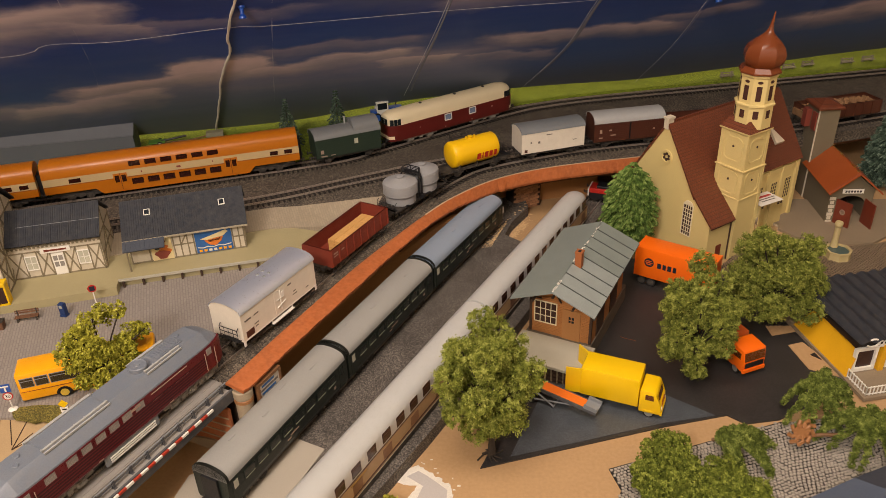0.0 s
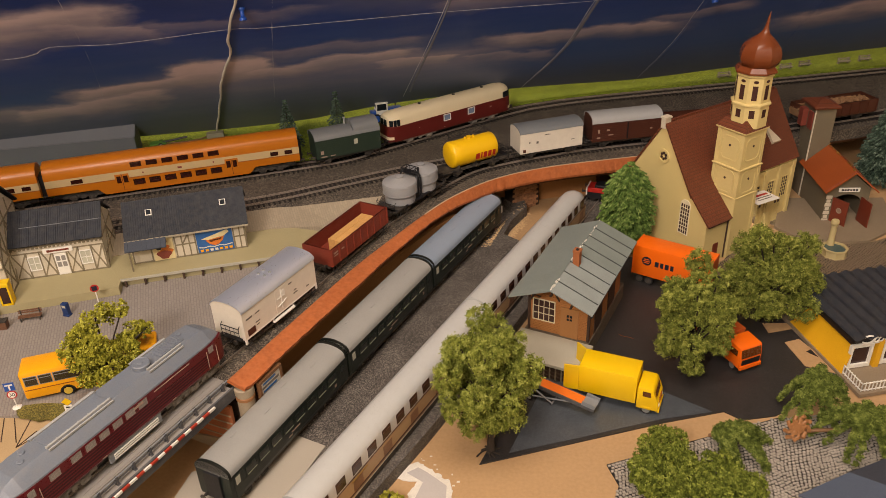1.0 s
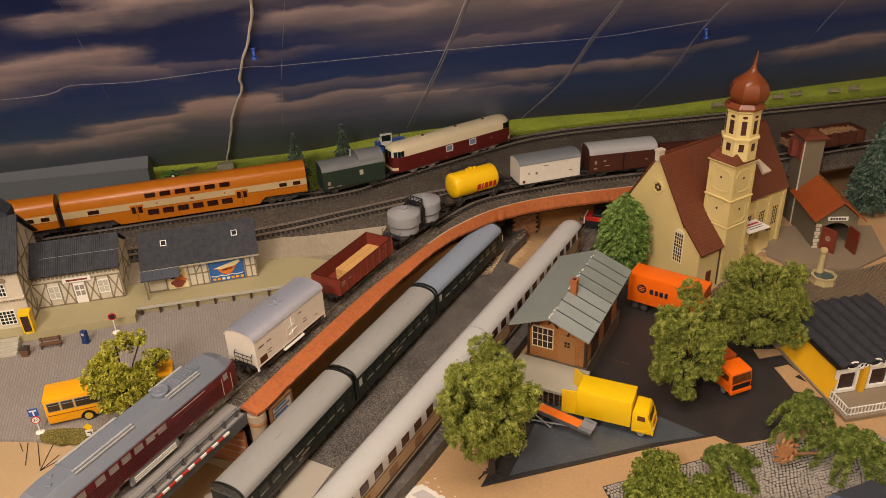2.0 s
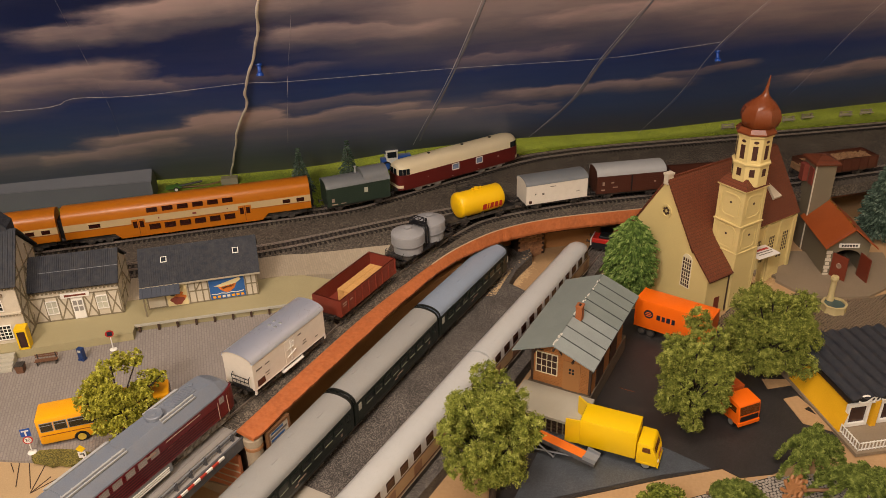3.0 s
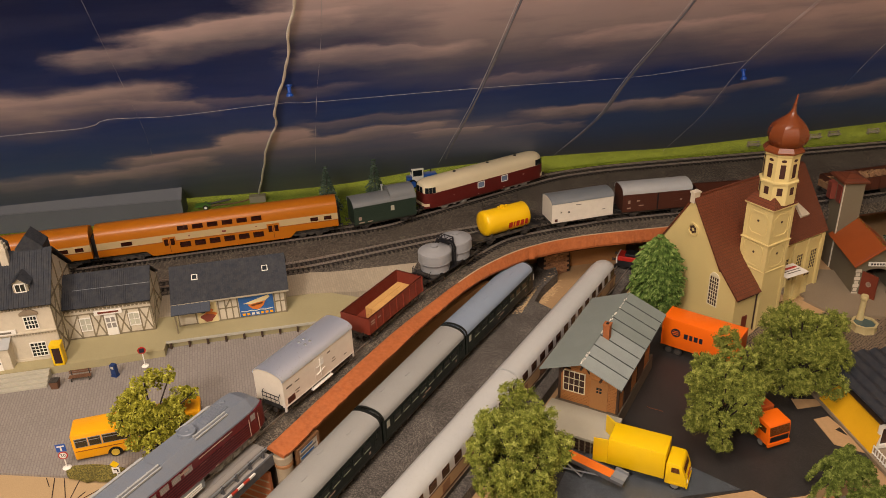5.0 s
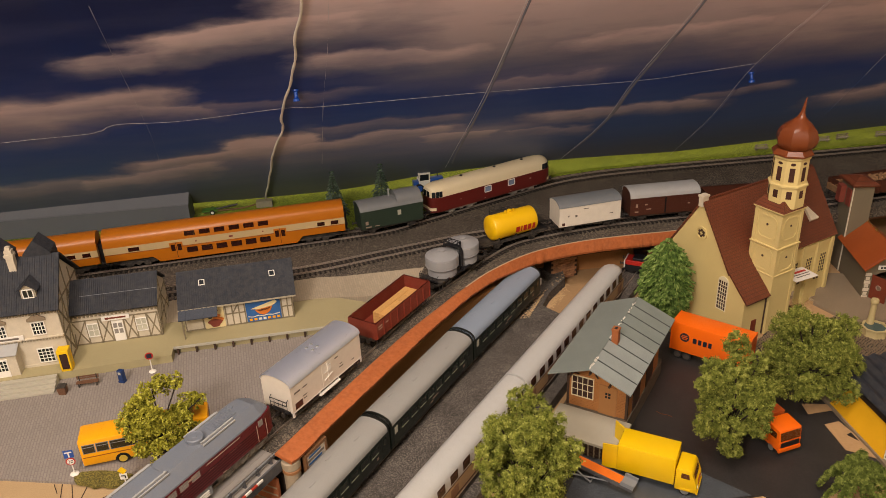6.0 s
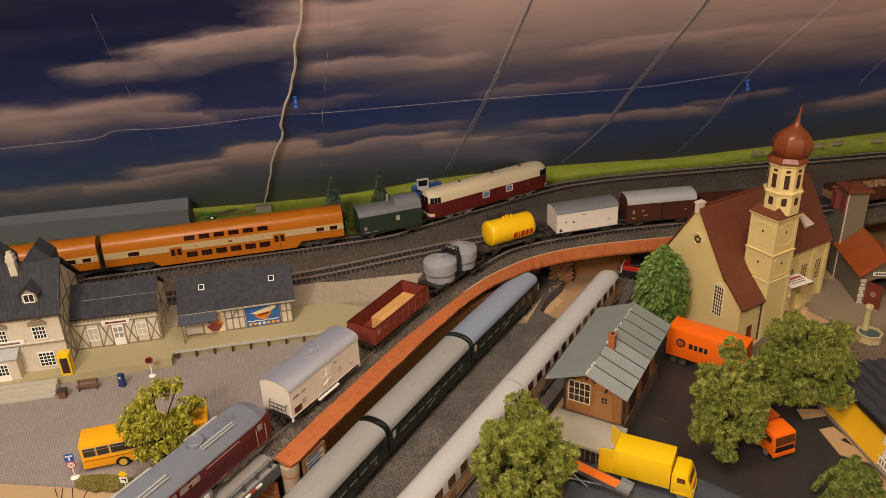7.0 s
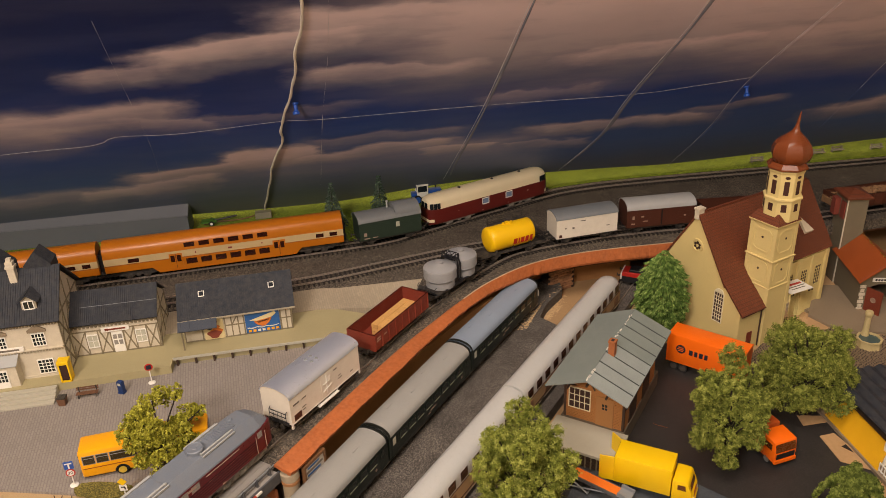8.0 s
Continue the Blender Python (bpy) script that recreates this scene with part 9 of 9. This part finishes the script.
# torn white plaster patch on the bare board
bm = bmesh.new()
torn = []
rim = [(-0.0673, 0.5804), (-0.0403, 0.5907), (-0.0296, 0.583), (-0.017, 0.5729), (-0.0077, 0.5656), (-0.006, 0.545), (-0.02, 0.530), (-0.045, 0.530), (-0.0463, 0.5519), (-0.0399, 0.5657), (-0.0579, 0.5689)]
for k, a in enumerate(rim):
    b = rim[(k + 1) % len(rim)]
    for f in range(6):
        x, y = a[0] + (b[0] - a[0]) * f / 6, a[1] + (b[1] - a[1]) * f / 6
        torn.append((x + 0.0028 * noise.noise(Vector((x * 300, y * 300, 1))), y + 0.0028 * noise.noise(Vector((x * 300, y * 300, 7)))))
slab(bm, torn, 0.0, 0.0005)
patch = tagged(part("plaster_patch", bm, "plaster_white", scale=1), "torn white plaster patch on the board", "plaster patch")
bm = bmesh.new()
slab(bm, [(-0.050, 0.577), (-0.040, 0.584), (-0.031, 0.578), (-0.020, 0.569), (-0.012, 0.562), (-0.012, 0.540), (-0.03, 0.533), (-0.040, 0.545), (-0.034, 0.566)], 0.0003, 0.0008)
part("bare_core", bm, "plaster_grey", patch, "grey bare centre of the patch", scale=1)
bm = bmesh.new()
for k in range(26):
    a, r = random.uniform(0, 6.28), random.uniform(0.02, 0.036)
    cbox(bm, (-0.036 + 1.2 * r * math.cos(a), 0.566 + r * math.sin(a), 0.0002), (random.uniform(0.0006, 0.003), random.uniform(0.0006, 0.002), 0.0005))
tagged(part("plaster_flakes", bm, "plaster_white", scale=1), "small white plaster flakes on the board", "plaster flakes", kind="stuff")
# sawdust crumbs beside the end of the lower track
bm = bmesh.new()
tip = [Vector(q) for q in ((-0.03, 0.95), (0.022, 0.975), (0.045, 1.050), (0.074, 1.092), (0.070, 1.115), (0.03, 1.12))]
edge = spline([(0.012, 0.965), (0.0313, 0.9967), (0.0405, 1.024), (0.056, 1.045), (0.068, 1.075), (0.073, 1.10)], 0.004)
for k in range(760):
    q = edge[min(len(edge) - 1, int(abs(random.gauss(0.42, 0.24)) * len(edge)))]
    x, y = q.x + random.gauss(0, 0.0045), q.y + random.gauss(0, 0.006)
    c = 0.0007
    cbox(bm, (x, y, 0.0158 if inside(x, y, tip) else 0.0004), (random.uniform(0.0007, 0.0026), random.uniform(0.0005, 0.0013), c))
tagged(part("sawdust_crumbs", bm, "crumbs", scale=1), "scattered pale sawdust crumbs on the ballast", "sawdust", kind="stuff")
# light grey card under the near end of the trains
bm = bmesh.new()
slab(bm, [(-0.27, 0.40), (-0.245, 0.556), (-0.158, 0.606), (-0.128, 0.593), (-0.15, 0.53), (-0.20, 0.40)], 0.0157, 0.0168)
structure("grey_card", bm, "paper_grey", "light grey card laid between the tracks", "card")
# bare boards with saw cuts before the square
bm = bmesh.new()
slab(bm, [(-0.36, 0.5725), (-0.95, 0.5725), (-0.95, 0.36), (-0.40, 0.36), (-0.385, 0.48)], 0.040, 0.0635)
boards = structure("cut_board", bm, "board_pale", "pale plywood board with dark saw cuts", "board")
for a, b in (((-0.392, 0.574), (-0.386, 0.535)), ((-0.386, 0.535), (-0.378, 0.556)), ((-0.386, 0.535), (-0.366, 0.560)), ((-0.4257, 0.571), (-0.4161, 0.5597)), ((-0.408, 0.572), (-0.389, 0.5408)), ((-0.4175, 0.5715), (-0.4035, 0.5416))):
    v = Vector((b[0] - a[0], b[1] - a[1]))
    n = Vector((-v.y, v.x)).normalized() * 0.0004
    bm = bmesh.new()
    slab(bm, [(a[0] - n.x, a[1] - n.y), (b[0] - n.x, b[1] - n.y), (b[0] + n.x, b[1] + n.y), (a[0] + n.x, a[1] + n.y)], 0.0632, 0.0639)
    part("saw_cut", bm, "mortar_dark", boards, scale=1)
# moss patch at the edge of the square
bm = bmesh.new()
pts = [(-0.378 + 0.03 * (1 + 0.3 * noise.noise(Vector((math.cos(a) * 2, math.sin(a) * 2, 5)))) * math.cos(a), 0.578 + 0.011 * (1 + 0.4 * noise.noise(Vector((math.cos(a) * 3, math.sin(a) * 3, 8)))) * math.sin(a)) for a in [2 * math.pi * i / 30 for i in range(30)]]
slab(bm, pts, 0.0655, 0.0682)
structure("moss_patch", bm, "moss", "patch of olive moss flock at the square's edge", "grass")

# ---- cord, pins and wire on the backdrop ----
t = thing("wall_cord", SHEET, "white twisted cord hanging down the printed sky", "cord")
cord = spline([(0.036, 0.012 * RISE), (0.040, 0.04 * RISE), (0.061, 0.109 * RISE), (0.070, 0.15 * RISE), (0.089, 0.198 * RISE), (0.092, 0.221 * RISE), (0.107, 0.267 * RISE), (0.118, 0.312 * RISE), (0.126, 0.353 * RISE), (0.137, 0.381 * RISE), (0.138, 0.42 * RISE), (0.143, 0.465 * RISE)], 0.004)
for k in (0, 1):
    bm = bmesh.new()
    pts = []
    for i, p in enumerate(cord):
        a = i * 0.42 + k * math.pi
        fat = 0.55 + 0.45 * min(1.0, p.y / 0.28)
        pts.append((p.x + (0.0005 * math.cos(a) + 0.0016 * math.sin(i * 0.13) + 0.0006 * math.sin(i * 0.41)) * fat, p.y, 0.003 + 0.0006 * math.sin(a) * fat))
    tube(bm, pts, 0.0014, 6)
    part("strand", bm, "cord_white", t, scale=1, smooth=True)
for s, h in ((0.115, 0.264), (0.758, 0.222)):
    t = thing("push_pin", SHEET @ pose(s, h * RISE, 0, 25, 0, 0), "blue plastic push pin stuck in the backdrop", "push pin", "push pins")
    bm = bmesh.new()
    lathe(bm, [(4.2, 0), (4.2, 2), (2.6, 3.4), (2.4, 10), (4.4, 12), (4.4, 15), (0.4, 15.5)], 14)
    part("head", bm, "pin_blue", t, smooth=40)
t = thing("ground_wire", pose(0, 0, 0.0895), "thin brown wire lying on the grass strip", "wire")
bm = bmesh.new()
tube(bm, [(p.x * 1000, p.y * 1000, 1.2 + 1.2 * math.sin(i * 0.5)) for i, p in enumerate(spline([(-0.50, 1.150), (-0.46, 1.168), (-0.43, 1.186), (-0.415, 1.20)], 0.006))], 1.0, 6)
part("strand", bm, "root_brown", t, smooth=True)
